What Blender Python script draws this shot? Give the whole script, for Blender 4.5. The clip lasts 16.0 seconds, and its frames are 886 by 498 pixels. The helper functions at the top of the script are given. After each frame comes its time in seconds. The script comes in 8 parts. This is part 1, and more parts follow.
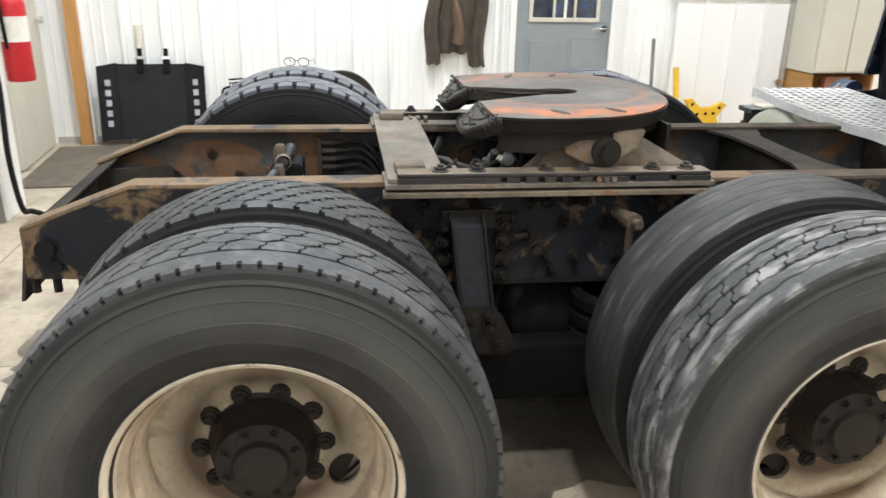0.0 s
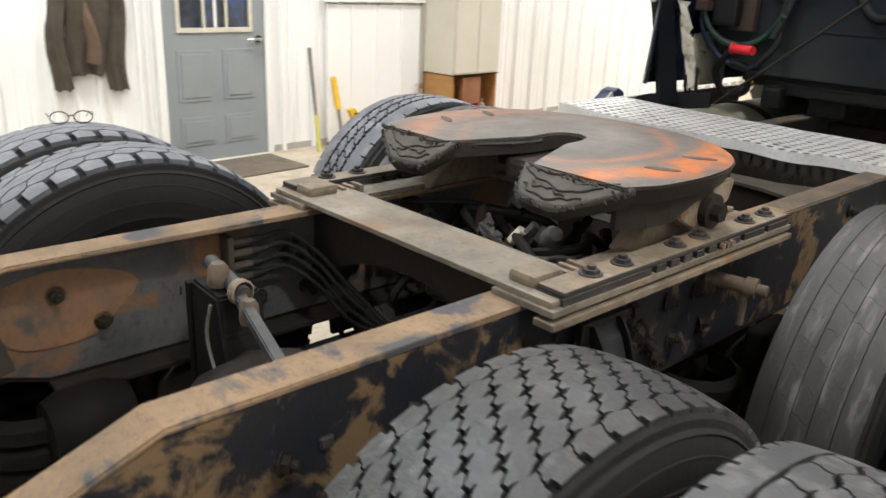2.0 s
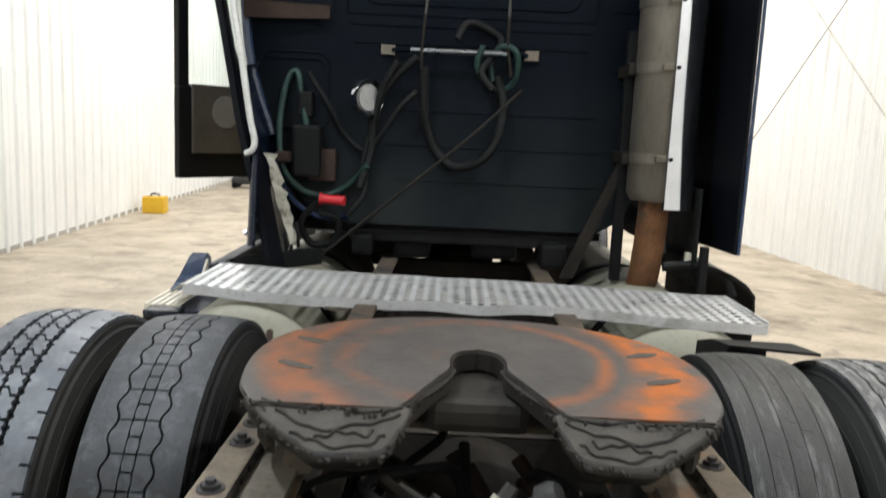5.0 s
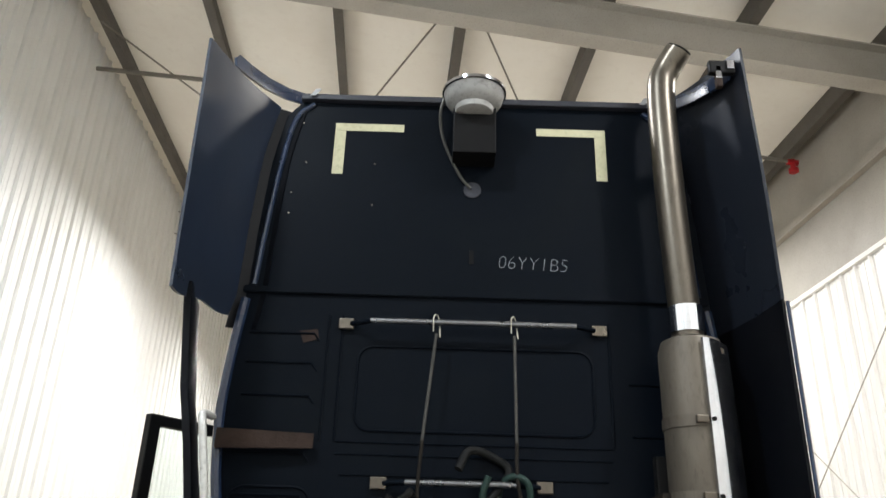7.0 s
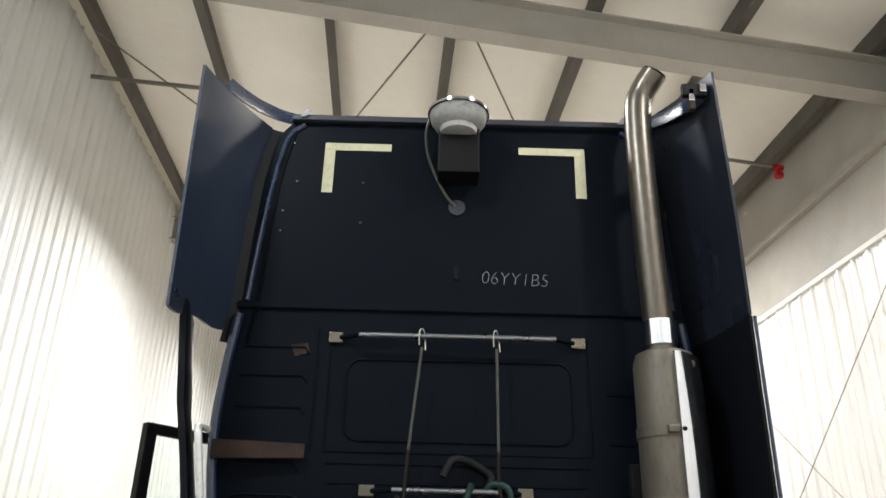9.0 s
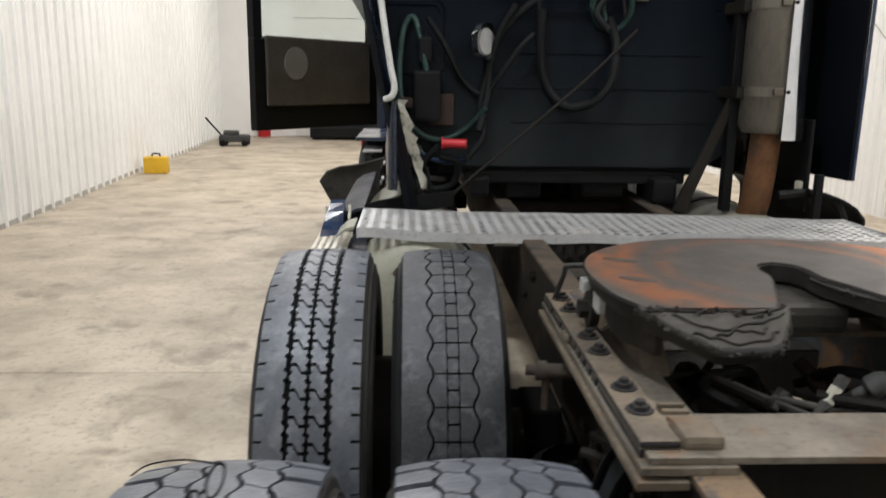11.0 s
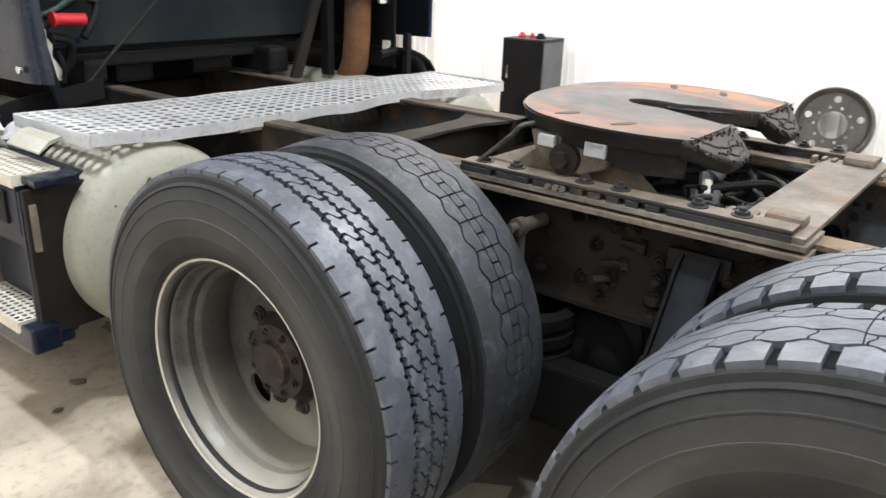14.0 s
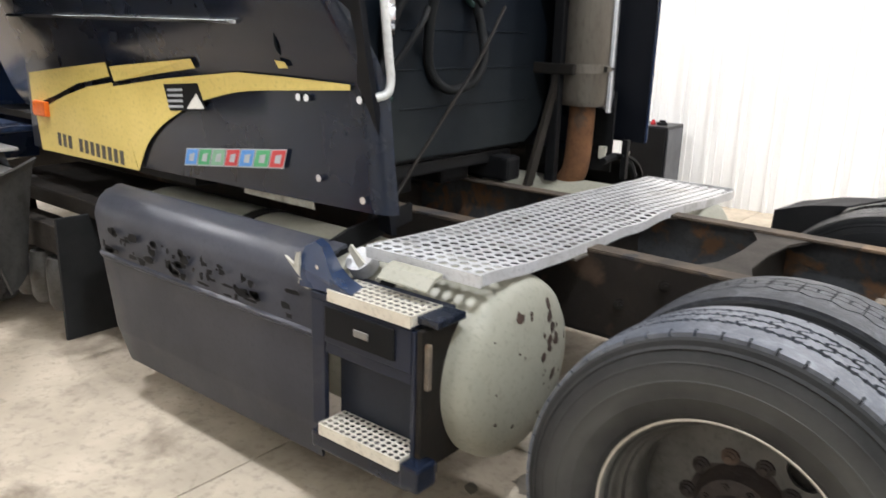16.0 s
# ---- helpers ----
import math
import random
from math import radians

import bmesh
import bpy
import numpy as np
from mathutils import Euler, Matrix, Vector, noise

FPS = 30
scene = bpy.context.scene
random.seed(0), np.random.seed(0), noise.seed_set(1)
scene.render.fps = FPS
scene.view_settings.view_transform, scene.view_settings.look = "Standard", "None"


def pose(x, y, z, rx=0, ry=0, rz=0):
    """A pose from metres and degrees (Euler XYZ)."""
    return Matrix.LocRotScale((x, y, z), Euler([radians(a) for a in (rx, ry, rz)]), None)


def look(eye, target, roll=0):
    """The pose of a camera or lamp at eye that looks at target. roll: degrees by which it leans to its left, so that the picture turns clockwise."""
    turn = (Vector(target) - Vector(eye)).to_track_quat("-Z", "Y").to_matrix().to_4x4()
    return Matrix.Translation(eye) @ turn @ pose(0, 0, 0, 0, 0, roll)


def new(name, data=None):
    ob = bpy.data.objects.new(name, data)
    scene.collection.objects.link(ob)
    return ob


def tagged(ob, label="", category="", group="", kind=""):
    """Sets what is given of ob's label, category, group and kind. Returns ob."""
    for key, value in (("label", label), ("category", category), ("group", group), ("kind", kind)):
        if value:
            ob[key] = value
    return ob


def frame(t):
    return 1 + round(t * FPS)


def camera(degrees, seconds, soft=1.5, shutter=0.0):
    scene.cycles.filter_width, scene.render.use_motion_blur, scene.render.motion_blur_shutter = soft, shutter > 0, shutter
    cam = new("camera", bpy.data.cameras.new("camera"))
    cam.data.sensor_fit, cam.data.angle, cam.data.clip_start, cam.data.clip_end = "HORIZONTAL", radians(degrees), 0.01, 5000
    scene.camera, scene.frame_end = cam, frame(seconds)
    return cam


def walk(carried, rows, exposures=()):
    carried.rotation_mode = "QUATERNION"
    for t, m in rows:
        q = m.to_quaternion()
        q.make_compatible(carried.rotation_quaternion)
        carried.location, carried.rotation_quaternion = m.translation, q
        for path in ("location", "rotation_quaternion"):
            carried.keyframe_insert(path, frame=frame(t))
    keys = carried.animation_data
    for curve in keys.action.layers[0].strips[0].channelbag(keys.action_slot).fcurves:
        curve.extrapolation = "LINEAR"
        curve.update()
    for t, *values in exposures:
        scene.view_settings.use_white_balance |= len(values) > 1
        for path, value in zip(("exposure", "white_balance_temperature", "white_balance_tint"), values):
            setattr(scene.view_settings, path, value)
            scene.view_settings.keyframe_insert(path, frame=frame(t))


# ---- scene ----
cam = camera(59.1, 16.0, shutter=0.35)
# ---- camera ----
PATH = [
    (0, (2.436, -0.719, 1.467), (0.578, -0.464, 0.774), 1.3),
    (0.5, (2.181, -1.011, 1.451), (0.369, -0.522, 0.759), 1.8),
    (1, (1.868, -1.256, 1.471), (0.14, -0.515, 0.789), 2.0),
    (1.5, (1.597, -1.484, 1.488), (0.01, -0.468, 0.817), 2.1),
    (2, (1.254, -1.597, 1.458), (-0.129, -0.311, 0.8), 2.6),
    (2.5, (0.954, -1.688, 1.457), (-0.206, -0.19, 0.815), 2.8),
    (3, (0.685, -1.744, 1.465), (-0.229, -0.08, 0.836), 2.9),
    (3.2, (0.574, -1.711, 1.438), (-0.235, 0.008, 0.812), 3.2),
    (5.5, (-0.105, -1.455, 1.552), (-0.065, 0.544, 1.512), 2.2),
    (6, (-0.1, -1.3, 1.522), (-0.095, 0.669, 1.874), 1.6),
    (6.5, (-0.111, -1.16, 1.51), (-0.136, 0.759, 2.072), 1.8),
    (7, (-0.149, -1.071, 1.504), (-0.157, 0.762, 2.303), 1.8),
    (7.5, (-0.153, -1.022, 1.481), (-0.158, 0.799, 2.309), 1.6),
    (8, (-0.145, -1.009, 1.472), (-0.147, 0.81, 2.304), 1.6),
    (8.5, (-0.134, -1.046, 1.497), (-0.132, 0.773, 2.327), 1.4),
    (9, (-0.109, -1.236, 1.519), (-0.103, 0.598, 2.316), 1.4),
    (9.5, (-0.148, -1.451, 1.512), (-0.128, 0.493, 1.981), 1.2),
    (10, (-0.328, -1.682, 1.491), (-0.291, 0.316, 1.578), 1.0),
    (12.5, (-1.599, -1.432, 1.466), (-0.992, 0.336, 0.755), 1.2),
    (13, (-1.815, -1.251, 1.434), (-0.849, 0.355, 0.736), 1.9),
    (13.5, (-2.003, -1.089, 1.435), (-0.745, 0.303, 0.742), 1.9),
    (14, (-2.128, -0.933, 1.439), (-0.637, 0.208, 0.75), 2.1),
    (14.5, (-2.271, -0.703, 1.458), (-0.737, 0.376, 0.763), 2.3),
    (15, (-2.521, -0.4, 1.548), (-0.973, 0.663, 0.86), 2.3),
    (15.5, (-2.686, -0.23, 1.617), (-1.172, 0.91, 0.979), 1.6),
    (16, (-2.757, -0.042, 1.619), (-1.248, 1.154, 1.076), 1.8),
]
walk(cam, [(t, look(eye, target, roll)) for t, eye, target, roll in PATH], exposures=[(0, 0.33, 6350, 10), (0.5, 0.33, 6450, 10), (1.5, 0.33, 6800, 12), (2.5, 0.36, 6550, 11), (3.2, 0.42, 6450, 10), (5.5, -0.14, 6400, 9), (6.5, -0.2, 6450, 10), (8, -0.16, 6450, 10), (9, -0.2, 6500, 10), (10, -0.4, 6700, 12), (12.5, -0.05, 6200, 12), (13, 0.16, 6200, 13), (13.5, 0.47, 6150, 13), (14, 0.58, 6300, 13), (14.5, 0.40, 6600, 15), (15, 0.36, 6750, 15), (15.5, 0.36, 6550, 14), (16, 0.36, 6350, 14)])

# ---- light ----
world = bpy.data.worlds.new("world")
scene.world = world
world.use_nodes = True
world.node_tree.nodes["Background"].inputs[0].default_value = (0.62, 0.68, 0.75, 1)
world.node_tree.nodes["Background"].inputs[1].default_value = 0.05

TURN = 3.8                      # the hall stands this many degrees off the truck
ROOM = pose(0, 0, 0, 0, 0, TURN)


def hall(u, v, z, rz=0.0):
    """A pose in the hall's own axes."""
    return ROOM @ pose(u, v, z, 0, 0, rz)


U0, U1, V0, V1 = -4.39, 5.10, -2.75, 19.5


def roof_z(u):
    return 7.43 - 0.106 * u


# high-bay lamps: u, v, watts, colour
LAMPS = [(-1.8, 3.7, 208, (0.95, 0.97, 1.0)), (4.1, 3.5, 232, (1.0, 0.95, 0.88)),
         (-2.3, -0.9, 223, (0.86, 0.94, 1.0)), (2.9, -0.9, 222, (0.95, 0.96, 0.97)),
         (-2.2, 9.2, 251, (0.98, 0.97, 0.95)), (3.0, 9.0, 237, (0.98, 0.96, 0.93)),
         (-2.0, 14.6, 237, (0.98, 0.97, 0.95)), (3.0, 14.6, 224, (0.98, 0.97, 0.95))]
LAMP_Z = 6.15


# ---- materials ----
def mat(name, c1, c2=None, scale=6.0, rough=0.6, metal=0.0, bump=0.15, c3=None, s3=3.0, t3=0.55, fine=60.0,
        r2=None, coat=0.0, rnd=0.0, soft3=0.05, stretch=(1, 1, 1), spec=0.3, spot=0.72):
    """Two colours in coarse and fine noise, a third in patches, relief, and a shift from piece to piece."""
    m = bpy.data.materials.new(name)
    m.use_nodes = True
    nt = m.node_tree
    n, l = nt.nodes, nt.links
    b = n["Principled BSDF"]
    b.inputs["Metallic"].default_value = metal
    b.inputs["Specular IOR Level"].default_value = spec
    b.inputs["Coat Weight"].default_value = coat
    b.inputs["Coat Roughness"].default_value = 0.12
    tc = n.new("ShaderNodeTexCoord")
    mp = n.new("ShaderNodeMapping")
    mp.inputs["Scale"].default_value = stretch
    l.new(tc.outputs["Object"], mp.inputs["Vector"])
    info = n.new("ShaderNodeObjectInfo")
    add = n.new("ShaderNodeVectorMath")
    add.operation = "ADD"
    l.new(mp.outputs[0], add.inputs[0])
    mul = n.new("ShaderNodeMath")
    mul.operation = "MULTIPLY"
    mul.inputs[1].default_value = 37.0
    l.new(info.outputs["Random"], mul.inputs[0])
    l.new(mul.outputs[0], add.inputs[1])

    def noise_at(s, detail=5.0, distort=0.0):
        t = n.new("ShaderNodeTexNoise")
        t.inputs["Scale"].default_value = s
        t.inputs["Detail"].default_value = detail
        t.inputs["Roughness"].default_value = 0.62
        t.inputs["Distortion"].default_value = distort
        l.new(add.outputs[0], t.inputs["Vector"])
        return t.outputs["Fac"]

    def ramp(src, lo, hi):
        r = n.new("ShaderNodeMapRange")
        r.inputs[1].default_value, r.inputs[2].default_value = lo, hi
        l.new(src, r.inputs[0])
        return r.outputs[0]

    def mix(f, a, c):
        x = n.new("ShaderNodeMix")
        x.data_type = "RGBA"
        l.new(f, x.inputs[0])
        for sock, v in ((x.inputs[6], a), (x.inputs[7], c)):
            if isinstance(v, tuple):
                sock.default_value = (*v, 1)
            else:
                l.new(v, sock)
        return x.outputs[2]

    c2 = c2 or tuple(v * 0.75 for v in c1)
    coarse, small = noise_at(scale), noise_at(fine, 3)
    col = mix(ramp(coarse, 0.35, 0.68), c1, c2)
    dark = tuple(v * spot for v in c2)
    col = mix(ramp(small, 0.52, 0.85), col, dark)
    patch = None
    if c3:
        patch = ramp(noise_at(s3, 8.0, 0.4), t3, t3 + soft3)
        col = mix(patch, col, c3)
    if rnd:
        hsv = n.new("ShaderNodeHueSaturation")
        v = ramp(info.outputs["Random"], 0, 1)
        mm = n.new("ShaderNodeMapRange")
        mm.inputs[3].default_value, mm.inputs[4].default_value = 1 - rnd, 1 + rnd
        l.new(v, mm.inputs[0])
        l.new(mm.outputs[0], hsv.inputs["Value"])
        l.new(col, hsv.inputs["Color"])
        col = hsv.outputs[0]
    l.new(col, b.inputs["Base Color"])
    rr = n.new("ShaderNodeMapRange")
    rr.inputs[1].default_value, rr.inputs[2].default_value = 0.3, 0.7
    rr.inputs[3].default_value = rough
    rr.inputs[4].default_value = r2 if r2 is not None else min(1.0, rough + 0.15)
    l.new(coarse, rr.inputs[0])
    l.new(rr.outputs[0], b.inputs["Roughness"])
    if bump:
        bp = n.new("ShaderNodeBump")
        bp.inputs["Strength"].default_value = bump
        bp.inputs["Distance"].default_value = 0.004
        l.new(small, bp.inputs["Height"])
        if patch:
            b2 = n.new("ShaderNodeBump")
            b2.inputs["Strength"].default_value = 0.35
            b2.inputs["Distance"].default_value = 0.002
            l.new(patch, b2.inputs["Height"])
            l.new(bp.outputs[0], b2.inputs["Normal"])
            l.new(b2.outputs[0], b.inputs["Normal"])
        else:
            l.new(bp.outputs[0], b.inputs["Normal"])
    return m


def glow(name, colour, strength):
    m = bpy.data.materials.new(name)
    m.use_nodes = True
    b = m.node_tree.nodes["Principled BSDF"]
    b.inputs["Base Color"].default_value = (*colour, 1)
    b.inputs["Emission Color"].default_value = (*colour, 1)
    b.inputs["Emission Strength"].default_value = strength
    return m


M = dict(
    concrete=mat("concrete", (0.490, 0.420, 0.322), (0.310, 0.262, 0.198), 1.7, 0.42, bump=0.12, c3=(0.175, 0.140, 0.103), s3=2.8, t3=0.53, soft3=0.20, fine=26, r2=0.62, spec=0.4),
    wall=mat("painted_metal_liner", (0.83, 0.83, 0.81), (0.79, 0.785, 0.76), 1.2, 0.30, bump=0.04, rnd=0.02, fine=40, r2=0.42, spot=0.98),
    roof=mat("roof_insulation", (0.88, 0.86, 0.80), (0.83, 0.80, 0.74), 0.9, 0.65, bump=0.25, fine=9, spot=0.98),
    purlin=mat("purlin_grey_steel", (0.12, 0.110, 0.098), (0.09, 0.084, 0.075), 2, 0.5, bump=0.05),
    beam=mat("beam_grey_paint", (0.42, 0.40, 0.36), (0.36, 0.34, 0.30), 1.5, 0.45, bump=0.06),
    trimw=mat("white_trim", (0.78, 0.77, 0.74), (0.72, 0.71, 0.68), 3, 0.4, bump=0.03, spot=0.98),
    doorgrey=mat("grey_door_paint", (0.255, 0.275, 0.28), (0.23, 0.25, 0.255), 2.5, 0.42, bump=0.05, c3=(0.17, 0.18, 0.18), s3=2.0, t3=0.66, soft3=0.2, spot=0.98),
    beige=mat("beige_cabinet_paint", (0.60, 0.57, 0.48), (0.55, 0.52, 0.43), 2, 0.4, bump=0.04, spot=0.98),
    plywood=mat("plywood", (0.46, 0.25, 0.09), (0.38, 0.19, 0.065), 5, 0.6, bump=0.12, stretch=(1, 1, 6)),
    woodpost=mat("varnished_post", (0.50, 0.26, 0.09), (0.42, 0.21, 0.07), 5, 0.5, bump=0.1, stretch=(6, 6, 1)),
    red=mat("red_paint", (0.50, 0.022, 0.03), (0.40, 0.018, 0.022), 4, 0.32, bump=0.05),
    yellow=mat("yellow_paint", (0.72, 0.44, 0.03), (0.60, 0.36, 0.025), 5, 0.45, bump=0.08, c3=(0.22, 0.15, 0.05), s3=9, t3=0.64),
    paleyellow=mat("yellow_vinyl", (0.66, 0.51, 0.155), (0.60, 0.46, 0.13), 3, 0.35, bump=0.03, c3=(0.25, 0.20, 0.10), s3=12, t3=0.69),
    navy=mat("navy_cab_paint", (0.012, 0.025, 0.060), (0.014, 0.027, 0.062), 2.0, 0.20, bump=0.015, c3=(0.020, 0.029, 0.052), s3=2.4, t3=0.55, soft3=0.3, r2=0.32, coat=0.5, spec=0.35),
    navyside=mat("navy_dusty_side", (0.006, 0.010, 0.021), (0.009, 0.012, 0.020), 2.0, 0.13, bump=0.02, c3=(0.015, 0.014, 0.015), s3=2.0, t3=0.54, soft3=0.35, r2=0.38, coat=0.3, spec=0.25),
    # cab navy darkened for the weakly lit back wall, with dust patches
    navyshadedirt=mat("navy_dusty_back", (0.0026, 0.0047, 0.0086), (0.0031, 0.0050, 0.0084), 1.6, 0.40, bump=0.04, c3=(0.0056, 0.0078, 0.0096), s3=1.3, t3=0.54, soft3=0.30, r2=0.55, spec=0.055),
    navydark=mat("dark_navy_fairing_inside", (0.013, 0.0165, 0.025), (0.017, 0.020, 0.028), 1.8, 0.24, bump=0.02, c3=(0.010, 0.011, 0.014), s3=2.0, t3=0.56, soft3=0.3, r2=0.4, spec=0.2),
    extblack=mat("black_fairing_inside", (0.0030, 0.0038, 0.0060), (0.0044, 0.0050, 0.0070), 2.0, 0.34, bump=0.02, spec=0.12),
    # left fairing blue, greyed and lifted to carry the sheen of wall reflections
    fairing=mat("dusty_blue_fairing", (0.016, 0.025, 0.047), (0.020, 0.029, 0.050), 1.8, 0.26, bump=0.02, c3=(0.030, 0.037, 0.053), s3=1.6, t3=0.52, soft3=0.35, r2=0.42, coat=0.35, spec=0.4),
    treadmid=mat("dark_worn_tread", (0.033, 0.035, 0.040), (0.021, 0.0225, 0.025), 6, 0.46, bump=0.45, c3=(0.098, 0.103, 0.113), s3=24, t3=0.50, soft3=0.30, fine=75, spec=0.4),
    treadlug=mat("dark_lug_tread", (0.024, 0.0245, 0.026), (0.015, 0.0155, 0.0165), 14, 0.42, bump=0.5, c3=(0.066, 0.067, 0.069), s3=26, t3=0.54, soft3=0.25, fine=75, spec=0.45),
    # the shade below the frame is put into this near-black colour
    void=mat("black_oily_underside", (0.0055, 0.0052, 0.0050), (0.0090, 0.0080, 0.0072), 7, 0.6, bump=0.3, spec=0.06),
    housing=mat("dusty_axle_housing", (0.085, 0.083, 0.079), (0.045, 0.043, 0.040), 5, 0.55, bump=0.3, c3=(0.020, 0.018, 0.016), s3=5, t3=0.55, soft3=0.15),
    strap=mat("grey_blue_bracket_paint", (0.022, 0.0235, 0.027), (0.015, 0.016, 0.018), 6, 0.62, spec=0.10, bump=0.15, c3=(0.014, 0.014, 0.015), s3=7, t3=0.56, soft3=0.1),
    steel=mat("dark_blue_grey_steel", (0.034, 0.035, 0.038), (0.022, 0.022, 0.024), 7, 0.48, bump=0.2, c3=(0.080, 0.063, 0.046), s3=6, t3=0.57, soft3=0.12, spec=0.35),
    black=mat("black_paint", (0.0070, 0.0070, 0.0077), (0.0098, 0.0098, 0.0098), 5, 0.45, bump=0.08, spec=0.1),
    blackplastic=mat("black_plastic", (0.0091, 0.0091, 0.0098), (0.0133, 0.0126, 0.0126), 4, 0.5, bump=0.1, spec=0.15),
    gunk=mat("black_grease", (0.012, 0.011, 0.010), (0.036, 0.032, 0.027), 9, 0.42, bump=0.5, spec=0.2, fine=35, r2=0.7),
    oily=mat("oily_steel", (0.0120, 0.0108, 0.0096), (0.0204, 0.0168, 0.0132), 7, 0.5, bump=0.35, c3=(0.060, 0.042, 0.027), s3=5, t3=0.62, soft3=0.12, spec=0.12),
    railtop=mat("dusty_rusted_flange", (0.185, 0.122, 0.070), (0.105, 0.077, 0.052), 8, 0.72, bump=0.4, c3=(0.048, 0.048, 0.053), s3=6.5, t3=0.535, soft3=0.07, fine=90),
    railside=mat("flaking_black_frame_paint", (0.0125, 0.0145, 0.0200), (0.0200, 0.0195, 0.0205), 6, 0.42, bump=0.25, c3=(0.120, 0.082, 0.047), s3=7.5, t3=0.525, soft3=0.07, fine=80, spec=0.1),
    railin=mat("dusty_frame_inside", (0.068, 0.070, 0.073), (0.038, 0.038, 0.039), 5, 0.50, bump=0.25, c3=(0.130, 0.070, 0.034), s3=5.5, t3=0.525, soft3=0.09, spec=0.22),
    plate=mat("dusty_steel_plate", (0.195, 0.170, 0.136), (0.085, 0.073, 0.059), 5, 0.52, bump=0.3, c3=(0.165, 0.088, 0.041), s3=4.5, t3=0.55, soft3=0.14, metal=0.15),
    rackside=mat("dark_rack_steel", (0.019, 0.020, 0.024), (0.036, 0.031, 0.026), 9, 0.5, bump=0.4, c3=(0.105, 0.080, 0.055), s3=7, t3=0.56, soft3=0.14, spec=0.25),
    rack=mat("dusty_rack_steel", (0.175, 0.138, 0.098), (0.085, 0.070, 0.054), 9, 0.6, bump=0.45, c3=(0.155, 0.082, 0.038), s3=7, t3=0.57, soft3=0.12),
    railfore=mat("dark_dusty_flange", (0.095, 0.070, 0.047), (0.052, 0.043, 0.036), 7, 0.75, bump=0.35, c3=(0.026, 0.026, 0.028), s3=5.5, t3=0.55, soft3=0.08, fine=90),
    raildark=mat("dark_rusted_frame_side", (0.017, 0.0143, 0.0126), (0.025, 0.020, 0.0168), 6, 0.55, bump=0.3, c3=(0.060, 0.040, 0.027), s3=4.0, t3=0.54, soft3=0.12, fine=80, spec=0.08),
    # oily concrete, darkened to carry the shade under the truck
    stain=mat("oil_soaked_concrete", (0.150, 0.126, 0.096), (0.085, 0.072, 0.056), 5, 0.42, bump=0.1, c3=(0.24, 0.205, 0.157), s3=3.5, t3=0.58, soft3=0.15, fine=26, spec=0.4),
    # rubber with the shade between the dual tyres put into its colour
    tyreshade=mat("dark_inner_sidewall", (0.0085, 0.0088, 0.0095), (0.0140, 0.0140, 0.0138), 5, 0.6, bump=0.25, c3=(0.026, 0.025, 0.023), s3=3.0, t3=0.60, soft3=0.25, fine=45, spec=0.15),
    crossm=mat("dusty_crossmember", (0.0450, 0.0382, 0.0315), (0.0255, 0.0225, 0.0195), 5, 0.65, bump=0.3, c3=(0.022, 0.021, 0.020), s3=5, t3=0.60, soft3=0.15, spec=0.12),
    tyredusty=mat("dusty_tyre_sidewall", (0.019, 0.0188, 0.0180), (0.013, 0.013, 0.0127), 4, 0.65, bump=0.25, c3=(0.042, 0.041, 0.037), s3=2.2, t3=0.56, soft3=0.3, fine=45),
    # pale bluish base holds part of the lamp sheen on the tread tops
    treadpale=mat("dusty_pale_tread", (0.082, 0.090, 0.108), (0.048, 0.053, 0.063), 6, 0.36, bump=0.40, c3=(0.145, 0.152, 0.168), s3=18, t3=0.49, soft3=0.30, fine=75, spec=0.6),
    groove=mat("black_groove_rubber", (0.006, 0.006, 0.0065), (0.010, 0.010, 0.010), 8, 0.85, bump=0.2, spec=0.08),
    tyre=mat("tyre_rubber", (0.0115, 0.0122, 0.0130), (0.020, 0.0200, 0.0192), 5, 0.60, bump=0.25, c3=(0.031, 0.030, 0.027), s3=3.0, t3=0.60, soft3=0.25, fine=45, spec=0.28),
    tread=mat("worn_tread_rubber", (0.038, 0.039, 0.042), (0.021, 0.022, 0.024), 6, 0.46, bump=0.45, c3=(0.115, 0.115, 0.113), s3=24, t3=0.50, soft3=0.30, fine=75, spec=0.55),
    treadworn=mat("scuffed_tread_rubber", (0.034, 0.033, 0.031), (0.022, 0.022, 0.0215), 6, 0.42, bump=0.6, c3=(0.088, 0.087, 0.085), s3=4.5, t3=0.55, soft3=0.12, fine=60, spec=0.4, stretch=(9, 1.6, 1.6)),
    treadscuff=mat("pale_scuffed_tread", (0.055, 0.056, 0.058), (0.032, 0.033, 0.034), 6, 0.46, bump=0.6, c3=(0.240, 0.236, 0.226), s3=5.0, t3=0.49, soft3=0.16, fine=60, spec=0.5, stretch=(6, 2, 2)),
    rimwhite=mat("white_wheel_paint", (0.64, 0.56, 0.44), (0.46, 0.38, 0.28), 5, 0.5, bump=0.15, c3=(0.15, 0.10, 0.058), s3=5.5, t3=0.535, soft3=0.20),
    rimgrey=mat("weathered_grey_wheel", (0.105, 0.101, 0.092), (0.055, 0.053, 0.048), 5, 0.38, metal=0.25, bump=0.2, c3=(0.045, 0.038, 0.031), s3=6, t3=0.555, soft3=0.14),
    rimlip=mat("bare_wheel_lip", (0.62, 0.58, 0.50), (0.50, 0.45, 0.38), 14, 0.35, metal=0.5, bump=0.15, c3=(0.20, 0.12, 0.07), s3=16, t3=0.64),
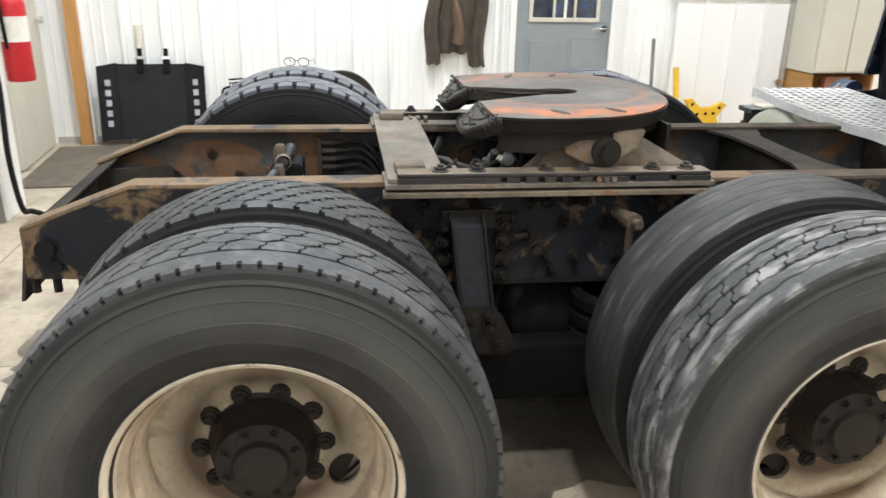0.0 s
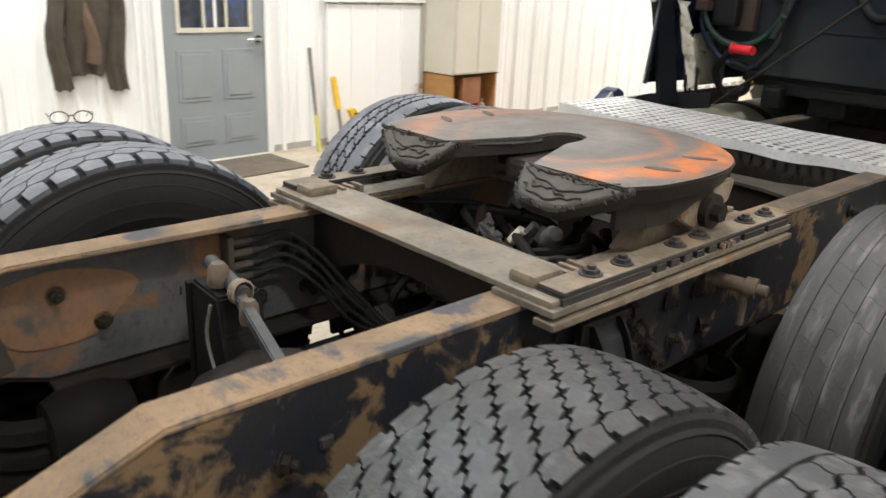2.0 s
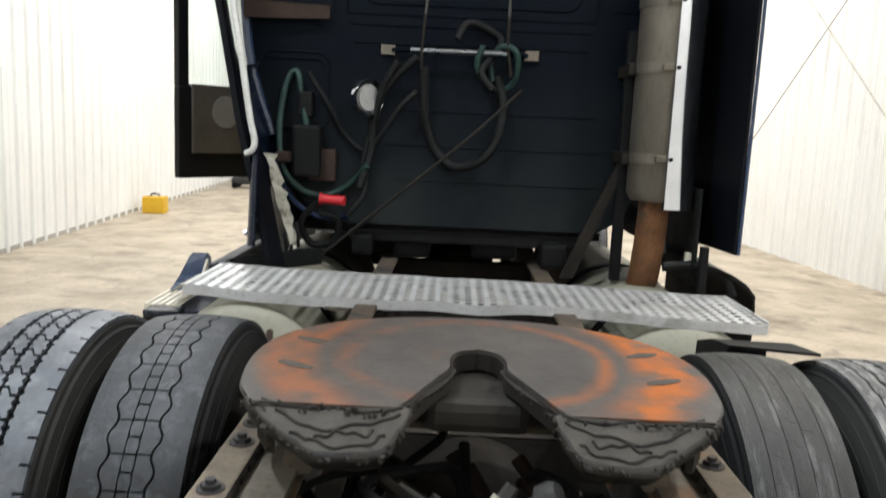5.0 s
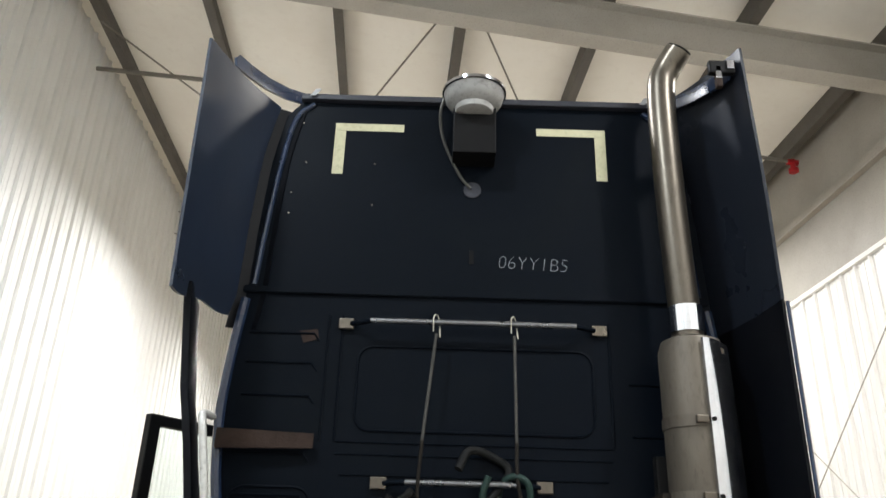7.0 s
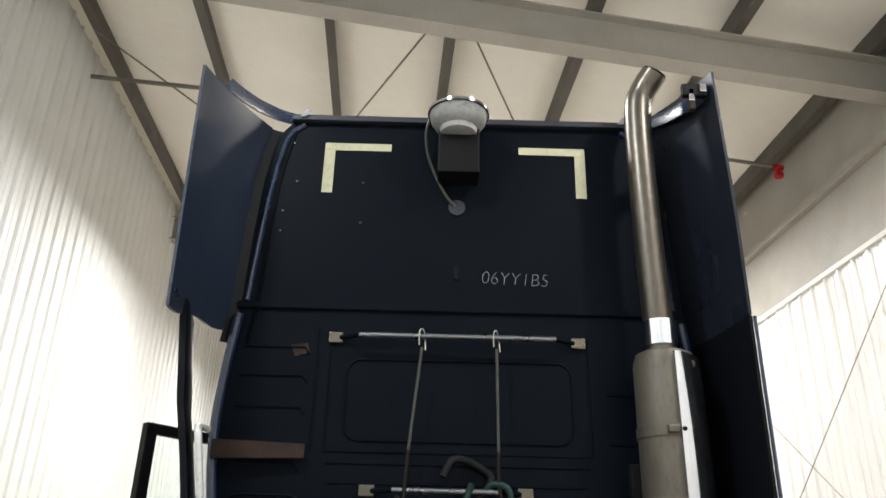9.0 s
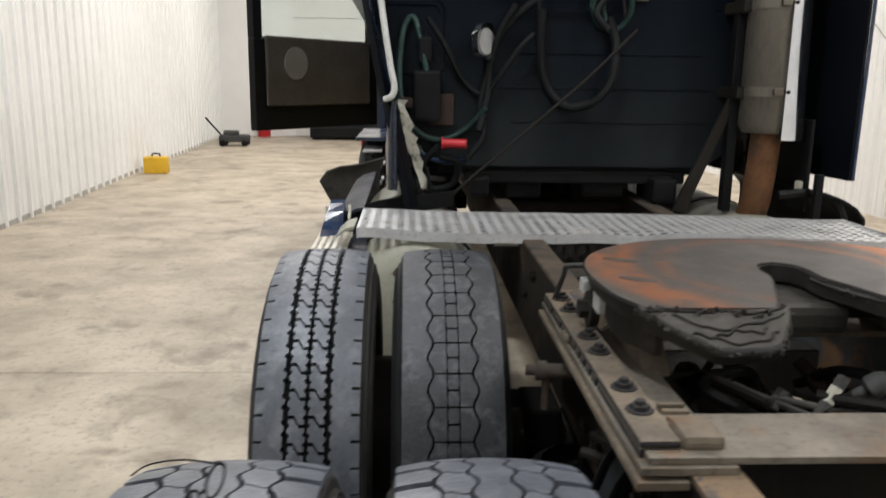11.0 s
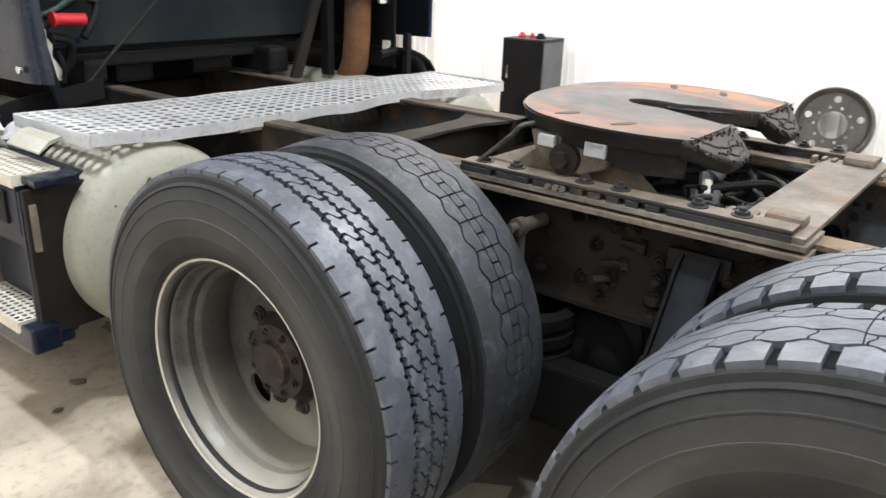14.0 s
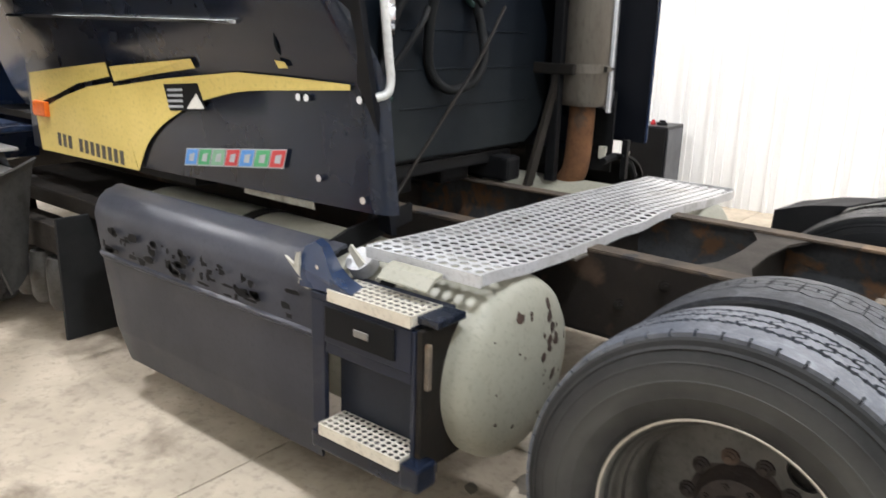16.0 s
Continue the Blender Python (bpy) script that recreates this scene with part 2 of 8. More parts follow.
    hub=mat("greasy_hub", (0.0110, 0.0092, 0.0082), (0.0200, 0.0155, 0.0125), 14, 0.45, bump=0.6, c3=(0.060, 0.036, 0.025), s3=9, t3=0.60, soft3=0.1, spec=0.2),
    hubrust=mat("rusty_hub", (0.036, 0.026, 0.021), (0.022, 0.017, 0.0145), 14, 0.55, bump=0.5, c3=(0.085, 0.055, 0.038), s3=9, t3=0.58, soft3=0.1),
    alu=mat("worn_aluminium", (0.60, 0.60, 0.60), (0.46, 0.455, 0.445), 6, 0.36, metal=0.35, bump=0.15, c3=(0.25, 0.235, 0.21), s3=6, t3=0.575, soft3=0.16),
    stepalu=mat("step_aluminium", (0.72, 0.68, 0.58), (0.62, 0.57, 0.47), 8, 0.35, metal=0.45, bump=0.15, c3=(0.30, 0.25, 0.18), s3=10, t3=0.66),
    handle=mat("worn_white_handle", (0.62, 0.62, 0.60), (0.50, 0.50, 0.48), 8, 0.32, metal=0.3, bump=0.08, c3=(0.25, 0.23, 0.20), s3=14, t3=0.64),
    horntop=mat("dusty_grease_film", (0.072, 0.064, 0.055), (0.046, 0.041, 0.036), 7, 0.62, bump=0.35, c3=(0.022, 0.020, 0.018), s3=8, t3=0.58, soft3=0.10, fine=40),
    fibre=mat("dirty_white_fibreglass", (0.42, 0.40, 0.34), (0.30, 0.285, 0.235), 6, 0.6, bump=0.15, c3=(0.080, 0.070, 0.055), s3=9, t3=0.53, soft3=0.12),
    chrome=mat("chrome", (0.74, 0.75, 0.78), (0.66, 0.67, 0.70), 5, 0.07, metal=1.0, bump=0.0, r2=0.14, spot=0.95),
    shield=mat("dented_chrome", (0.66, 0.67, 0.70), (0.55, 0.56, 0.59), 5, 0.16, metal=1.0, bump=0.05, r2=0.26, spot=0.95, fine=8),
    dullbar=mat("dull_chrome_bar", (0.30, 0.31, 0.33), (0.22, 0.225, 0.24), 9, 0.22, metal=1.0, bump=0.05, r2=0.35),
    muffler=mat("brown_grey_muffler", (0.165, 0.145, 0.118), (0.115, 0.10, 0.082), 4, 0.42, metal=0.5, bump=0.1, stretch=(1, 1, 0.3)),
    stainless=mat("dull_stainless", (0.165, 0.145, 0.118), (0.120, 0.106, 0.088), 3, 0.24, metal=0.9, bump=0.06, r2=0.42, stretch=(1, 1, 0.3)),
    rustpipe=mat("rusted_pipe", (0.1430, 0.0683, 0.0325), (0.0910, 0.0468, 0.0260), 9, 0.72, bump=0.4, c3=(0.07, 0.045, 0.03), s3=6, t3=0.58, spec=0.1),
    rustbar=mat("rusted_bracket", (0.034, 0.019, 0.013), (0.024, 0.014, 0.011), 10, 0.7, bump=0.4),
    rustspot=mat("brown_rust_spot", (0.035, 0.024, 0.019), (0.055, 0.032, 0.022), 20, 0.7, bump=0.2),
    tank=mat("cream_tank_paint", (0.295, 0.284, 0.226), (0.25, 0.243, 0.194), 3, 0.42, bump=0.05, c3=(0.035, 0.026, 0.020), s3=9.5, t3=0.72, soft3=0.02),
    stepblue=mat("dark_blue_step_plastic", (0.0085, 0.0125, 0.025), (0.0125, 0.0155, 0.027), 3, 0.38, bump=0.08, c3=(0.034, 0.034, 0.040), s3=4, t3=0.58, soft3=0.2, spec=0.3),
    drum=mat("grey_white_lamp_drum", (0.36, 0.36, 0.35), (0.28, 0.28, 0.27), 8, 0.4, bump=0.1, c3=(0.16, 0.15, 0.14), s3=9, t3=0.57, soft3=0.12),
    skirt=mat("dusty_dark_fairing", (0.036, 0.038, 0.048), (0.028, 0.030, 0.039), 2.2, 0.34, bump=0.06, c3=(0.072, 0.068, 0.064), s3=2.5, t3=0.58, soft3=0.3, r2=0.5),
    hose=mat("black_hose", (0.0088, 0.0096, 0.0096), (0.0128, 0.0128, 0.0128), 10, 0.5, bump=0.15, spec=0.12),
    greyhose=mat("grey_cord", (0.085, 0.083, 0.074), (0.055, 0.054, 0.050), 8, 0.55, bump=0.1),
    greenhose=mat("green_air_hose", (0.016, 0.042, 0.034), (0.012, 0.030, 0.026), 8, 0.45, bump=0.08, spec=0.3),
    bluehose=mat("blue_air_hose", (0.008, 0.022, 0.060), (0.007, 0.018, 0.048), 8, 0.45, bump=0.08),
    orange=mat("orange_lens", (0.80, 0.16, 0.015), (0.70, 0.13, 0.012), 8, 0.25, bump=0.02),
    tape=mat("masking_tape", (0.55, 0.53, 0.36), (0.50, 0.48, 0.32), 9, 0.6, bump=0.1),
    chalk=mat("chalk", (0.36, 0.38, 0.40), (0.22, 0.24, 0.26), 60, 0.8, bump=0.1),
    cream=mat("cream_plastic", (0.60, 0.57, 0.47), (0.52, 0.49, 0.40), 6, 0.4, bump=0.05),
    cloth=mat("brown_work_cloth", (0.085, 0.068, 0.052), (0.055, 0.045, 0.036), 7, 0.9, bump=0.5, fine=120),
    rubbermat=mat("rubber_mat", (0.0160, 0.0168, 0.0176), (0.0240, 0.0240, 0.0240), 5, 0.55, bump=0.2, spec=0.1),
    rug=mat("floor_rug", (0.15, 0.125, 0.095), (0.11, 0.09, 0.07), 9, 0.95, bump=0.6, fine=150),
    bar=mat("pale_lettering", (0.42, 0.43, 0.44), (0.36, 0.37, 0.38), 9, 0.6, bump=0.05),
    darkbar=mat("dark_lettering", (0.10, 0.09, 0.07), (0.08, 0.07, 0.06), 9, 0.6, bump=0.0),
    white=mat("white_enamel", (0.74, 0.72, 0.66), (0.62, 0.60, 0.54), 7, 0.3, bump=0.06, c3=(0.35, 0.30, 0.22), s3=9, t3=0.66),
    blue=mat("blue_vinyl", (0.10, 0.28, 0.62), (0.08, 0.24, 0.54), 9, 0.4, bump=0.02),
    green=mat("green_vinyl", (0.08, 0.36, 0.15), (0.06, 0.30, 0.12), 9, 0.4, bump=0.02),
    fadedgreen=mat("faded_green_vinyl", (0.20, 0.38, 0.24), (0.16, 0.32, 0.20), 9, 0.4, bump=0.02),
    rose=mat("red_vinyl", (0.55, 0.06, 0.06), (0.46, 0.05, 0.05), 9, 0.4, bump=0.02),
    lamp=glow("lamp_diffuser", (1.0, 0.95, 0.86), 9.0),
    pvc=mat("grey_pipe", (0.20, 0.185, 0.165), (0.16, 0.15, 0.13), 5, 0.5, bump=0.05),
    farcar=mat("far_dark_paint", (0.0105, 0.0112, 0.0140), (0.0140, 0.0140, 0.0154), 3, 0.3, bump=0.02, spec=0.2),
)


def glass(name, tint):
    m = bpy.data.materials.new(name)
    m.use_nodes = True
    b = m.node_tree.nodes["Principled BSDF"]
    b.inputs["Base Color"].default_value = (*tint, 1)
    b.inputs["Transmission Weight"].default_value = 1.0
    b.inputs["Roughness"].default_value = 0.02
    b.inputs["IOR"].default_value = 1.45
    return m


M["glass"] = glass("clear_glass", (0.86, 0.93, 0.92))
M["darkglass"] = mat("night_window", (0.030, 0.038, 0.055), (0.10, 0.10, 0.11), 4, 0.08, bump=0.0, c3=(0.06, 0.10, 0.22), s3=4, t3=0.55, soft3=0.1)


def fifth_paint():
    """Orange paint left in rings round the worn, greased bearing face."""
    m = mat("fifth_wheel_face", (0.104, 0.094, 0.086), (0.066, 0.061, 0.057), 5, 0.36, bump=0.2, metal=0.2, c3=(0.125, 0.082, 0.055), s3=4, t3=0.60, soft3=0.2)
    nt = m.node_tree
    n, l = nt.nodes, nt.links
    b = n["Principled BSDF"]
    old = b.inputs["Base Color"].links[0].from_socket
    tc = n.new("ShaderNodeTexCoord")
    sep = n.new("ShaderNodeSeparateXYZ")
    l.new(tc.outputs["Object"], sep.inputs[0])

    def op(kind, a, c=None):
        x = n.new("ShaderNodeMath")
        x.operation = kind
        for i, v in enumerate((a, c)):
            if v is None:
                continue
            if isinstance(v, (int, float)):
                x.inputs[i].default_value = v
            else:
                l.new(v, x.inputs[i])
        return x.outputs[0]

    yy = op("SUBTRACT", sep.outputs[1], -0.02)
    rad = op("SQRT", op("ADD", op("MULTIPLY", sep.outputs[0], sep.outputs[0]), op("MULTIPLY", yy, yy)))
    ns = n.new("ShaderNodeTexNoise")
    ns.inputs["Scale"].default_value = 5.0
    ns.inputs["Detail"].default_value = 6.0
    l.new(tc.outputs["Object"], ns.inputs["Vector"])
    wob = op("ADD", rad, op("MULTIPLY", op("SUBTRACT", ns.outputs["Fac"], 0.5), 0.06))

    def band(r, w):
        return op("SUBTRACT", 1.0, op("MINIMUM", 1.0, op("DIVIDE", op("ABSOLUTE", op("SUBTRACT", wob, r)), w)))

    side = op("MAXIMUM", 0.16, op("MINIMUM", 1.0, op("MULTIPLY", op("SUBTRACT", op("ABSOLUTE", sep.outputs[0]), 0.17), 6.0)))
    outer = op("MULTIPLY", band(0.375, 0.075), side)
    inner = op("MULTIPLY", band(0.262, 0.030), op("ADD", 0.20, op("MULTIPLY", side, 0.35)))
    tone = op("MINIMUM", 1.0, op("MULTIPLY", op("ADD", outer, inner), 1.7))
    patch = n.new("ShaderNodeTexNoise")
    patch.inputs["Scale"].default_value = 11.0
    patch.inputs["Detail"].default_value = 4.0
    l.new(tc.outputs["Object"], patch.inputs["Vector"])
    pr = n.new("ShaderNodeMapRange")
    pr.inputs[1].default_value, pr.inputs[2].default_value = 0.34, 0.56
    l.new(patch.outputs["Fac"], pr.inputs[0])
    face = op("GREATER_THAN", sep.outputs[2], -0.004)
    lean = op("MINIMUM", 1.0, op("MAXIMUM", 0.5, op("ADD", 0.75, op("MULTIPLY", sep.outputs[0], 1.5))))
    fac = op("MULTIPLY", op("MULTIPLY", op("MULTIPLY", tone, lean), pr.outputs[0]), face)
    x = n.new("ShaderNodeMix")
    x.data_type = "RGBA"
    l.new(fac, x.inputs[0])
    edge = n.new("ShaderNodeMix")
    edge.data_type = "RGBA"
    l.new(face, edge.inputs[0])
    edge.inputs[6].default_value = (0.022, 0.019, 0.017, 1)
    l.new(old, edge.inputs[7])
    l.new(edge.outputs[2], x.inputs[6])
    x.inputs[7].default_value = (0.37, 0.112, 0.028, 1)
    l.new(x.outputs[2], b.inputs["Base Color"])
    return m


M["fifth"] = fifth_paint()


def dust_band(m, r, width, amount, tint):
    """Dust worn into one broad, uneven band round a sidewall."""
    nt = m.node_tree
    n, l = nt.nodes, nt.links
    b = n["Principled BSDF"]
    old = b.inputs["Base Color"].links[0].from_socket
    tc = n.new("ShaderNodeTexCoord")
    flat = n.new("ShaderNodeVectorMath")
    flat.operation = "MULTIPLY"
    flat.inputs[1].default_value = (0, 1, 1)
    l.new(tc.outputs["Object"], flat.inputs[0])
    ln = n.new("ShaderNodeVectorMath")
    ln.operation = "LENGTH"
    l.new(flat.outputs[0], ln.inputs[0])
    t = n.new("ShaderNodeTexNoise")
    t.inputs["Scale"].default_value = 4.0
    t.inputs["Detail"].default_value = 7.0
    l.new(tc.outputs["Object"], t.inputs["Vector"])

    def op(kind, a, c):
        x = n.new("ShaderNodeMath")
        x.operation = kind
        for i, v in enumerate((a, c)):
            if isinstance(v, (int, float)):
                x.inputs[i].default_value = v
            else:
                l.new(v, x.inputs[i])
        return x.outputs[0]

    wob = op("ADD", ln.outputs["Value"], op("MULTIPLY", op("SUBTRACT", t.outputs["Fac"], 0.5), 0.10))
    dist = op("ABSOLUTE", op("SUBTRACT", wob, r), 0)
    fac = op("MULTIPLY", op("MAXIMUM", op("SUBTRACT", 1.0, op("DIVIDE", dist, width)), 0.0), op("MULTIPLY", t.outputs["Fac"], 2.0 * amount))
    x = n.new("ShaderNodeMix")
    x.data_type = "RGBA"
    l.new(fac, x.inputs[0])
    l.new(old, x.inputs[6])
    x.inputs[7].default_value = (*tint, 1)
    l.new(x.outputs[2], b.inputs["Base Color"])


dust_band(M["tyre"], 0.410, 0.075, 0.85, (0.055, 0.055, 0.050))
dust_band(M["tyredusty"], 0.385, 0.075, 0.62, (0.075, 0.073, 0.066))


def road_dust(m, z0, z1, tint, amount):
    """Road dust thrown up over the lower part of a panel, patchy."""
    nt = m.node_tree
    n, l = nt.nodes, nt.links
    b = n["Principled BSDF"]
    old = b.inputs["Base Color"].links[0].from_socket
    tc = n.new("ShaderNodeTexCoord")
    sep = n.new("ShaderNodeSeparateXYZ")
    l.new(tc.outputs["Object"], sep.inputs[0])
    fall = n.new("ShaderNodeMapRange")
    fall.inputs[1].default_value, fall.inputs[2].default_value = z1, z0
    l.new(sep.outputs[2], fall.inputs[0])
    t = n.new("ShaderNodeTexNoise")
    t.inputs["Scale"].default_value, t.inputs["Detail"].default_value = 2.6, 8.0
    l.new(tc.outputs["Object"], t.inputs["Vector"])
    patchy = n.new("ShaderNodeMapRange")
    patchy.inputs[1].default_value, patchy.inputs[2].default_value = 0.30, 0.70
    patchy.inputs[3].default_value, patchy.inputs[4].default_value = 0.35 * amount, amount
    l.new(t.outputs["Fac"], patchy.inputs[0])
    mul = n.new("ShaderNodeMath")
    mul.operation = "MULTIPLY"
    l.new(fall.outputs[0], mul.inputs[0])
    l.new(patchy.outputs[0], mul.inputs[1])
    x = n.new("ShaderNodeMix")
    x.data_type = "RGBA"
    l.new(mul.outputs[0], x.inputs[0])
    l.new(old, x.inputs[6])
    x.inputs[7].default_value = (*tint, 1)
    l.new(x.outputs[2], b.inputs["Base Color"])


dust_band(M["rimwhite"], 0.165, 0.085, 1.0, (0.080, 0.056, 0.037))
dust_band(M["rimwhite"], 0.262, 0.028, 0.55, (0.150, 0.090, 0.048))
road_dust(M["rimgrey"], -0.29, -0.06, (0.46, 0.42, 0.35), 0.95)
road_dust(M["navyshadedirt"], 1.10, 1.85, (0.036, 0.040, 0.037), 0.55)


# ---- mesh tools ----
def mesh_ob(name, bm, material, smooth=False):
    me = bpy.data.meshes.new(name)
    bmesh.ops.recalc_face_normals(bm, faces=bm.faces)
    bm.to_mesh(me)
    bm.free()
    me.materials.append(material)
    if smooth:
        me.shade_smooth()
        me.set_sharp_from_angle(angle=radians(38))
    return new(name, me)


def part(name, bm, material, parent, label="", smooth=False):
    ob = mesh_ob(name, bm, material, smooth)
    ob.parent = parent
    if label:
        tagged(ob, label)
    return ob


def thing(name, m, label, category, group="", kind=""):
    ob = new(name)
    ob.empty_display_size = 0.1
    ob.matrix_world = m
    return tagged(ob, label, category, group, kind)


def share(ob, m, parent=None):
    """Another object on the same mesh."""
    o = new(ob.name.split(".")[0], ob.data)
    o.parent = parent or ob.parent
    o.matrix_basis = m
    return o


def box(bm, x0, x1, y0, y1, z0, z1, bev=0.0, m=None):
    r = bmesh.ops.create_cube(bm, size=1.0)
    vs = r["verts"]
    for v in vs:
        v.co = Vector((x0 + (v.co.x + 0.5) * (x1 - x0), y0 + (v.co.y + 0.5) * (y1 - y0), z0 + (v.co.z + 0.5) * (z1 - z0)))
    if bev:
        es = list({e for v in vs for e in v.link_edges})
        out = bmesh.ops.bevel(bm, geom=es, offset=bev, segments=2, affect="EDGES", profile=0.6)
        vs = list({v for f in out["faces"] for v in f.verts} | {v for v in vs if v.is_valid})
    if m is not None:
        bmesh.ops.transform(bm, matrix=m, verts=vs)
    return bm


def solid(bm, t):
    """Give an open sheet its thickness."""
    bmesh.ops.recalc_face_normals(bm, faces=bm.faces)
    bm.normal_update()
    bmesh.ops.solidify(bm, geom=bm.faces[:], thickness=t)
    return bm


def newbox(*a, **k):
    return box(bmesh.new(), *a, **k)


def frame_of(d):
    return Vector(d).normalized().to_track_quat("Z", "Y").to_matrix()


def cyl(bm, p0, p1, r, seg=20, r2=None):
    p0, p1 = Vector(p0), Vector(p1)
    r2 = r if r2 is None else r2
    q = frame_of(p1 - p0)
    rings = []
    for p, rad in ((p0, r), (p1, r2)):
        rings.append([bm.verts.new(p + q @ Vector((rad * math.cos(a), rad * math.sin(a), 0))) for a in (math.tau * i / seg for i in range(seg))])
    for i in range(seg):
        j = (i + 1) % seg
        bm.faces.new((rings[0][i], rings[0][j], rings[1][j], rings[1][i]))
    bm.faces.new(rings[0][::-1])
    bm.faces.new(rings[1])
    return bm


def lathe(bm, prof, m=None, seg=48, closed=False):
    """Turn (radius, height) round the local z axis."""
    m = m or Matrix.Identity(4)
    rings = []
    for r, h in prof:
        if r < 1e-5:
            rings.append([bm.verts.new(m @ Vector((0, 0, h)))])
        else:
            rings.append([bm.verts.new(m @ Vector((r * math.cos(a), r * math.sin(a), h))) for a in (math.tau * i / seg for i in range(seg))])
    pairs = list(zip(rings, rings[1:]))
    if closed:
        pairs.append((rings[-1], rings[0]))
    for a, b in pairs:
        for i in range(seg):
            j = (i + 1) % seg
            f = [a[i % len(a)], a[j % len(a)], b[j % len(b)], b[i % len(b)]]
            f = list(dict.fromkeys(f))
            if len(f) > 2:
                bm.faces.new(f)
    return bm


AX = Matrix.Rotation(radians(90), 4, "Y")     # local z along x
AY = Matrix.Rotation(radians(-90), 4, "X")    # local z along y


def curve_pts(pts, n=8):
    """A smooth run through the given points."""
    p = [Vector(q) for q in pts]
    p = [2 * p[0] - p[1]] + p + [2 * p[-1] - p[-2]]
    out = []
    for i in range(1, len(p) - 2):
        a, b, c, d = p[i - 1:i + 3]
        for k in range(n):
            t = k / n
            out.append(0.5 * (2 * b + (c - a) * t + (2 * a - 5 * b + 4 * c - d) * t * t + (3 * b - a - 3 * c + d) * t ** 3))
    return out + [p[-2]]


def tube(bm, pts, r, seg=10, n=8, smooth=True):
    run = curve_pts(pts, n) if smooth else [Vector(p) for p in pts]
    rings, up = [], Vector((0.13, 0.21, 1)).normalized()
    for i, p in enumerate(run):
        d = (run[min(i + 1, len(run) - 1)] - run[max(i - 1, 0)]).normalized()
        side = d.cross(up)
        if side.length < 1e-3:
            side = d.orthogonal()
        side.normalize()
        up = side.cross(d).normalized()
        rings.append([bm.verts.new(p + r * (math.cos(a) * side + math.sin(a) * up)) for a in (math.tau * k / seg for k in range(seg))])
    for a, b in zip(rings, rings[1:]):
        for k in range(seg):
            bm.faces.new((a[k], a[(k + 1) % seg], b[(k + 1) % seg], b[k]))
    bm.faces.new(rings[0][::-1])
    bm.faces.new(rings[-1])
    return bm


def prism(bm, pts, d, bev=0.0):
    """A flat outline of 3D points, thickened by the vector d."""
    a = [bm.verts.new(Vector(p)) for p in pts]
    b = [bm.verts.new(Vector(p) + Vector(d)) for p in pts]
    n = len(a)
    fs = [bm.faces.new(a[::-1]), bm.faces.new(b)]
    fs += [bm.faces.new((a[i], a[(i + 1) % n], b[(i + 1) % n], b[i])) for i in range(n)]
    if bev:
        es = list({e for f in fs for e in f.edges})
        bmesh.ops.bevel(bm, geom=es, offset=bev, segments=2, affect="EDGES")
    return bm


def plate_mesh(outline, holes, thick, bev=0.0):
    """A flat plate in the local xy plane with holes through it."""
    cu = bpy.data.curves.new("plate", "CURVE")
    cu.dimensions, cu.fill_mode, cu.extrude, cu.bevel_depth = "2D", "BOTH", thick / 2, bev
    for loop in [outline] + holes:
        s = cu.splines.new("POLY")
        s.points.add(len(loop) - 1)
        for p, (x, y) in zip(s.points, loop):
            p.co = (x, y, 0, 1)
        s.use_cyclic_u = True
    ob = bpy.data.objects.new("plate", cu)
    scene.collection.objects.link(ob)
    me = bpy.data.meshes.new_from_object(ob.evaluated_get(bpy.context.evaluated_depsgraph_get()))
    bpy.data.objects.remove(ob)
    bpy.data.curves.remove(cu)
    bm = bmesh.new()
    bm.from_mesh(me)
    bpy.data.meshes.remove(me)
    return bm


def ring(cx, cy, r, n=20, ry=None, rot=0.0):
    ry = r if ry is None else ry
    out = []
    for i in range(n):
        a = math.tau * i / n
        x, y = r * math.cos(a), ry * math.sin(a)
        out.append((cx + x * math.cos(rot) - y * math.sin(rot), cy + x * math.sin(rot) + y * math.cos(rot)))
    return out


def perforated(bm, nx, ny, px, py, z, r, thick, lift=None, ry=None):
    """A sheet of nx by ny square cells, each with a round hole and its turned-up rim."""
    lift = lift or (lambda x, y: 0.0)
    k = 8
    for i in range(nx):
        for j in range(ny):
            cx, cy = (i + 0.5) * px, (j + 0.5) * py
            outer, rim, low = [], [], []
            for a in range(k):
                t = math.tau * a / k
                c, s = math.cos(t), math.sin(t)
                f = 0.5 / max(abs(c), abs(s))
                x, y = cx + c * f * px, cy + s * f * py
                outer.append(bm.verts.new((x, y, z + lift(x, y))))
                x, y = cx + c * r, cy + s * (ry or r)
                rim.append(bm.verts.new((x, y, z + lift(x, y) + 0.0004)))
                low.append(bm.verts.new((x, y, z + lift(x, y) - thick)))
            for a in range(k):
                b = (a + 1) % k
                bm.faces.new((outer[a], outer[b], rim[b], rim[a]))
                bm.faces.new((rim[a], rim[b], low[b], low[a]))
    return bm


def hexbolt(r=0.014, h=0.012):
    bm = bmesh.new()
    cyl(bm, (0, 0, 0), (0, 0, 0.003), r * 1.45, 12)
    cyl(bm, (0, 0, 0.003), (0, 0, h), r, 6)
    cyl(bm, (0, 0, h), (0, 0, h * 1.7), r * 0.55, 8)
    return bm


# ---- hall ----
floor = thing("floor", Matrix.Identity(4), "worn stained concrete workshop floor in slabs", "floor", kind="structure")
part("bed", newbox(-9, 9, -6, 24, -0.3, -0.012), M["oily"], floor)
xs = [-9, -4.95, -0.35, 4.25, 9]
ys = [-6, -2.42, 2.17, 6.76, 11.35, 15.94, 24]
for i in range(4):
    for j in range(6):
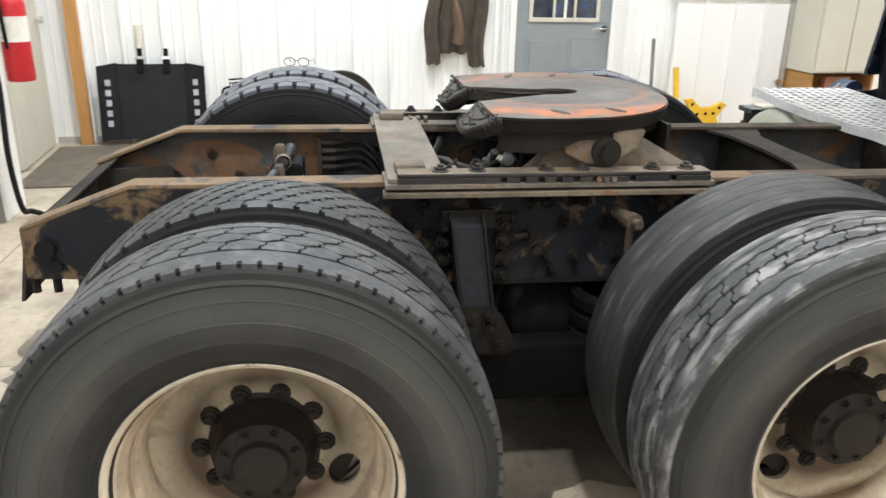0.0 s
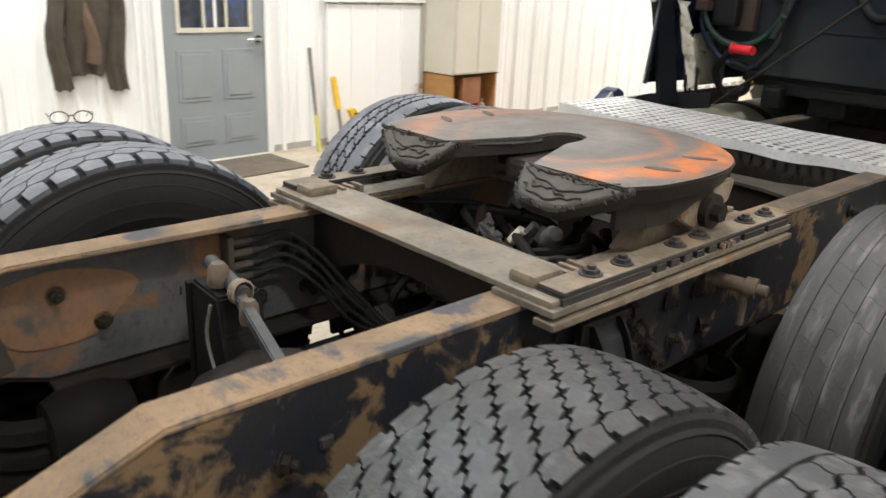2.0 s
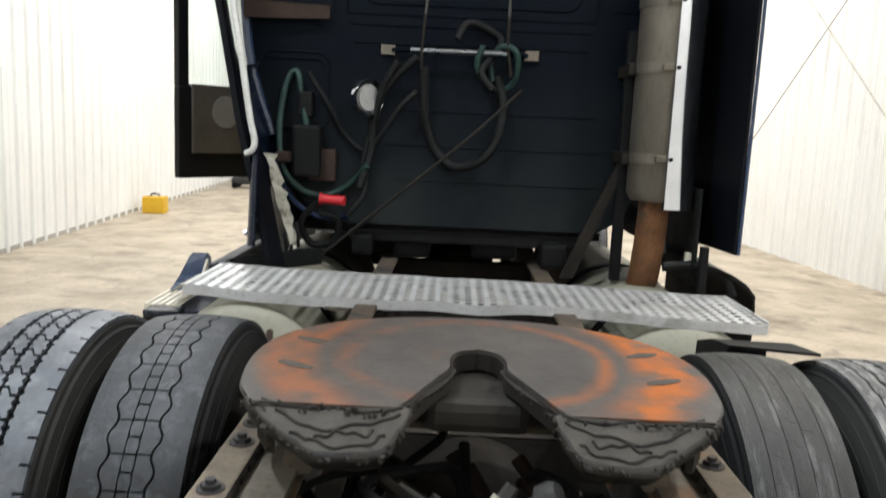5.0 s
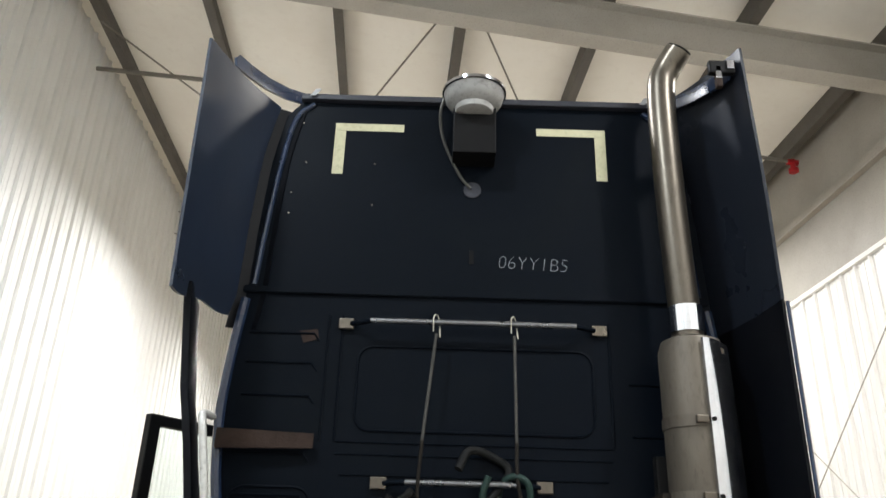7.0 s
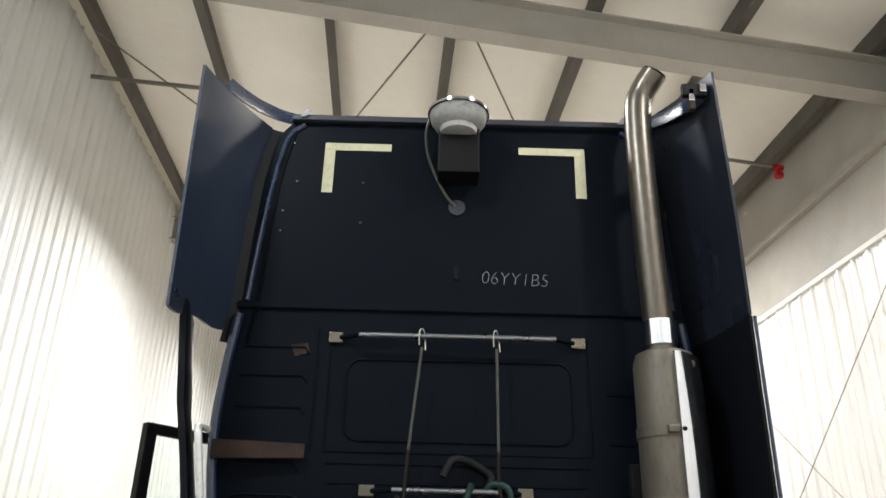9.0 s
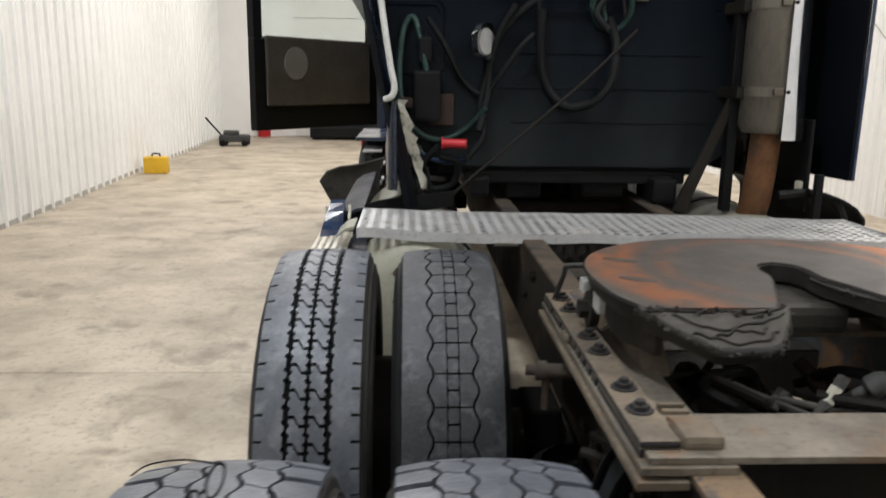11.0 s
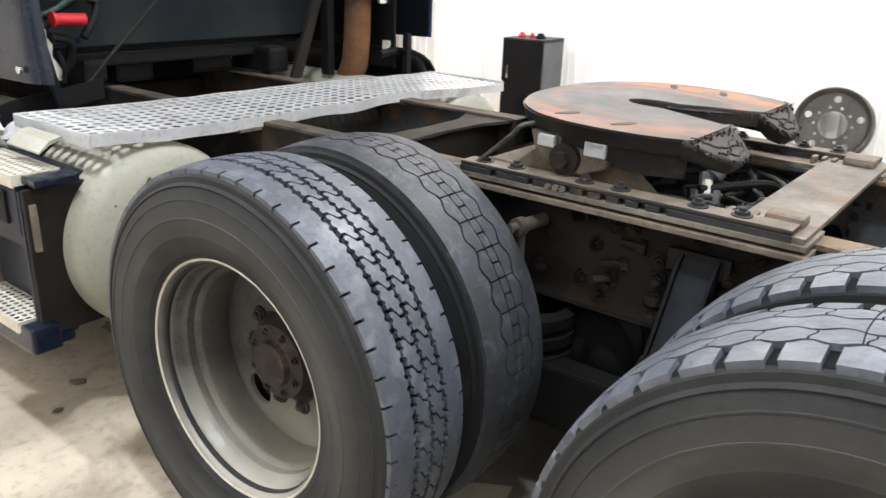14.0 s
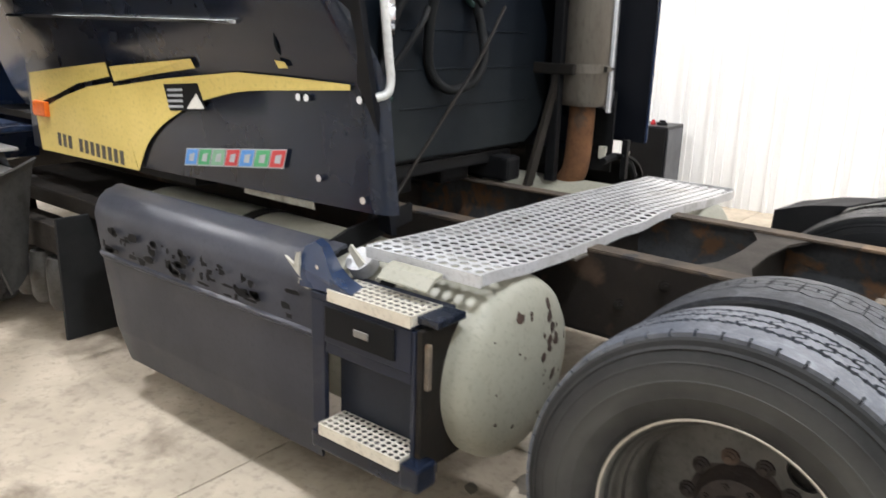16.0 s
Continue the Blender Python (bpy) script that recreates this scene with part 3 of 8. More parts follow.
        bm = bmesh.new()
        box(bm, xs[i] + 0.003, xs[i + 1] - 0.003, ys[j] + 0.003, ys[j + 1] - 0.003, -0.012, 0.0)
        part("slab", bm, M["concrete"], floor)


def oil_stain(x, y, rx, ry, seed, turn=0):
    """A flat patch with a ragged outline on the floor, for painted truck shade and oil drips."""
    rng = random.Random(seed)
    off = rng.uniform(0, 50)
    n = 90
    pts = []
    for i in range(n):
        a = math.tau * i / n
        q = 1 + 0.40 * noise.noise(Vector((2.2 * math.cos(a) + off, 2.2 * math.sin(a), seed))) + 0.25 * noise.noise(Vector((9 * math.cos(a) + off, 9 * math.sin(a), seed)))
        pts.append((rx * q * math.cos(a), ry * q * math.sin(a), 0))
    ob = mesh_ob("oil_stain", prism(bmesh.new(), pts, (0, 0, 0.0006)), M["stain"])
    ob.matrix_world = pose(x, y, 0.0015, 0, 0, turn)
    return tagged(ob, "dark floor patch, painted shade under the truck and small oil drips", "stain", "oil stains", "structure")


# two big patches paint under-truck shade, the small ones are oil drips
oil_stain(0.02, -0.25, 0.62, 1.05, 3)
oil_stain(-0.42, -1.58, 0.52, 0.36, 5)
for k, (x, y, q) in enumerate(((-0.86, 1.28, 0.05), (-0.70, 1.42, 0.035), (-0.66, 1.86, 0.06), (-0.98, 1.55, 0.03), (-0.80, 1.95, 0.025), (-1.12, 1.42, 0.02), (-0.55, 1.25, 0.08), (0.75, 1.6, 0.07))):
    oil_stain(x, y, q, q * 0.7, 20 + k, 40 * k)


def liner(length, height, ribs=3):
    """One ribbed liner panel: local x along the wall, z up, ribs towards +y."""
    prof, step = [], length / ribs
    for k in range(ribs):
        x = k * step
        prof += [(x, 0), (x + step * 0.36, 0), (x + step * 0.385, 0.007), (x + step * 0.415, 0.007), (x + step * 0.44, 0),
                 (x + step * 0.62, 0), (x + step * 0.645, 0.007), (x + step * 0.675, 0.007), (x + step * 0.70, 0),
                 (x + step * 0.85, 0), (x + step * 0.885, 0.036), (x + step * 0.965, 0.036)]
    prof.append((length, 0))
    bm = bmesh.new()
    lo = [bm.verts.new((x, y, 0)) for x, y in prof]
    hi = [bm.verts.new((x, y, height)) for x, y in prof]
    for i in range(len(prof) - 1):
        bm.faces.new((lo[i], lo[i + 1], hi[i + 1], hi[i]))
    return bm


PW = 0.915
HL, HR = 8.3, 5.1
wall_left = thing("wall_left", hall(U0, V0, 0, 90), "white ribbed metal liner wall", "wall", kind="structure")
part("backing", newbox(-0.4, V1 - V0 + 0.3, 0.03, 0.2, 0, HL), M["wall"], wall_left)
first = None
n_left = int((V1 - V0) / PW) + 1
for k in range(n_left):
    m = pose(k * PW + PW, 0, 0, 0, 0, 180)
    if first is None:
        first = part("panel", liner(PW, HL), M["wall"], wall_left)
        first.matrix_basis = m
    else:
        share(first, m)
wall_right = thing("wall_right", hall(U1, V0, 0, 90), "cream-lit white ribbed metal wall", "wall", kind="structure")
part("backing", newbox(-0.4, V1 - V0 + 0.3, -0.2, -0.03, 0, 8), M["wall"], wall_right)
first = None
for k in range(n_left):
    m = pose(k * PW, 0, 0)
    if first is None:
        first = part("panel", liner(PW, HR), M["wall"], wall_right)
        first.matrix_basis = m
    else:
        share(first, m)
part("ledge", newbox(-0.1, V1 - V0, -0.02, 0.05, HR, HR + 0.06, 0.004), M["trimw"], wall_right)
part("upper_band", newbox(-0.1, V1 - V0, -0.03, 0.01, HR + 0.06, 7.2), M["beam"], wall_right)
part("angle", newbox(-0.1, V1 - V0, 0.012, 0.10, 6.05, 6.17, 0.004), M["beam"], wall_right)
wall_rear = thing("wall_rear", hall(U0, V0, 0), "white metal wall behind the truck", "wall", kind="structure")
part("wall_panel", newbox(-0.3, U1 - U0 + 0.3, -0.2, 0, 0, 8.4), M["wall"], wall_rear)
wall_front = thing("wall_front", hall(U0, V1, 0), "far white wall with a large overhead door", "wall", kind="structure")
part("wall_panel", newbox(-0.3, U1 - U0 + 0.3, 0, 0.2, 0, 8.4), M["wall"], wall_front)
for k in range(8):
    part("door_panel", newbox(1.9, 7.6, -0.05, -0.003, 0.02 + k * 0.6, 0.60 + k * 0.6, 0.008), M["trimw"], wall_front)
part("door_header", newbox(0.2, 9.2, -0.30, -0.003, 5.7, 6.3, 0.01), M["beam"], wall_front)
part("base_trim", newbox(0, 22, -0.012, -0.001, 0.0, 0.05), M["beam"], wall_left)

ceiling = bmesh.new()
roofpts = [(U0 - 0.3, V0 - 0.3, roof_z(U0 - 0.3) + 0.25), (U1 + 0.3, V0 - 0.3, roof_z(U1 + 0.3) + 0.25),
           (U1 + 0.3, V1 + 0.3, roof_z(U1 + 0.3) + 0.25), (U0 - 0.3, V1 + 0.3, roof_z(U0 - 0.3) + 0.25)]
prism(ceiling, roofpts, (0, 0, 0.15))
for u in (-4.05, -2.62, -1.08, 0.34, 1.85, 3.38, 4.88):     # purlins along the hall
    z = roof_z(u)
    box(ceiling, u - 0.045, u + 0.040, V0, V1, z + 0.03, z + 0.249)
    box(ceiling, u - 0.045, u + 0.07, V0, V1, z + 0.018, z + 0.03)
ob = tagged(mesh_ob("ceiling", ceiling, M["roof"]), "sloping ceiling of white insulation sheets", "ceiling", kind="structure")
ob.matrix_world = ROOM
ob.data.materials.append(M["purlin"])
for p in ob.data.polygons:
    if p.index >= 6:
        p.material_index = 1


def rafter(v):
    bm = bmesh.new()
    for z0, z1, w in ((-0.47, -0.45, 0.11), (-0.45, -0.02, 0.006), (-0.02, 0.0, 0.11)):
        prism(bm, [(U0, v - w, roof_z(U0) + z0), (U1, v - w, roof_z(U1) + z0), (U1, v - w, roof_z(U1) + z1), (U0, v - w, roof_z(U0) + z1)], (0, 2 * w, 0))
    ob = mesh_ob("roof_beam", bm, M["beam"])
    ob.matrix_world = ROOM
    return tagged(ob, "grey painted steel roof beam on columns", "roof beam", "roof beams", "structure")


for v in (-2.2, 5.42, 12.6):
    rafter(v)
for u, v in ((4.90, 4.66), (4.93, 12.3)):
    bm = bmesh.new()
    box(bm, -0.13, 0.13, -0.15, -0.135, 0, 6.35)
    box(bm, -0.13, 0.13, 0.135, 0.15, 0, 6.35)
    box(bm, -0.005, 0.005, -0.135, 0.135, 0, 6.35)
    box(bm, -0.17, 0.17, -0.2, 0.2, 0, 0.02)
    ob = tagged(mesh_ob("steel_column", bm, M["beam"]), "grey steel column standing at the ribbed wall", "column", "columns", "structure")
    ob.matrix_world = hall(u, v, 0)


def rod(name, a, b, r, material, label, category):
    bm = cyl(bmesh.new(), a, b, r, 10)
    ob = tagged(mesh_ob(name, bm, material, True), label, category, kind="structure")
    ob.matrix_world = ROOM
    return ob


for a, b in (((5.02, 4.85, 0.40), (5.02, 11.35, 5.50)), ((4.99, 4.85, 5.50), (4.99, 11.35, 0.40))):
    rod("cross_brace", a, b, 0.008, M["beam"], "thin grey steel wall bracing rod", "brace rod")
for a, b in (((0.30, 5.5, 7.38), (-2.55, 12.2, 7.68)), ((0.40, 5.5, 7.36), (3.40, 12.2, 7.05)), ((-4.05, 7.0, 7.84), (-2.62, 9.0, 7.69))):
    rod("roof_brace", a, b, 0.012, M["pvc"], "thin steel roof bracing rod", "brace rod")
pipe = thing("sprinkler_pipe", ROOM, "thin dark ceiling pipe with a red valve", "pipe", kind="structure")
part("pipe", cyl(bmesh.new(), (-4.36, 7.86, 7.74), (-2.6, 7.72, 7.56), 0.03, 12), M["pvc"], pipe, smooth=True)
part("pipe", cyl(bmesh.new(), (2.6, 7.5, 7.0), (4.85, 7.5, 6.76), 0.025, 12), M["pvc"], pipe, smooth=True)
bm = bmesh.new()
cyl(bm, (4.85, 7.5, 6.79), (4.85, 7.5, 6.66), 0.035, 14)
cyl(bm, (4.85, 7.5, 6.66), (4.85, 7.5, 6.61), 0.062, 14)
cyl(bm, (4.78, 7.5, 6.76), (4.92, 7.5, 6.75), 0.04, 12)
part("valve", bm, M["red"], pipe, "red valve", smooth=True)


def high_bay(u, v, watts, colour):
    z = LAMP_Z
    t = thing("high_bay_lamp", hall(u, v, z), "round high-bay ceiling lamp, lit", "ceiling lamp", "high-bay lamps")
    part("housing", lathe(bmesh.new(), [(0, 0.16), (0.10, 0.16), (0.13, 0.06), (0.24, 0.045), (0.25, 0.0), (0.235, 0.0), (0.23, 0.03), (0, 0.03)], seg=32), M["blackplastic"], t, smooth=True)
    part("diffuser", lathe(bmesh.new(), [(0, 0.012), (0.225, 0.012), (0.225, 0.006), (0, 0.006)], seg=32), M["lamp"], t)
    part("cable", cyl(bmesh.new(), (0, 0, 0.16), (0, 0, roof_z(u) - z + 0.262), 0.006, 8), M["hose"], t)
    d = bpy.data.lights.new("high_bay_light", "AREA")
    d.shape, d.size, d.energy, d.color = "DISK", 0.46, watts, colour
    o = new("high_bay_light", d)
    o.matrix_world = hall(u, v, z - 0.01)


for row in LAMPS:
    high_bay(*row)

# ---- left side of the hall: door, clothes, tools ----
door = thing("door_1", hall(U0, 1.10, 0, -90), "closed grey steel door with three small panes", "door", kind="structure")
# local: x runs back along the wall (negative v), y out of the wall is +y
DW, DH = 0.86, 2.03


leaf = bmesh.new()
box(leaf, -DW, 0, 0.010, 0.05, 0.015, 0.985, 0.003)
box(leaf, -DW, -DW + 0.13, 0.010, 0.05, 0.985, 1.50)
box(leaf, -0.13, 0, 0.010, 0.05, 0.985, 1.50)
box(leaf, -DW, 0, 0.010, 0.05, 1.50, DH, 0.003)
for x0, x1 in ((-0.76, -0.48), (-0.38, -0.10)):
    for z0, z1 in ((0.14, 0.36), (0.48, 0.86)):
        box(leaf, x0, x1, 0.05, 0.056, z0, z1, 0.003)
        box(leaf, x0 + 0.03, x1 - 0.03, 0.056, 0.062, z0 + 0.03, z1 - 0.03, 0.003)
part("leaf", leaf, M["doorgrey"], door)
fr = bmesh.new()
for x0, x1, z0, z1 in ((-0.75, -0.11, 0.985, 1.02), (-0.75, -0.11, 1.47, 1.50), (-0.75, -0.72, 1.02, 1.47), (-0.14, -0.11, 1.02, 1.47), (-0.535, -0.515, 1.02, 1.47), (-0.345, -0.325, 1.02, 1.47)):
    box(fr, x0, x1, 0.045, 0.062, z0, z1, 0.003)
part("window_frame", fr, M["cream"], door)
for x0, x1 in ((-0.72, -0.535), (-0.515, -0.345), (-0.325, -0.14)):
    part("pane", newbox(x0, x1, 0.028, 0.034, 1.02, 1.47), M["darkglass"], door)
jamb = bmesh.new()
for x0, x1, z0, z1 in ((0.0, 0.06, 0, 2.10), (-DW - 0.06, -DW, 0, 2.10), (-DW, 0, DH + 0.004, 2.10)):
    box(jamb, x0 + 0.002, x1 - 0.002, 0.0, 0.07, z0, z1, 0.004)
part("door_frame", jamb, M["trimw"], door)
bm = bmesh.new()
cyl(bm, (-0.80, 0.05, 0.93), (-0.80, 0.066, 0.93), 0.03, 18)
cyl(bm, (-0.80, 0.06, 0.93), (-0.80, 0.10, 0.93), 0.011, 12)
tube(bm, [(-0.80, 0.10, 0.93), (-0.75, 0.105, 0.932), (-0.68, 0.10, 0.925)], 0.010, 10)
part("door_handle", bm, M["chrome"], door, smooth=True)
part("threshold", newbox(-DW, 0, 0.0, 0.10, 0.001, 0.014, 0.003), M["cream"], door)

hook = thing("coat_hook", hall(U0, 0.55, 1.52, -90), "small steel coat hook on the wall", "hook")
part("hook", tube(bmesh.new(), [(0, 0, 0.0), (0, 0.06, -0.01), (0, 0.08, 0.03)], 0.006, 8), M["chrome"], hook)


def jacket():
    t = thing("work_jacket", hall(U0, 0.56, 0, -90), "brown hooded work jacket hanging on the wall", "jacket")

    def sheet(x0, x1, z0, z1, depth, fold, seed, slant=0.0):
        bm = bmesh.new()
        nx, nz = 18, 22
        g = []
        for j in range(nz + 1):
            row = []
            w = j / nz
            for i in range(nx + 1):
                q = i / nx
                z = z1 + (z0 - z1) * w
                x = x0 + (x1 - x0) * q + slant * w
                x += 0.02 * math.sin(w * 7 + seed)
                bulge = math.sin(math.pi * q) ** 0.5
                y = 0.03 + depth * bulge * (0.65 + 0.35 * math.sin(w * 3 + seed)) + fold * math.sin(q * 15 + seed + w * 2.5) * w
                y += 0.010 * noise.noise(Vector((x * 9, z * 9, seed)))
                z += 0.025 * noise.noise(Vector((q * 5, seed, 0))) * w
                row.append(bm.verts.new((x, max(y, 0.024), z)))
            g.append(row)
        for j in range(nz):
            for i in range(nx):
                bm.faces.new((g[j][i], g[j][i + 1], g[j + 1][i + 1], g[j + 1][i]))
        solid(bm, 0.008)
        return bm

    part("body", sheet(-0.17, 0.14, 0.72, 1.50, 0.10, 0.018, 1.0), M["cloth"], t, smooth=True)
    part("sleeve", sheet(-0.27, -0.12, 0.60, 1.42, 0.09, 0.014, 2.2, -0.02), M["cloth"], t, smooth=True)
    part("sleeve", sheet(0.09, 0.22, 0.63, 1.42, 0.09, 0.014, 3.7, 0.04), M["cloth"], t, smooth=True)
    part("lining", sheet(-0.06, 0.04, 0.80, 1.44, 0.135, 0.008, 5.1), mat("tan_lining", (0.15, 0.10, 0.07), (0.11, 0.075, 0.05), 9, 0.9, bump=0.4), t, "tan lining showing at the front", smooth=True)


jacket()

flaps = thing("rubber_splash_guard", hall(U0, -1.92, 0, -90), "black rubber splash guard leaning on the wall", "splash guard")
lean = Matrix.Rotation(radians(9), 4, "X") @ Matrix.Translation((0, 0.16, 0.0))
bm = bmesh.new()
box(bm, -0.26, 0.26, -0.015, 0.015, 0.03, 0.62, 0.006, lean)
part("sheet", bm, M["rubbermat"], flaps)
for s in (-1, 1):
    bm = bmesh.new()
    prism(bm, [(s * 0.26, 0, 0.03), (s * 0.41, 0.03, 0.01), (s * 0.41, 0.03, 0.60), (s * 0.26, 0, 0.63)], (0, 0.02, 0))
    bmesh.ops.transform(bm, matrix=lean, verts=bm.verts)
    side = part("side_strip", bm, M["blackplastic"], flaps)
    for k in range(5):
        bm = bmesh.new()
        box(bm, -0.020, 0.020, 0.0, 0.004, 0.13 + k * 0.080, 0.178 + k * 0.080, 0.001, lean @ pose(s * 0.335, 0.036, 0.0, 0, 0, s * 11))
        part("letter_bar", bm, M["bar"], side)
for x in (-0.12, 0.08):
    bm = bmesh.new()
    box(bm, x - 0.025, x + 0.025, -0.03, 0.03, 0.55, 0.68, 0.006, lean)
    cyl(bm, lean @ Vector((x, 0, 0.68)), lean @ Vector((x, 0, 0.74)), 0.018, 12)
    part("clamp", bm, M["black"], flaps)
    bm = bmesh.new()
    box(bm, x - 0.03, x + 0.03, -0.034, 0.034, 0.655, 0.68, 0.003, lean)
    part("clamp_band", bm, M["chrome"], flaps)
bm = bmesh.new()
cyl(bm, lean @ Vector((0.08, 0, 0.74)), lean @ Vector((0.08, 0, 0.92)), 0.028, 14)
part("tube", bm, M["cream"], flaps, "pale cardboard tube", smooth=True)


def extinguisher(m, s=1.0):
    t = thing("fire_extinguisher", m, "red fire extinguisher with a white label", "fire extinguisher", "fire extinguishers")
    part("cylinder", lathe(bmesh.new(), [(0, 0), (0.062 * s, 0), (0.066 * s, 0.012), (0.066 * s, 0.36 * s), (0.055 * s, 0.40 * s), (0.025 * s, 0.425 * s), (0.02 * s, 0.44 * s), (0, 0.44 * s)], seg=24), M["red"], t, smooth=True)
    part("label", lathe(bmesh.new(), [(0.0672 * s, 0.19 * s), (0.0672 * s, 0.31 * s)], seg=24), M["white"], t)
    part("valve", cyl(bmesh.new(), (0, 0, 0.44 * s), (0, 0, 0.50 * s), 0.018, 12), M["chrome"], t)
    bm = bmesh.new()
    box(bm, -0.012, 0.012, -0.02, 0.10, 0.49 * s, 0.502 * s, 0.003)
    box(bm, -0.012, 0.012, -0.02, 0.10, 0.52 * s, 0.532 * s, 0.003)
    part("lever", bm, M["black"], t)
    part("hose", tube(bmesh.new(), [(0, -0.02, 0.47 * s), (0, -0.08, 0.44 * s), (0, -0.085, 0.30 * s), (0, -0.075, 0.16 * s)], 0.010, 8), M["hose"], t)
    return t


extinguisher(hall(U0 + 0.16, -1.30, 0.0, 30))
extinguisher(ROOM @ pose(-2.32, -2.29, 0.80, 0, 0, 70), 1.1)

post = thing("corner_post", hall(U0, -2.47, 0), "varnished wooden trim post in the corner", "post", kind="structure")
part("post", newbox(0.0, 0.10, -0.045, 0.045, 0, 2.4, 0.004), M["woodpost"], post)
d2 = thing("door_2", hall(-3.45, V0, 0), "beige side door beside the corner post", "door", kind="structure")
part("leaf", newbox(-0.85, 0, 0.002, 0.045, 0.01, 2.03, 0.004), M["beige"], d2)
bm = bmesh.new()
cyl(bm, (-0.78, 0.045, 0.98), (-0.78, 0.075, 0.98), 0.012, 12)
cyl(bm, (-0.78, 0.075, 0.98), (-0.78, 0.10, 0.98), 0.028, 16)
part("knob", bm, M["chrome"], d2, smooth=True)
jam = thing("overhead_door_jamb", hall(-2.42, -2.75, 0), "white jamb post of the overhead door", "jamb", kind="structure")
part("jamb", newbox(-0.20, 0.12, 0.0, 0.28, 0, 5.0, 0.006), M["trimw"], jam)
part("track", newbox(0.122, 0.16, 0.14, 0.26, 0, 5.0, 0.004), M["pvc"], jam)
hs = thing("coiled_air_hose", hall(-2.28, -2.40, 0), "black air hose hanging on the jamb post", "hose")
part("hose", tube(bmesh.new(), [(0.05, -0.02, 1.5), (0.08, 0.0, 1.1), (0.06, 0.02, 0.8), (0.10, 0.02, 0.4), (0.05, 0.03, 0.10), (-0.1, 0.04, 0.03), (0.1, 0.3, 0.02)], 0.016, 8), M["hose"], hs, smooth=True)
for u0, u1, v0, v1 in ((-4.2, -3.0, -2.65, -1.75), (-4.3, -3.75, 1.0, 1.95)):
    ob = mesh_ob("floor_mat", newbox(-(u1 - u0) / 2, (u1 - u0) / 2, -(v1 - v0) / 2, (v1 - v0) / 2, 0.0, 0.012, 0.004), M["rug"])
    ob.matrix_world = hall((u0 + u1) / 2, (v0 + v1) / 2, 0)
    tagged(ob, "flat brown-grey entrance mat on the concrete", "floor mat", "entrance mats")

# poles and yellow stand by the white hatch
pole = thing("squeegee_pole", ROOM, "long grey and lime pole leaning on the wall", "pole")
part("shaft", cyl(bmesh.new(), (-4.185, 2.345, 0.31), (-4.30, 2.37, 0.85), 0.016, 10), M["pvc"], pole)
part("lower_shaft", cyl(bmesh.new(), (-4.12, 2.33, 0.01), (-4.185, 2.345, 0.31), 0.018, 10), mat("lime_paint", (0.55, 0.52, 0.12), (0.45, 0.42, 0.1), 6, 0.5), pole)
bar = thing("pry_bar", ROOM, "grey bar with a yellow grip leaning on the wall", "pry bar")
part("shaft", cyl(bmesh.new(), (-4.15, 2.615, 0.01), (-4.22, 2.613, 0.33), 0.016, 10), M["pvc"], bar)
part("grip", cyl(bmesh.new(), (-4.22, 2.613, 0.33), (-4.285, 2.61, 0.60), 0.026, 12), M["yellow"], bar, smooth=True)
st = thing("yellow_stand", hall(-4.20, 2.88, 0, -84), "yellow steel X-shaped support stand", "stand")
bm = bmesh.new()
prism(bm, [(-0.20, 0, 0.0), (-0.13, 0, 0.0), (-0.06, 0, 0.11), (0.06, 0, 0.11), (0.13, 0, 0.0), (0.20, 0, 0.0), (0.12, 0, 0.17), (0.22, 0, 0.33), (0.15, 0, 0.34), (0.06, 0, 0.25), (-0.07, 0, 0.25), (-0.17, 0, 0.30), (-0.22, 0, 0.27), (-0.12, 0, 0.17)], (0, 0.05, 0), 0.004)
part("body", bm, M["yellow"], st)
for x, z in ((-0.08, 0.20), (0.0, 0.20), (0.09, 0.20), (-0.14, 0.25), (0.15, 0.29)):
    part("hole_plug", cyl(bmesh.new(), (x, 0.047, z), (x, 0.056, z), 0.014, 10), M["black"], st)
hatch = thing("white_hatch_door", hall(U0, 3.70, 0, -90), "low white door with a knob and header trim", "door", kind="structure")
part("leaf", newbox(-0.0, 1.10, 0.024, 0.045, 0.02, 1.195, 0.004), M["wall"], hatch)
part("header", newbox(-0.04, 1.14, 0.022, 0.075, 1.215, 1.275, 0.004), M["trimw"], hatch)
for x in (0.24, 0.53, 0.83):
    part("leaf_rib", newbox(x - 0.016, x + 0.016, 0.0455, 0.058, 0.03, 1.19, 0.004), M["wall"], hatch)
part("edge_trim", newbox(-0.05, -0.002, 0.0, 0.06, 0.0, 1.9, 0.004), M["beam"], hatch)
bm = bmesh.new()
cyl(bm, (0.04, 0.045, 0.46), (0.04, 0.085, 0.46), 0.012, 12)
cyl(bm, (0.04, 0.085, 0.46), (0.04, 0.115, 0.46), 0.030, 16)
part("knob", bm, M["chrome"], hatch, smooth=True)

cabn = thing("wall_cabinet", hall(U0 + 0.02, 3.75, 0), "beige metal cabinet above wooden boxes", "cabinet")
part("body", newbox(0.0, 0.43, 0, 0.64, 0.585, 1.95, 0.006), M["beige"], cabn)
for v0, v1 in ((0.01, 0.315), (0.325, 0.63)):
    part("door", newbox(0.432, 0.450, v0, v1, 0.60, 1.93, 0.004), M["beige"], cabn)
bench = thing("wooden_shelf_box", hall(U0 + 0.03, 3.77, 0), "open plywood shelf box under the cabinet", "shelf box")
part("side", newbox(0, 0.40, 0.0, 0.02, 0.165, 0.575), M["plywood"], bench)
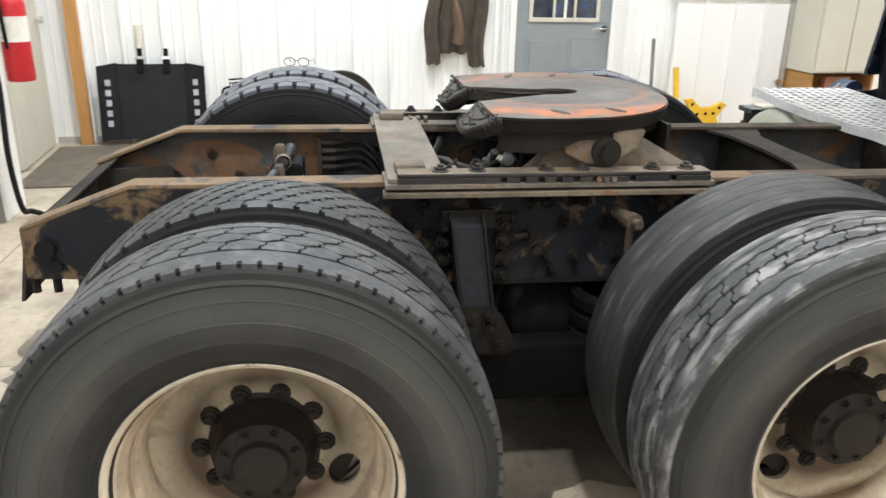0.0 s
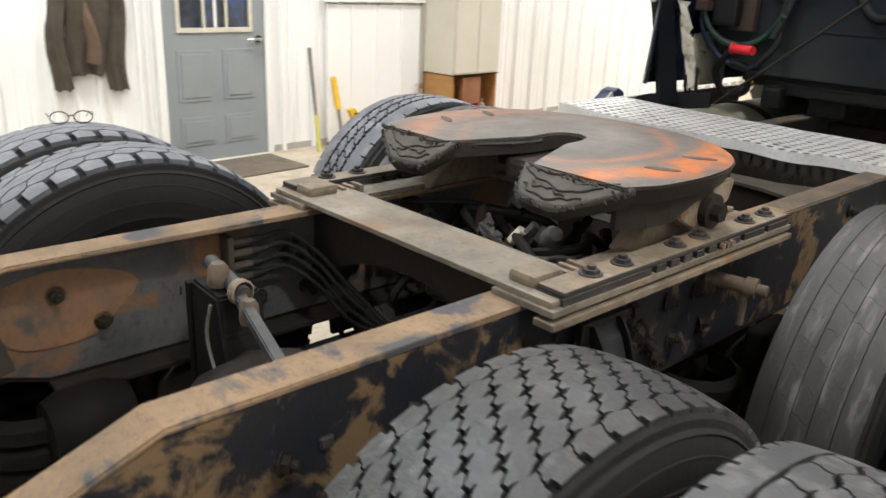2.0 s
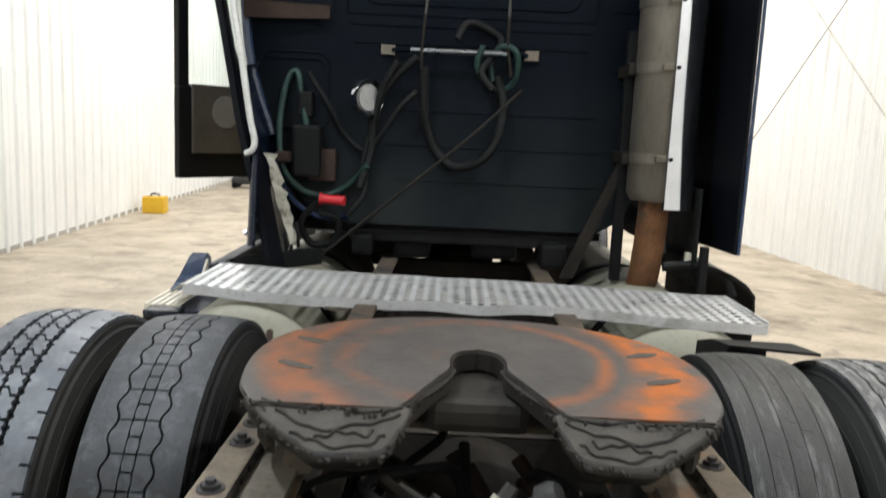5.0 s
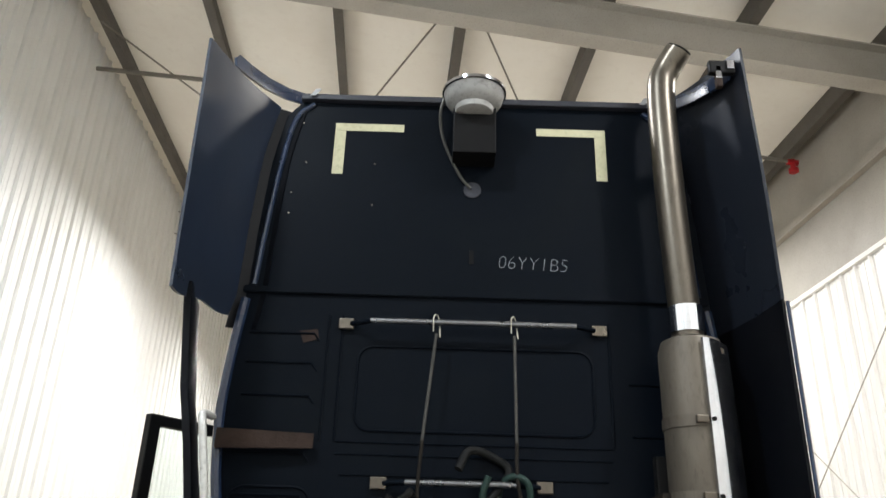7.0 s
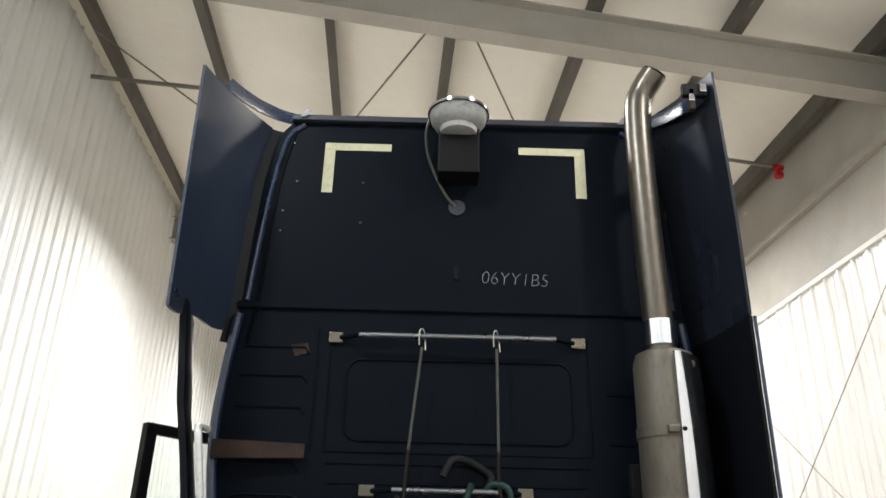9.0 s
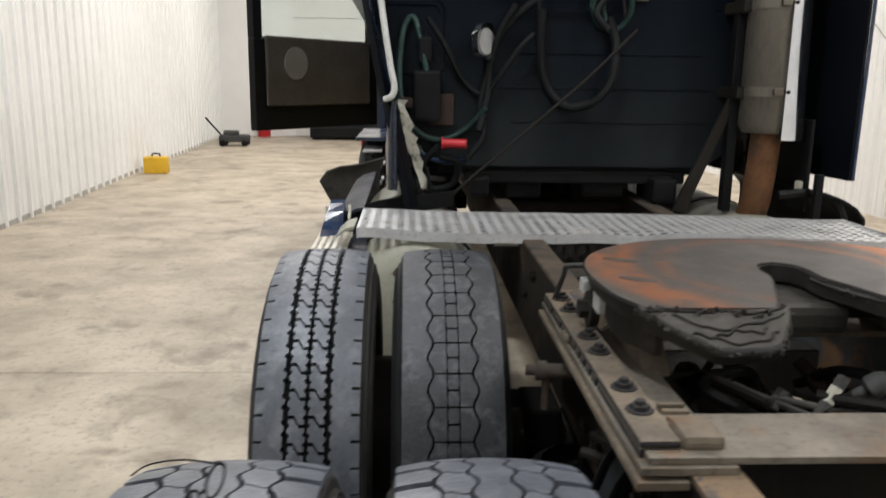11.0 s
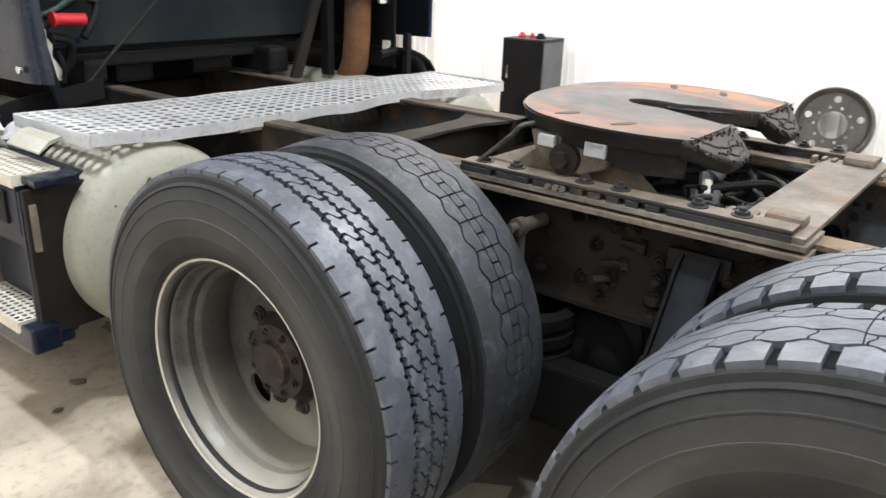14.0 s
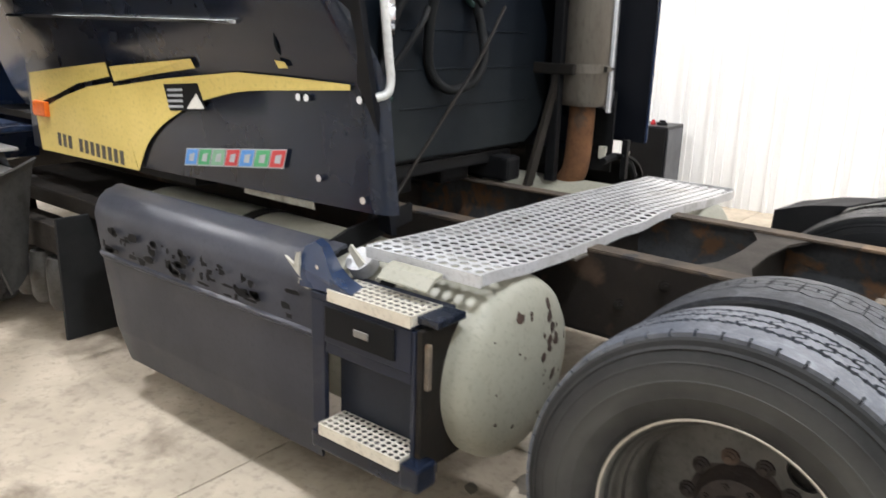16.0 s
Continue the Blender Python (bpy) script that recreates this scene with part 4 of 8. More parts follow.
part("side", newbox(0, 0.40, 0.62, 0.64, 0.165, 0.575), M["plywood"], bench)
part("back", newbox(0, 0.02, 0.02, 0.62, 0.165, 0.575), M["plywood"], bench)
part("shelf", newbox(0.02, 0.40, 0.02, 0.62, 0.165, 0.18), M["plywood"], bench)
part("top", newbox(0, 0.42, 0.0, 0.64, 0.576, 0.583), M["black"], bench)
part("drawer", newbox(0.36, 0.405, 0.14, 0.40, 0.30, 0.555, 0.004), mat("reddish_wood", (0.30, 0.13, 0.07), (0.24, 0.10, 0.05), 6, 0.5), bench, "reddish wooden drawer front")
for v, h, mm in ((0.10, 0.14, "yellow"), (0.47, 0.17, "red"), (0.55, 0.12, "cream")):
    bt = thing("bottle", hall(U0 + 0.33, 3.77 + v, 0.181), "small plastic bottle standing in the shelf box", "bottle", "bottles in the shelf")
    part("body", lathe(bmesh.new(), [(0, 0), (0.028, 0), (0.030, 0.01), (0.030, h * 0.7), (0.012, h * 0.85), (0.012, h), (0, h)], seg=16), M[mm], bt, smooth=True)
    part("cap", cyl(bmesh.new(), (0, 0, h), (0, 0, h + 0.02), 0.013, 12), M["cream"], bt)
rb = mesh_ob("red_tool_tray", newbox(-0.23, 0.25, -0.40, 0.40, 0, 0.16, 0.012), M["red"])
rb.matrix_world = hall(U0 + 0.30, 4.10, 0)
tagged(rb, "low red metal tray on the floor", "tray")

yc = thing("yellow_case", hall(-4.05, 11.1, 0), "yellow plastic case standing by the far wall", "case")
part("body", newbox(-0.17, 0.17, -0.13, 0.13, 0, 0.26, 0.02), M["yellow"], yc)
part("handle", tube(bmesh.new(), [(-0.06, 0, 0.255), (-0.05, 0, 0.30), (0.05, 0, 0.30), (0.06, 0, 0.255)], 0.012, 8), M["black"], yc)


# ---- spare wheels against the walls ----
def steel_wheel(name, m, material, label):
    t = thing(name, m, label, "steel wheel", "spare wheels")
    part("rim", lathe(bmesh.new(), [(0.299, 0.10), (0.292, 0.106), (0.285, 0.10), (0.272, 0.07), (0.25, 0.03), (0.25, -0.04), (0.272, -0.08), (0.285, -0.10), (0.292, -0.106), (0.299, -0.10), (0.296, -0.09), (0.28, -0.075), (0.258, -0.04), (0.258, 0.03), (0.28, 0.065), (0.296, 0.09)], seg=56, closed=True), material, t, smooth=True)
    holes = [ring(0.205 * math.cos(a), 0.205 * math.sin(a), 0.028, 14) for a in (math.tau * k / 5 for k in range(5))]
    holes += [ring(0.143 * math.cos(a), 0.143 * math.sin(a), 0.013, 8) for a in (math.tau * (k + 0.5) / 10 for k in range(10))]
    bm = plate_mesh(ring(0, 0, 0.254, 56), holes + [ring(0, 0, 0.110, 32)], 0.012)
    bmesh.ops.translate(bm, vec=(0, 0, 0.06), verts=bm.verts)
    part("disc", bm, material, t)
    return t


steel_wheel("spare_wheel", hall(4.86, 0.12, 0.30) @ pose(0, 0, 0, 0, -80, 0), M["rimgrey"], "bare grey steel wheel leaning on the wall")
steel_wheel("spare_wheel", hall(-4.10, -0.43, 0.30) @ pose(0, 0, 0, 0, 74, 0), M["rimgrey"], "bare grey steel wheel leaning on the wall")
steel_wheel("spare_wheel", hall(-4.02, -0.98, 0.155) @ pose(0, 0, 0, 0, 9, 8), M["rimwhite"], "bare white steel wheel lying on the floor")

# ---- right side of the hall ----
bx = thing("tool_cabinet", hall(4.48, 2.52, 0), "black metal tool cabinet against the ribbed wall", "cabinet")
part("body", newbox(0.0, 0.45, 0.10, 0.52, 0.02, 0.79, 0.006), M["farcar"], bx)
part("door", newbox(-0.02, -0.002, 0.11, 0.51, 0.05, 0.78, 0.004), M["black"], bx)
part("handle", newbox(-0.04, -0.02, 0.43, 0.45, 0.42, 0.54, 0.003), M["chrome"], bx)
part("side_panel", newbox(0.02, 0.43, 0.092, 0.098, 0.05, 0.76, 0.002), mat("grey_side", (0.11, 0.115, 0.125), (0.09, 0.094, 0.10), 4, 0.5), bx)
for v, mm, r in ((0.42, "red", 0.035), (0.30, "red", 0.025), (0.20, "black", 0.05)):
    c = thing("small_part_on_cabinet", hall(4.66, 2.56 + v * 0.9, 0.79), "small loose part lying on the cabinet", "loose part", "parts on the cabinet")
    part("body", lathe(bmesh.new(), [(0, 0), (r, 0), (r, 0.02), (r * 0.6, 0.03), (r * 0.6, 0.045), (0, 0.045)], seg=14), M[mm], c, smooth=True)
hr = thing("hanging_hose", hall(4.72, 4.42, 0), "grey hose hanging in loops on the column", "hose")
part("hose", tube(bmesh.new(), [(0, 0, 1.9), (0.02, 0.06, 1.5), (0.0, 0.02, 1.05), (0.03, -0.08, 0.9), (0.02, -0.1, 1.2), (0.0, -0.06, 1.75), (0.02, 0.1, 1.4), (0.02, 0.12, 1.0), (0.0, 0.05, 0.75)], 0.014, 8), M["greyhose"], hr, smooth=True)
# far end: dark vehicle tail and red cart
fv = thing("parked_vehicle", hall(-0.6, 18.6, 0), "dark vehicle parked at the far end", "vehicle")
part("body", newbox(-1.46, 1.0, -0.4, 0.8, 0.06, 1.5, 0.04), M["farcar"], fv)
part("bumper", newbox(-1.44, 0.98, -0.46, -0.38, 0.06, 0.30, 0.02), M["black"], fv)
for x in (-1.3, 0.7):
    part("tyre", cyl(bmesh.new(), (x - 0.12, 0.1, 0.33), (x + 0.12, 0.1, 0.33), 0.33, 24), M["tyre"], fv, smooth=True)
pan = thing("drain_pan", hall(-0.44, 17.5, 0), "dark round drain pan lying on the floor", "drain pan")
part("rim", lathe(bmesh.new(), [(0.24, 0.0), (0.30, 0.07), (0.32, 0.075), (0.31, 0.08), (0.29, 0.075), (0.23, 0.008), (0, 0.008), (0, 0.0)], seg=28), M["blackplastic"], pan, smooth=True)
rc = thing("floor_jack", hall(-3.62, 16.4, 0), "grey floor jack with a black handle", "floor jack")
part("body", newbox(-0.32, 0.32, -0.22, 0.22, 0.09, 0.24, 0.04), M["steel"], rc)
part("lift_arm", newbox(-0.24, 0.10, -0.07, 0.07, 0.24, 0.34, 0.03), M["housing"], rc)
for x in (-0.24, 0.24):
    for y in (-0.2, 0.2):
        part("wheel", cyl(bmesh.new(), (x, y - 0.03, 0.07), (x, y + 0.03, 0.07), 0.07, 16), M["black"], rc, smooth=True)
part("handle", cyl(bmesh.new(), (-0.28, 0, 0.22), (-0.62, 0, 0.62), 0.02, 10), M["black"], rc, smooth=True)
bn = thing("red_canister", hall(-3.28, 19.2, 0), "red canister standing at the far wall", "canister")
part("body", lathe(bmesh.new(), [(0, 0), (0.15, 0), (0.16, 0.03), (0.16, 0.50), (0.12, 0.58), (0.05, 0.62), (0, 0.62)], seg=20), M["red"], bn, smooth=True)
part("cap", cyl(bmesh.new(), (0, 0, 0.62), (0, 0, 0.67), 0.045, 14), M["black"], bn)


# ---- truck ----
before_frame = set(bpy.data.objects)
truck = thing("semi_truck", Matrix.Identity(4), "dark blue sleeper-cab semi truck tractor, stripped for repair", "truck")
RAIL, ZT, ZB = 0.395, 0.910, 0.625


def rail(s):
    """A frame rail: web, top and bottom flange, dropping off behind the rear axle."""
    side = [(-1.55, 0.67), (-1.55, 0.80), (-1.265, ZT), (6.4, ZT), (6.4, ZB), (-1.20, ZB), (-1.30, 0.66)]
    web = prism(bmesh.new(), [(s * RAIL, y, z) for y, z in side], (-s * 0.010, 0, 0), 0.001)
    r = part("frame_rail", web, M["railside" if s > 0 else "raildark"], truck, "black flaking frame rail with brown dust")
    inner = prism(bmesh.new(), [(s * (RAIL - 0.0125), y * 0.999, z) for y, z in [(-1.54, 0.68), (-1.54, 0.79), (-1.265, ZT - 0.012), (6.3, ZT - 0.012), (6.3, ZB + 0.012), (-1.2, ZB + 0.012), (-1.3, 0.67)]], (-s * 0.003, 0, 0))
    part("inner_face", inner, M["railin"], r, "grey dusty inner face with rust patches")
    w = 0.080
    for run, mm, lb in (([(-1.55, 0.80), (-1.265, ZT), (-0.6, ZT), (0.47, ZT)], "railtop", "brown dusty and rusted top flange"), ([(0.4705, ZT), (6.4, ZT)], "railfore", "dark dusty top flange")):
        top = bmesh.new()
        vs = []
        for y, z in run:
            vs.append([top.verts.new((s * (RAIL + 0.002), y, z)), top.verts.new((s * (RAIL - w), y, z)),
                       top.verts.new((s * (RAIL - w), y, z + 0.012)), top.verts.new((s * (RAIL + 0.002), y, z + 0.012))])
        for a, b in zip(vs, vs[1:]):
            for k in range(4):
                top.faces.new((a[k], a[(k + 1) % 4], b[(k + 1) % 4], b[k]))
        top.faces.new(vs[0]), top.faces.new(vs[-1])
        bmesh.ops.bevel(top, geom=[e for e in top.edges if abs((e.verts[0].co - e.verts[1].co).y) > 0.1], offset=0.004, segments=2, affect="EDGES")
        part("top_flange", top, M[mm], r, lb)
    part("bottom_flange", newbox(min(s * RAIL, s * (RAIL - w)), max(s * RAIL, s * (RAIL - w)), -1.2, 6.3, ZB - 0.012, ZB - 0.0005, 0.002), M["oily"], r)
    # end fitting with hanging studs
    bm = bmesh.new()
    cyl(bm, (s * RAIL, -1.49, 0.755), (s * (RAIL + 0.018), -1.49, 0.755), 0.026, 14)
    cyl(bm, (s * RAIL, -1.47, 0.705), (s * (RAIL + 0.015), -1.47, 0.705), 0.018, 12)
    part("end_bolt", bm, M["black"], r)
    for y in (-1.54, -1.485, -1.42):
        part("stud", cyl(bmesh.new(), (s * 0.37, y, 0.665), (s * 0.37, y, 0.622), 0.012, 8), M["oily"], r)
    return r


railR, railL = rail(1), rail(-1)
bolt_side = None
random.seed(4)
BOLTS = [(y, z) for y, z in [(-0.42, 0.80), (-0.30, 0.80), (-0.42, 0.70), (-0.28, 0.74), (-0.26, 0.69), (-0.30, 0.66), (-0.20, 0.86), (-0.15, 0.86), (-0.08, 0.865), (-0.04, 0.865), (-0.10, 0.80), (0.02, 0.80), (-0.14, 0.70), (-0.06, 0.70), (-0.12, 0.66), (0.06, 0.70), (0.16, 0.86), (-0.36, 0.86), (-0.50, 0.86), (0.9, 0.85), (1.05, 0.75), (-1.10, 0.80), (-1.00, 0.70)]]
for s, r in ((1, railR), (-1, railL)):
    for y, z in BOLTS:
        m = pose(s * (RAIL + 0.001), y, z, 0, 90 * s, random.uniform(0, 60))
        if bolt_side is None:
            bolt_side = part("bolt", hexbolt(0.015, 0.016), M["oily"], r)
            bolt_side.matrix_basis = m
        else:
            share(bolt_side, m, r)
# inside bolts and rust plate seen past the rear
for s, r in ((-1, railL),):
    for y, z in ((-1.17, 0.82), (-1.30, 0.74), (-1.08, 0.74), (-0.62, 0.80), (-0.70, 0.70)):
        share(bolt_side, pose(s * (RAIL - 0.016), y, z, 0, 90, 0), r)
    bm = bmesh.new()
    pts = [(s * (RAIL - 0.017), -1.17 + 0.16 * math.cos(a) * (1 + 0.18 * math.sin(3 * a)), 0.79 + 0.085 * math.sin(a)) for a in (math.tau * i / 22 for i in range(22))]
    prism(bm, pts, (0.002, 0, 0))
    part("rust_patch", bm, mat("orange_rust", (0.160, 0.084, 0.042), (0.105, 0.068, 0.046), 9, 0.8, bump=0.3, c3=(0.046, 0.045, 0.044), s3=7, t3=0.50, soft3=0.12), r, "orange rust patch")

part("hanging_bush", lathe(bmesh.new(), [(0, 0.44), (0.030, 0.44), (0.046, 0.46), (0.050, 0.52), (0.042, 0.545), (0.052, 0.57), (0.052, 0.625), (0.036, 0.645), (0, 0.65)], pose(0.49, -1.37, 0), 20), M["rack"], truck, "rusted bush hanging below the frame end", smooth=True)
part("bush_bolt", cyl(bmesh.new(), (0.43, -1.37, 0.648), (0.52, -1.37, 0.648), 0.016, 10), M["oily"], truck)

# long studs standing out of the rail sides
STUDS = [(-0.66, 0.80), (-0.655, 0.735), (-0.86, 0.795), (-0.895, 0.765), (-0.585, 0.83), (-0.55, 0.79), (-0.53, 0.74), (-0.565, 0.70), (-0.48, 0.83), (-0.475, 0.775), (-0.46, 0.72), (-0.235, 0.82), (-0.19, 0.765), (-0.16, 0.72)]
stud = None
for s, r in ((1, railR), (-1, railL)):
    for k, (y, z) in enumerate(STUDS):
        m = pose(s * (RAIL + 0.001), y, z, 0, 90 * s, 25 * k)
        if stud is None:
            bm = bmesh.new()
            cyl(bm, (0, 0, 0), (0, 0, 0.018), 0.021, 6)
            cyl(bm, (0, 0, 0.018), (0, 0, 0.066), 0.0115, 10)
            stud = part("stud", bm, M["oily"], r)
            stud.matrix_basis = m
        else:
            share(stud, m, r)

# tail crossmember between the rail ends
bm = bmesh.new()
prism(bm, [(-0.382, -1.48, 0.825), (0.382, -1.48, 0.825), (0.382, -1.545, 0.80), (-0.382, -1.545, 0.80)], (0, 0, -0.008))
prism(bm, [(-0.382, -1.545, 0.795), (0.382, -1.545, 0.795), (0.382, -1.58, 0.60), (-0.382, -1.58, 0.60)], (0, 0.010, 0))
part("tail_crossmember", bm, M["crossm"], truck)
for x in (-0.30, 0.28):
    part("tail_gusset", prism(bmesh.new(), [(x, -1.55, 0.79), (x, -1.30, 0.80), (x, -1.28, 0.72), (x, -1.56, 0.66)], (0.012, 0, 0)), M["crossm"], truck)
rack_bolt = None
# cross plate and mounting plates over the rails
part("cross_plate", newbox(-0.462, 0.462, -0.597, -0.437, 0.9355, 0.9480, 0.002), M["plate"], truck, "dusty flat steel plate across the rails")
for s in (-1, 1):
    part("mounting_plate", newbox(min(s * 0.325, s * 0.475), max(s * 0.325, s * 0.475), -0.605, 0.30, 0.9224, 0.9350, 0.001), M["plate"], truck)
    part("ledge_plate", newbox(min(s * 0.434, s * 0.482), max(s * 0.400, s * 0.482), -0.610, 0.30, 0.900, 0.914, 0.002), M["rack"], truck)
    # slide rack with square holes along its face
    bm = bmesh.new()
    x0, x1 = s * 0.405, s * 0.470
    a, b = min(x0, x1), max(x0, x1)
    box(bm, a, b, -0.572, 0.288, 0.950, 0.963, 0.005)
    box(bm, a, b, -0.572, 0.288, 0.9282, 0.934)
    box(bm, a + 0.018, b - 0.018, -0.560, 0.276, 0.9342, 0.9498)
    edges = [-0.572]
    for y in (-0.290, -0.238, -0.188, -0.139, -0.090, -0.040, 0.065, 0.180):
        edges += [y - 0.009, y + 0.009]
    edges.append(0.288)
    for y0, y1 in zip(edges[::2], edges[1::2]):
        box(bm, a, b, y0, y1, 0.9342, 0.9498)
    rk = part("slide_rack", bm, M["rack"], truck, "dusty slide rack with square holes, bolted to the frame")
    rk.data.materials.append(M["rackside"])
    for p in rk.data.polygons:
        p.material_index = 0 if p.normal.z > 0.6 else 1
    for y in (-0.456, -0.357, -0.167, -0.071, 0.130, 0.228):
        m = pose(s * 0.437, y, 0.9628, 0, 0, random.uniform(0, 60))
        if rack_bolt is None:
            bm = hexbolt(0.0165, 0.011)
            cyl(bm, (0, 0, 0), (0, 0, 0.003), 0.021, 16)
            rack_bolt = part("bolt", bm, M["rackside"], rk)
            rack_bolt.matrix_basis = m
        else:
            share(rack_bolt, m, rk)
    for y in (-0.030, -0.010, 0.012):
        part("tooth_bolt", cyl(bmesh.new(), (s * 0.470, y, 0.943), (s * 0.478, y, 0.943), 0.0075, 8), M["rack"], rk)
    part("end_block", newbox(min(s * 0.335, s * 0.402), max(s * 0.335, s * 0.402), -0.575, -0.49, 0.9415, 0.972, 0.012), M["rack"], truck, "worn rusted end block")
    for k in range(3):
        part("lug", newbox(min(s * 0.345, s * 0.392), max(s * 0.345, s * 0.392), -0.470 + k * 0.028, -0.458 + k * 0.028, 0.9282, 0.955, 0.002), M["rack"], truck)

# crossmembers between the rails
for y, zc, h in ((-0.535, 0.795, 0.235), (0.46, 0.66, 0.16), (1.35, 0.78, 0.22), (2.6, 0.75, 0.2), (4.0, 0.75, 0.2)):
    bm = bmesh.new()
    n = 14
    lo, hi = [], []
    for i in range(n + 1):
        x = -0.380 + 0.760 * i / n
        arch = 0.125 * math.sin(math.pi * i / n) ** 0.6 if y < 0 else 0.058 * math.sin(math.pi * i / n)
        lo.append((x, y, zc - h * 0.5 + arch * 1.3))
        hi.append((x, y, zc + h * 0.5))
    prism(bm, lo + hi[::-1], (0, 0.012, 0))
    for i in range(n):
        a, b = lo[i], lo[i + 1]
        f = [bm.verts.new(v) for v in (a, b, (b[0], y + 0.10, b[2]), (a[0], y + 0.10, a[2]))]
        bm.faces.new(f)
        f = [bm.verts.new(v) for v in (hi[i], hi[i + 1], (hi[i + 1][0], y + 0.09, hi[i + 1][2]), (hi[i][0], y + 0.09, hi[i][2]))]
        bm.faces.new(f)
    part("crossmember", bm, M["oily" if y < 0 else "crossm"], truck)
# the flared gusset crossmember ahead of the fifth wheel
for s in (-1, 1):
    bm = bmesh.new()
    prism(bm, [(s * 0.378, 0.50, 0.912), (s * 0.378, 1.02, 0.912), (s * 0.34, 0.86, 0.912), (s * 0.20, 0.80, 0.912), (0.0, 0.79, 0.912), (0.0, 0.70, 0.912), (s * 0.2, 0.69, 0.912), (s * 0.34, 0.64, 0.912)], (0, 0, -0.010))
    part("gusset", bm, M["crossm"], truck)
part("gusset_web", newbox(-0.378, 0.378, 0.735, 0.75, 0.66, 0.90), M["crossm"], truck)

# ---- axles and suspension ----
AXR, AXF, ZW = -0.895, 0.412, 0.508
for y in (AXR, AXF):
    bm = bmesh.new()
    cyl(bm, (-0.95, y, ZW), (0.95, y, ZW), 0.075, 18)
    part("axle_tube", bm, M["oily"], truck, smooth=True)
    bm = lathe(bmesh.new(), [(0, -0.19), (0.12, -0.18), (0.205, -0.10), (0.225, 0.0), (0.205, 0.09), (0.13, 0.16), (0.08, 0.24), (0.07, 0.30), (0, 0.30)], pose(0.02, y, ZW + 0.02) @ AY, 28)
    part("differential", bm, M["oily"], truck, "oily dark differential housing", smooth=True)
bm = bmesh.new()
cyl(bm, (0.02, AXR + 0.3, ZW + 0.03), (0.02, AXF - 0.2, ZW + 0.06), 0.055, 16)
cyl(bm, (0.02, AXF + 0.3, ZW + 0.08), (0.0, 3.4, 0.70), 0.06, 16)
part("drive_shaft", bm, M["oily"], truck, smooth=True)
for s in (-1, 1):
    # hanger bracket below the rail with its bushing
    bm = bmesh.new()
    run = [(0.425, -0.422, 0.840), (0.445, -0.418, 0.805), (0.500, -0.404, 0.635), (0.515, -0.396, 0.580), (0.505, -0.380, 0.475)]
    a = [bm.verts.new((s * x, y, z)) for x, y, z in run]
    b = [bm.verts.new((s * x, y + 0.080, z)) for x, y, z in run]
    for i in range(len(run) - 1):
        bm.faces.new((a[i], a[i + 1], b[i + 1], b[i]))
    solid(bm, 0.008)
    hb = part("hanger_bracket", bm, M["strap"], truck, "grey-blue sloping suspension hanger")
    for near in (True, False):
        p, q = [], []
        for x, y, z in run:
            e = y - 0.007 if near else y + 0.080
            p.append((s * (x + 0.016), e, z + 0.006))
            q.append((s * (x - 0.045), e, z - 0.012))
        bm = bmesh.new()
        prism(bm, p + q[::-1], (0, 0.007, 0))
        part("flange", bm, M["black"], hb, "black bracket edge")
    bm = bmesh.new()
    prism(bm, [(s * 0.526, y, z) for y, z in ((-0.405, 0.60), (-0.305, 0.60), (-0.262, 0.49), (-0.262, 0.455), (-0.39, 0.455))], (-s * 0.016, 0, 0), 0.003)
    part("foot_plate", bm, M["oily"], hb)
    for y, z in ((-0.385, 0.575), (-0.325, 0.575), (-0.385, 0.545), (-0.325, 0.545), (-0.365, 0.500), (-0.295, 0.490)):
        share(bolt_side, pose(s * 0.527, y, z, 0, 90 * s, 10), hb)
    part("top_flange", newbox(min(s * 0.412, s * 0.430), max(s * 0.412, s * 0.430), -0.450, -0.300, 0.795, 0.850, 0.003), M["oily"], hb)
    part("bushing", cyl(bmesh.new(), (s * 0.36, -0.29, 0.475), (s * 0.48, -0.29, 0.475), 0.045, 18), M["oily"], hb, smooth=True)
    for y in (-0.445, -0.275):
        for z in (0.80, 0.755, 0.70, 0.655):
            share(bolt_side, pose(s * 0.413, y, z, 0, 90 * s, 17), hb)
    # equaliser beams and torque rods
    for y in (AXR, AXF):
        bm = bmesh.new()
        box(bm, min(s * 0.40, s * 0.50), max(s * 0.40, s * 0.50), y - 0.09, y + 0.09, 0.43, 0.62, 0.012)
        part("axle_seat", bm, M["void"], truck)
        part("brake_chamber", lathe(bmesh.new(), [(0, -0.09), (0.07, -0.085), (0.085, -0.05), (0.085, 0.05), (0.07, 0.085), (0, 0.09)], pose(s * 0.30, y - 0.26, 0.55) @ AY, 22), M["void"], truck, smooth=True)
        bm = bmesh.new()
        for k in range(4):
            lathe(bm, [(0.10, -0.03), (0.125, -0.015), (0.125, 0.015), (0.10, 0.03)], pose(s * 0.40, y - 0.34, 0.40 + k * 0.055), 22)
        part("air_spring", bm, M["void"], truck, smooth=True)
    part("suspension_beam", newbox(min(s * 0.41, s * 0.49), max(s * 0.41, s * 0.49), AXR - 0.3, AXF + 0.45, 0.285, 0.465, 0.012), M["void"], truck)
    # height valve arm on the rail side
    bm = bmesh.new()
    cyl(bm, (s * 0.412, 0.05, 0.835), (s * 0.50, 0.06, 0.835), 0.018, 14)
    cyl(bm, (s * 0.50, 0.06, 0.835), (s * 0.525, 0.064, 0.835), 0.024, 14)
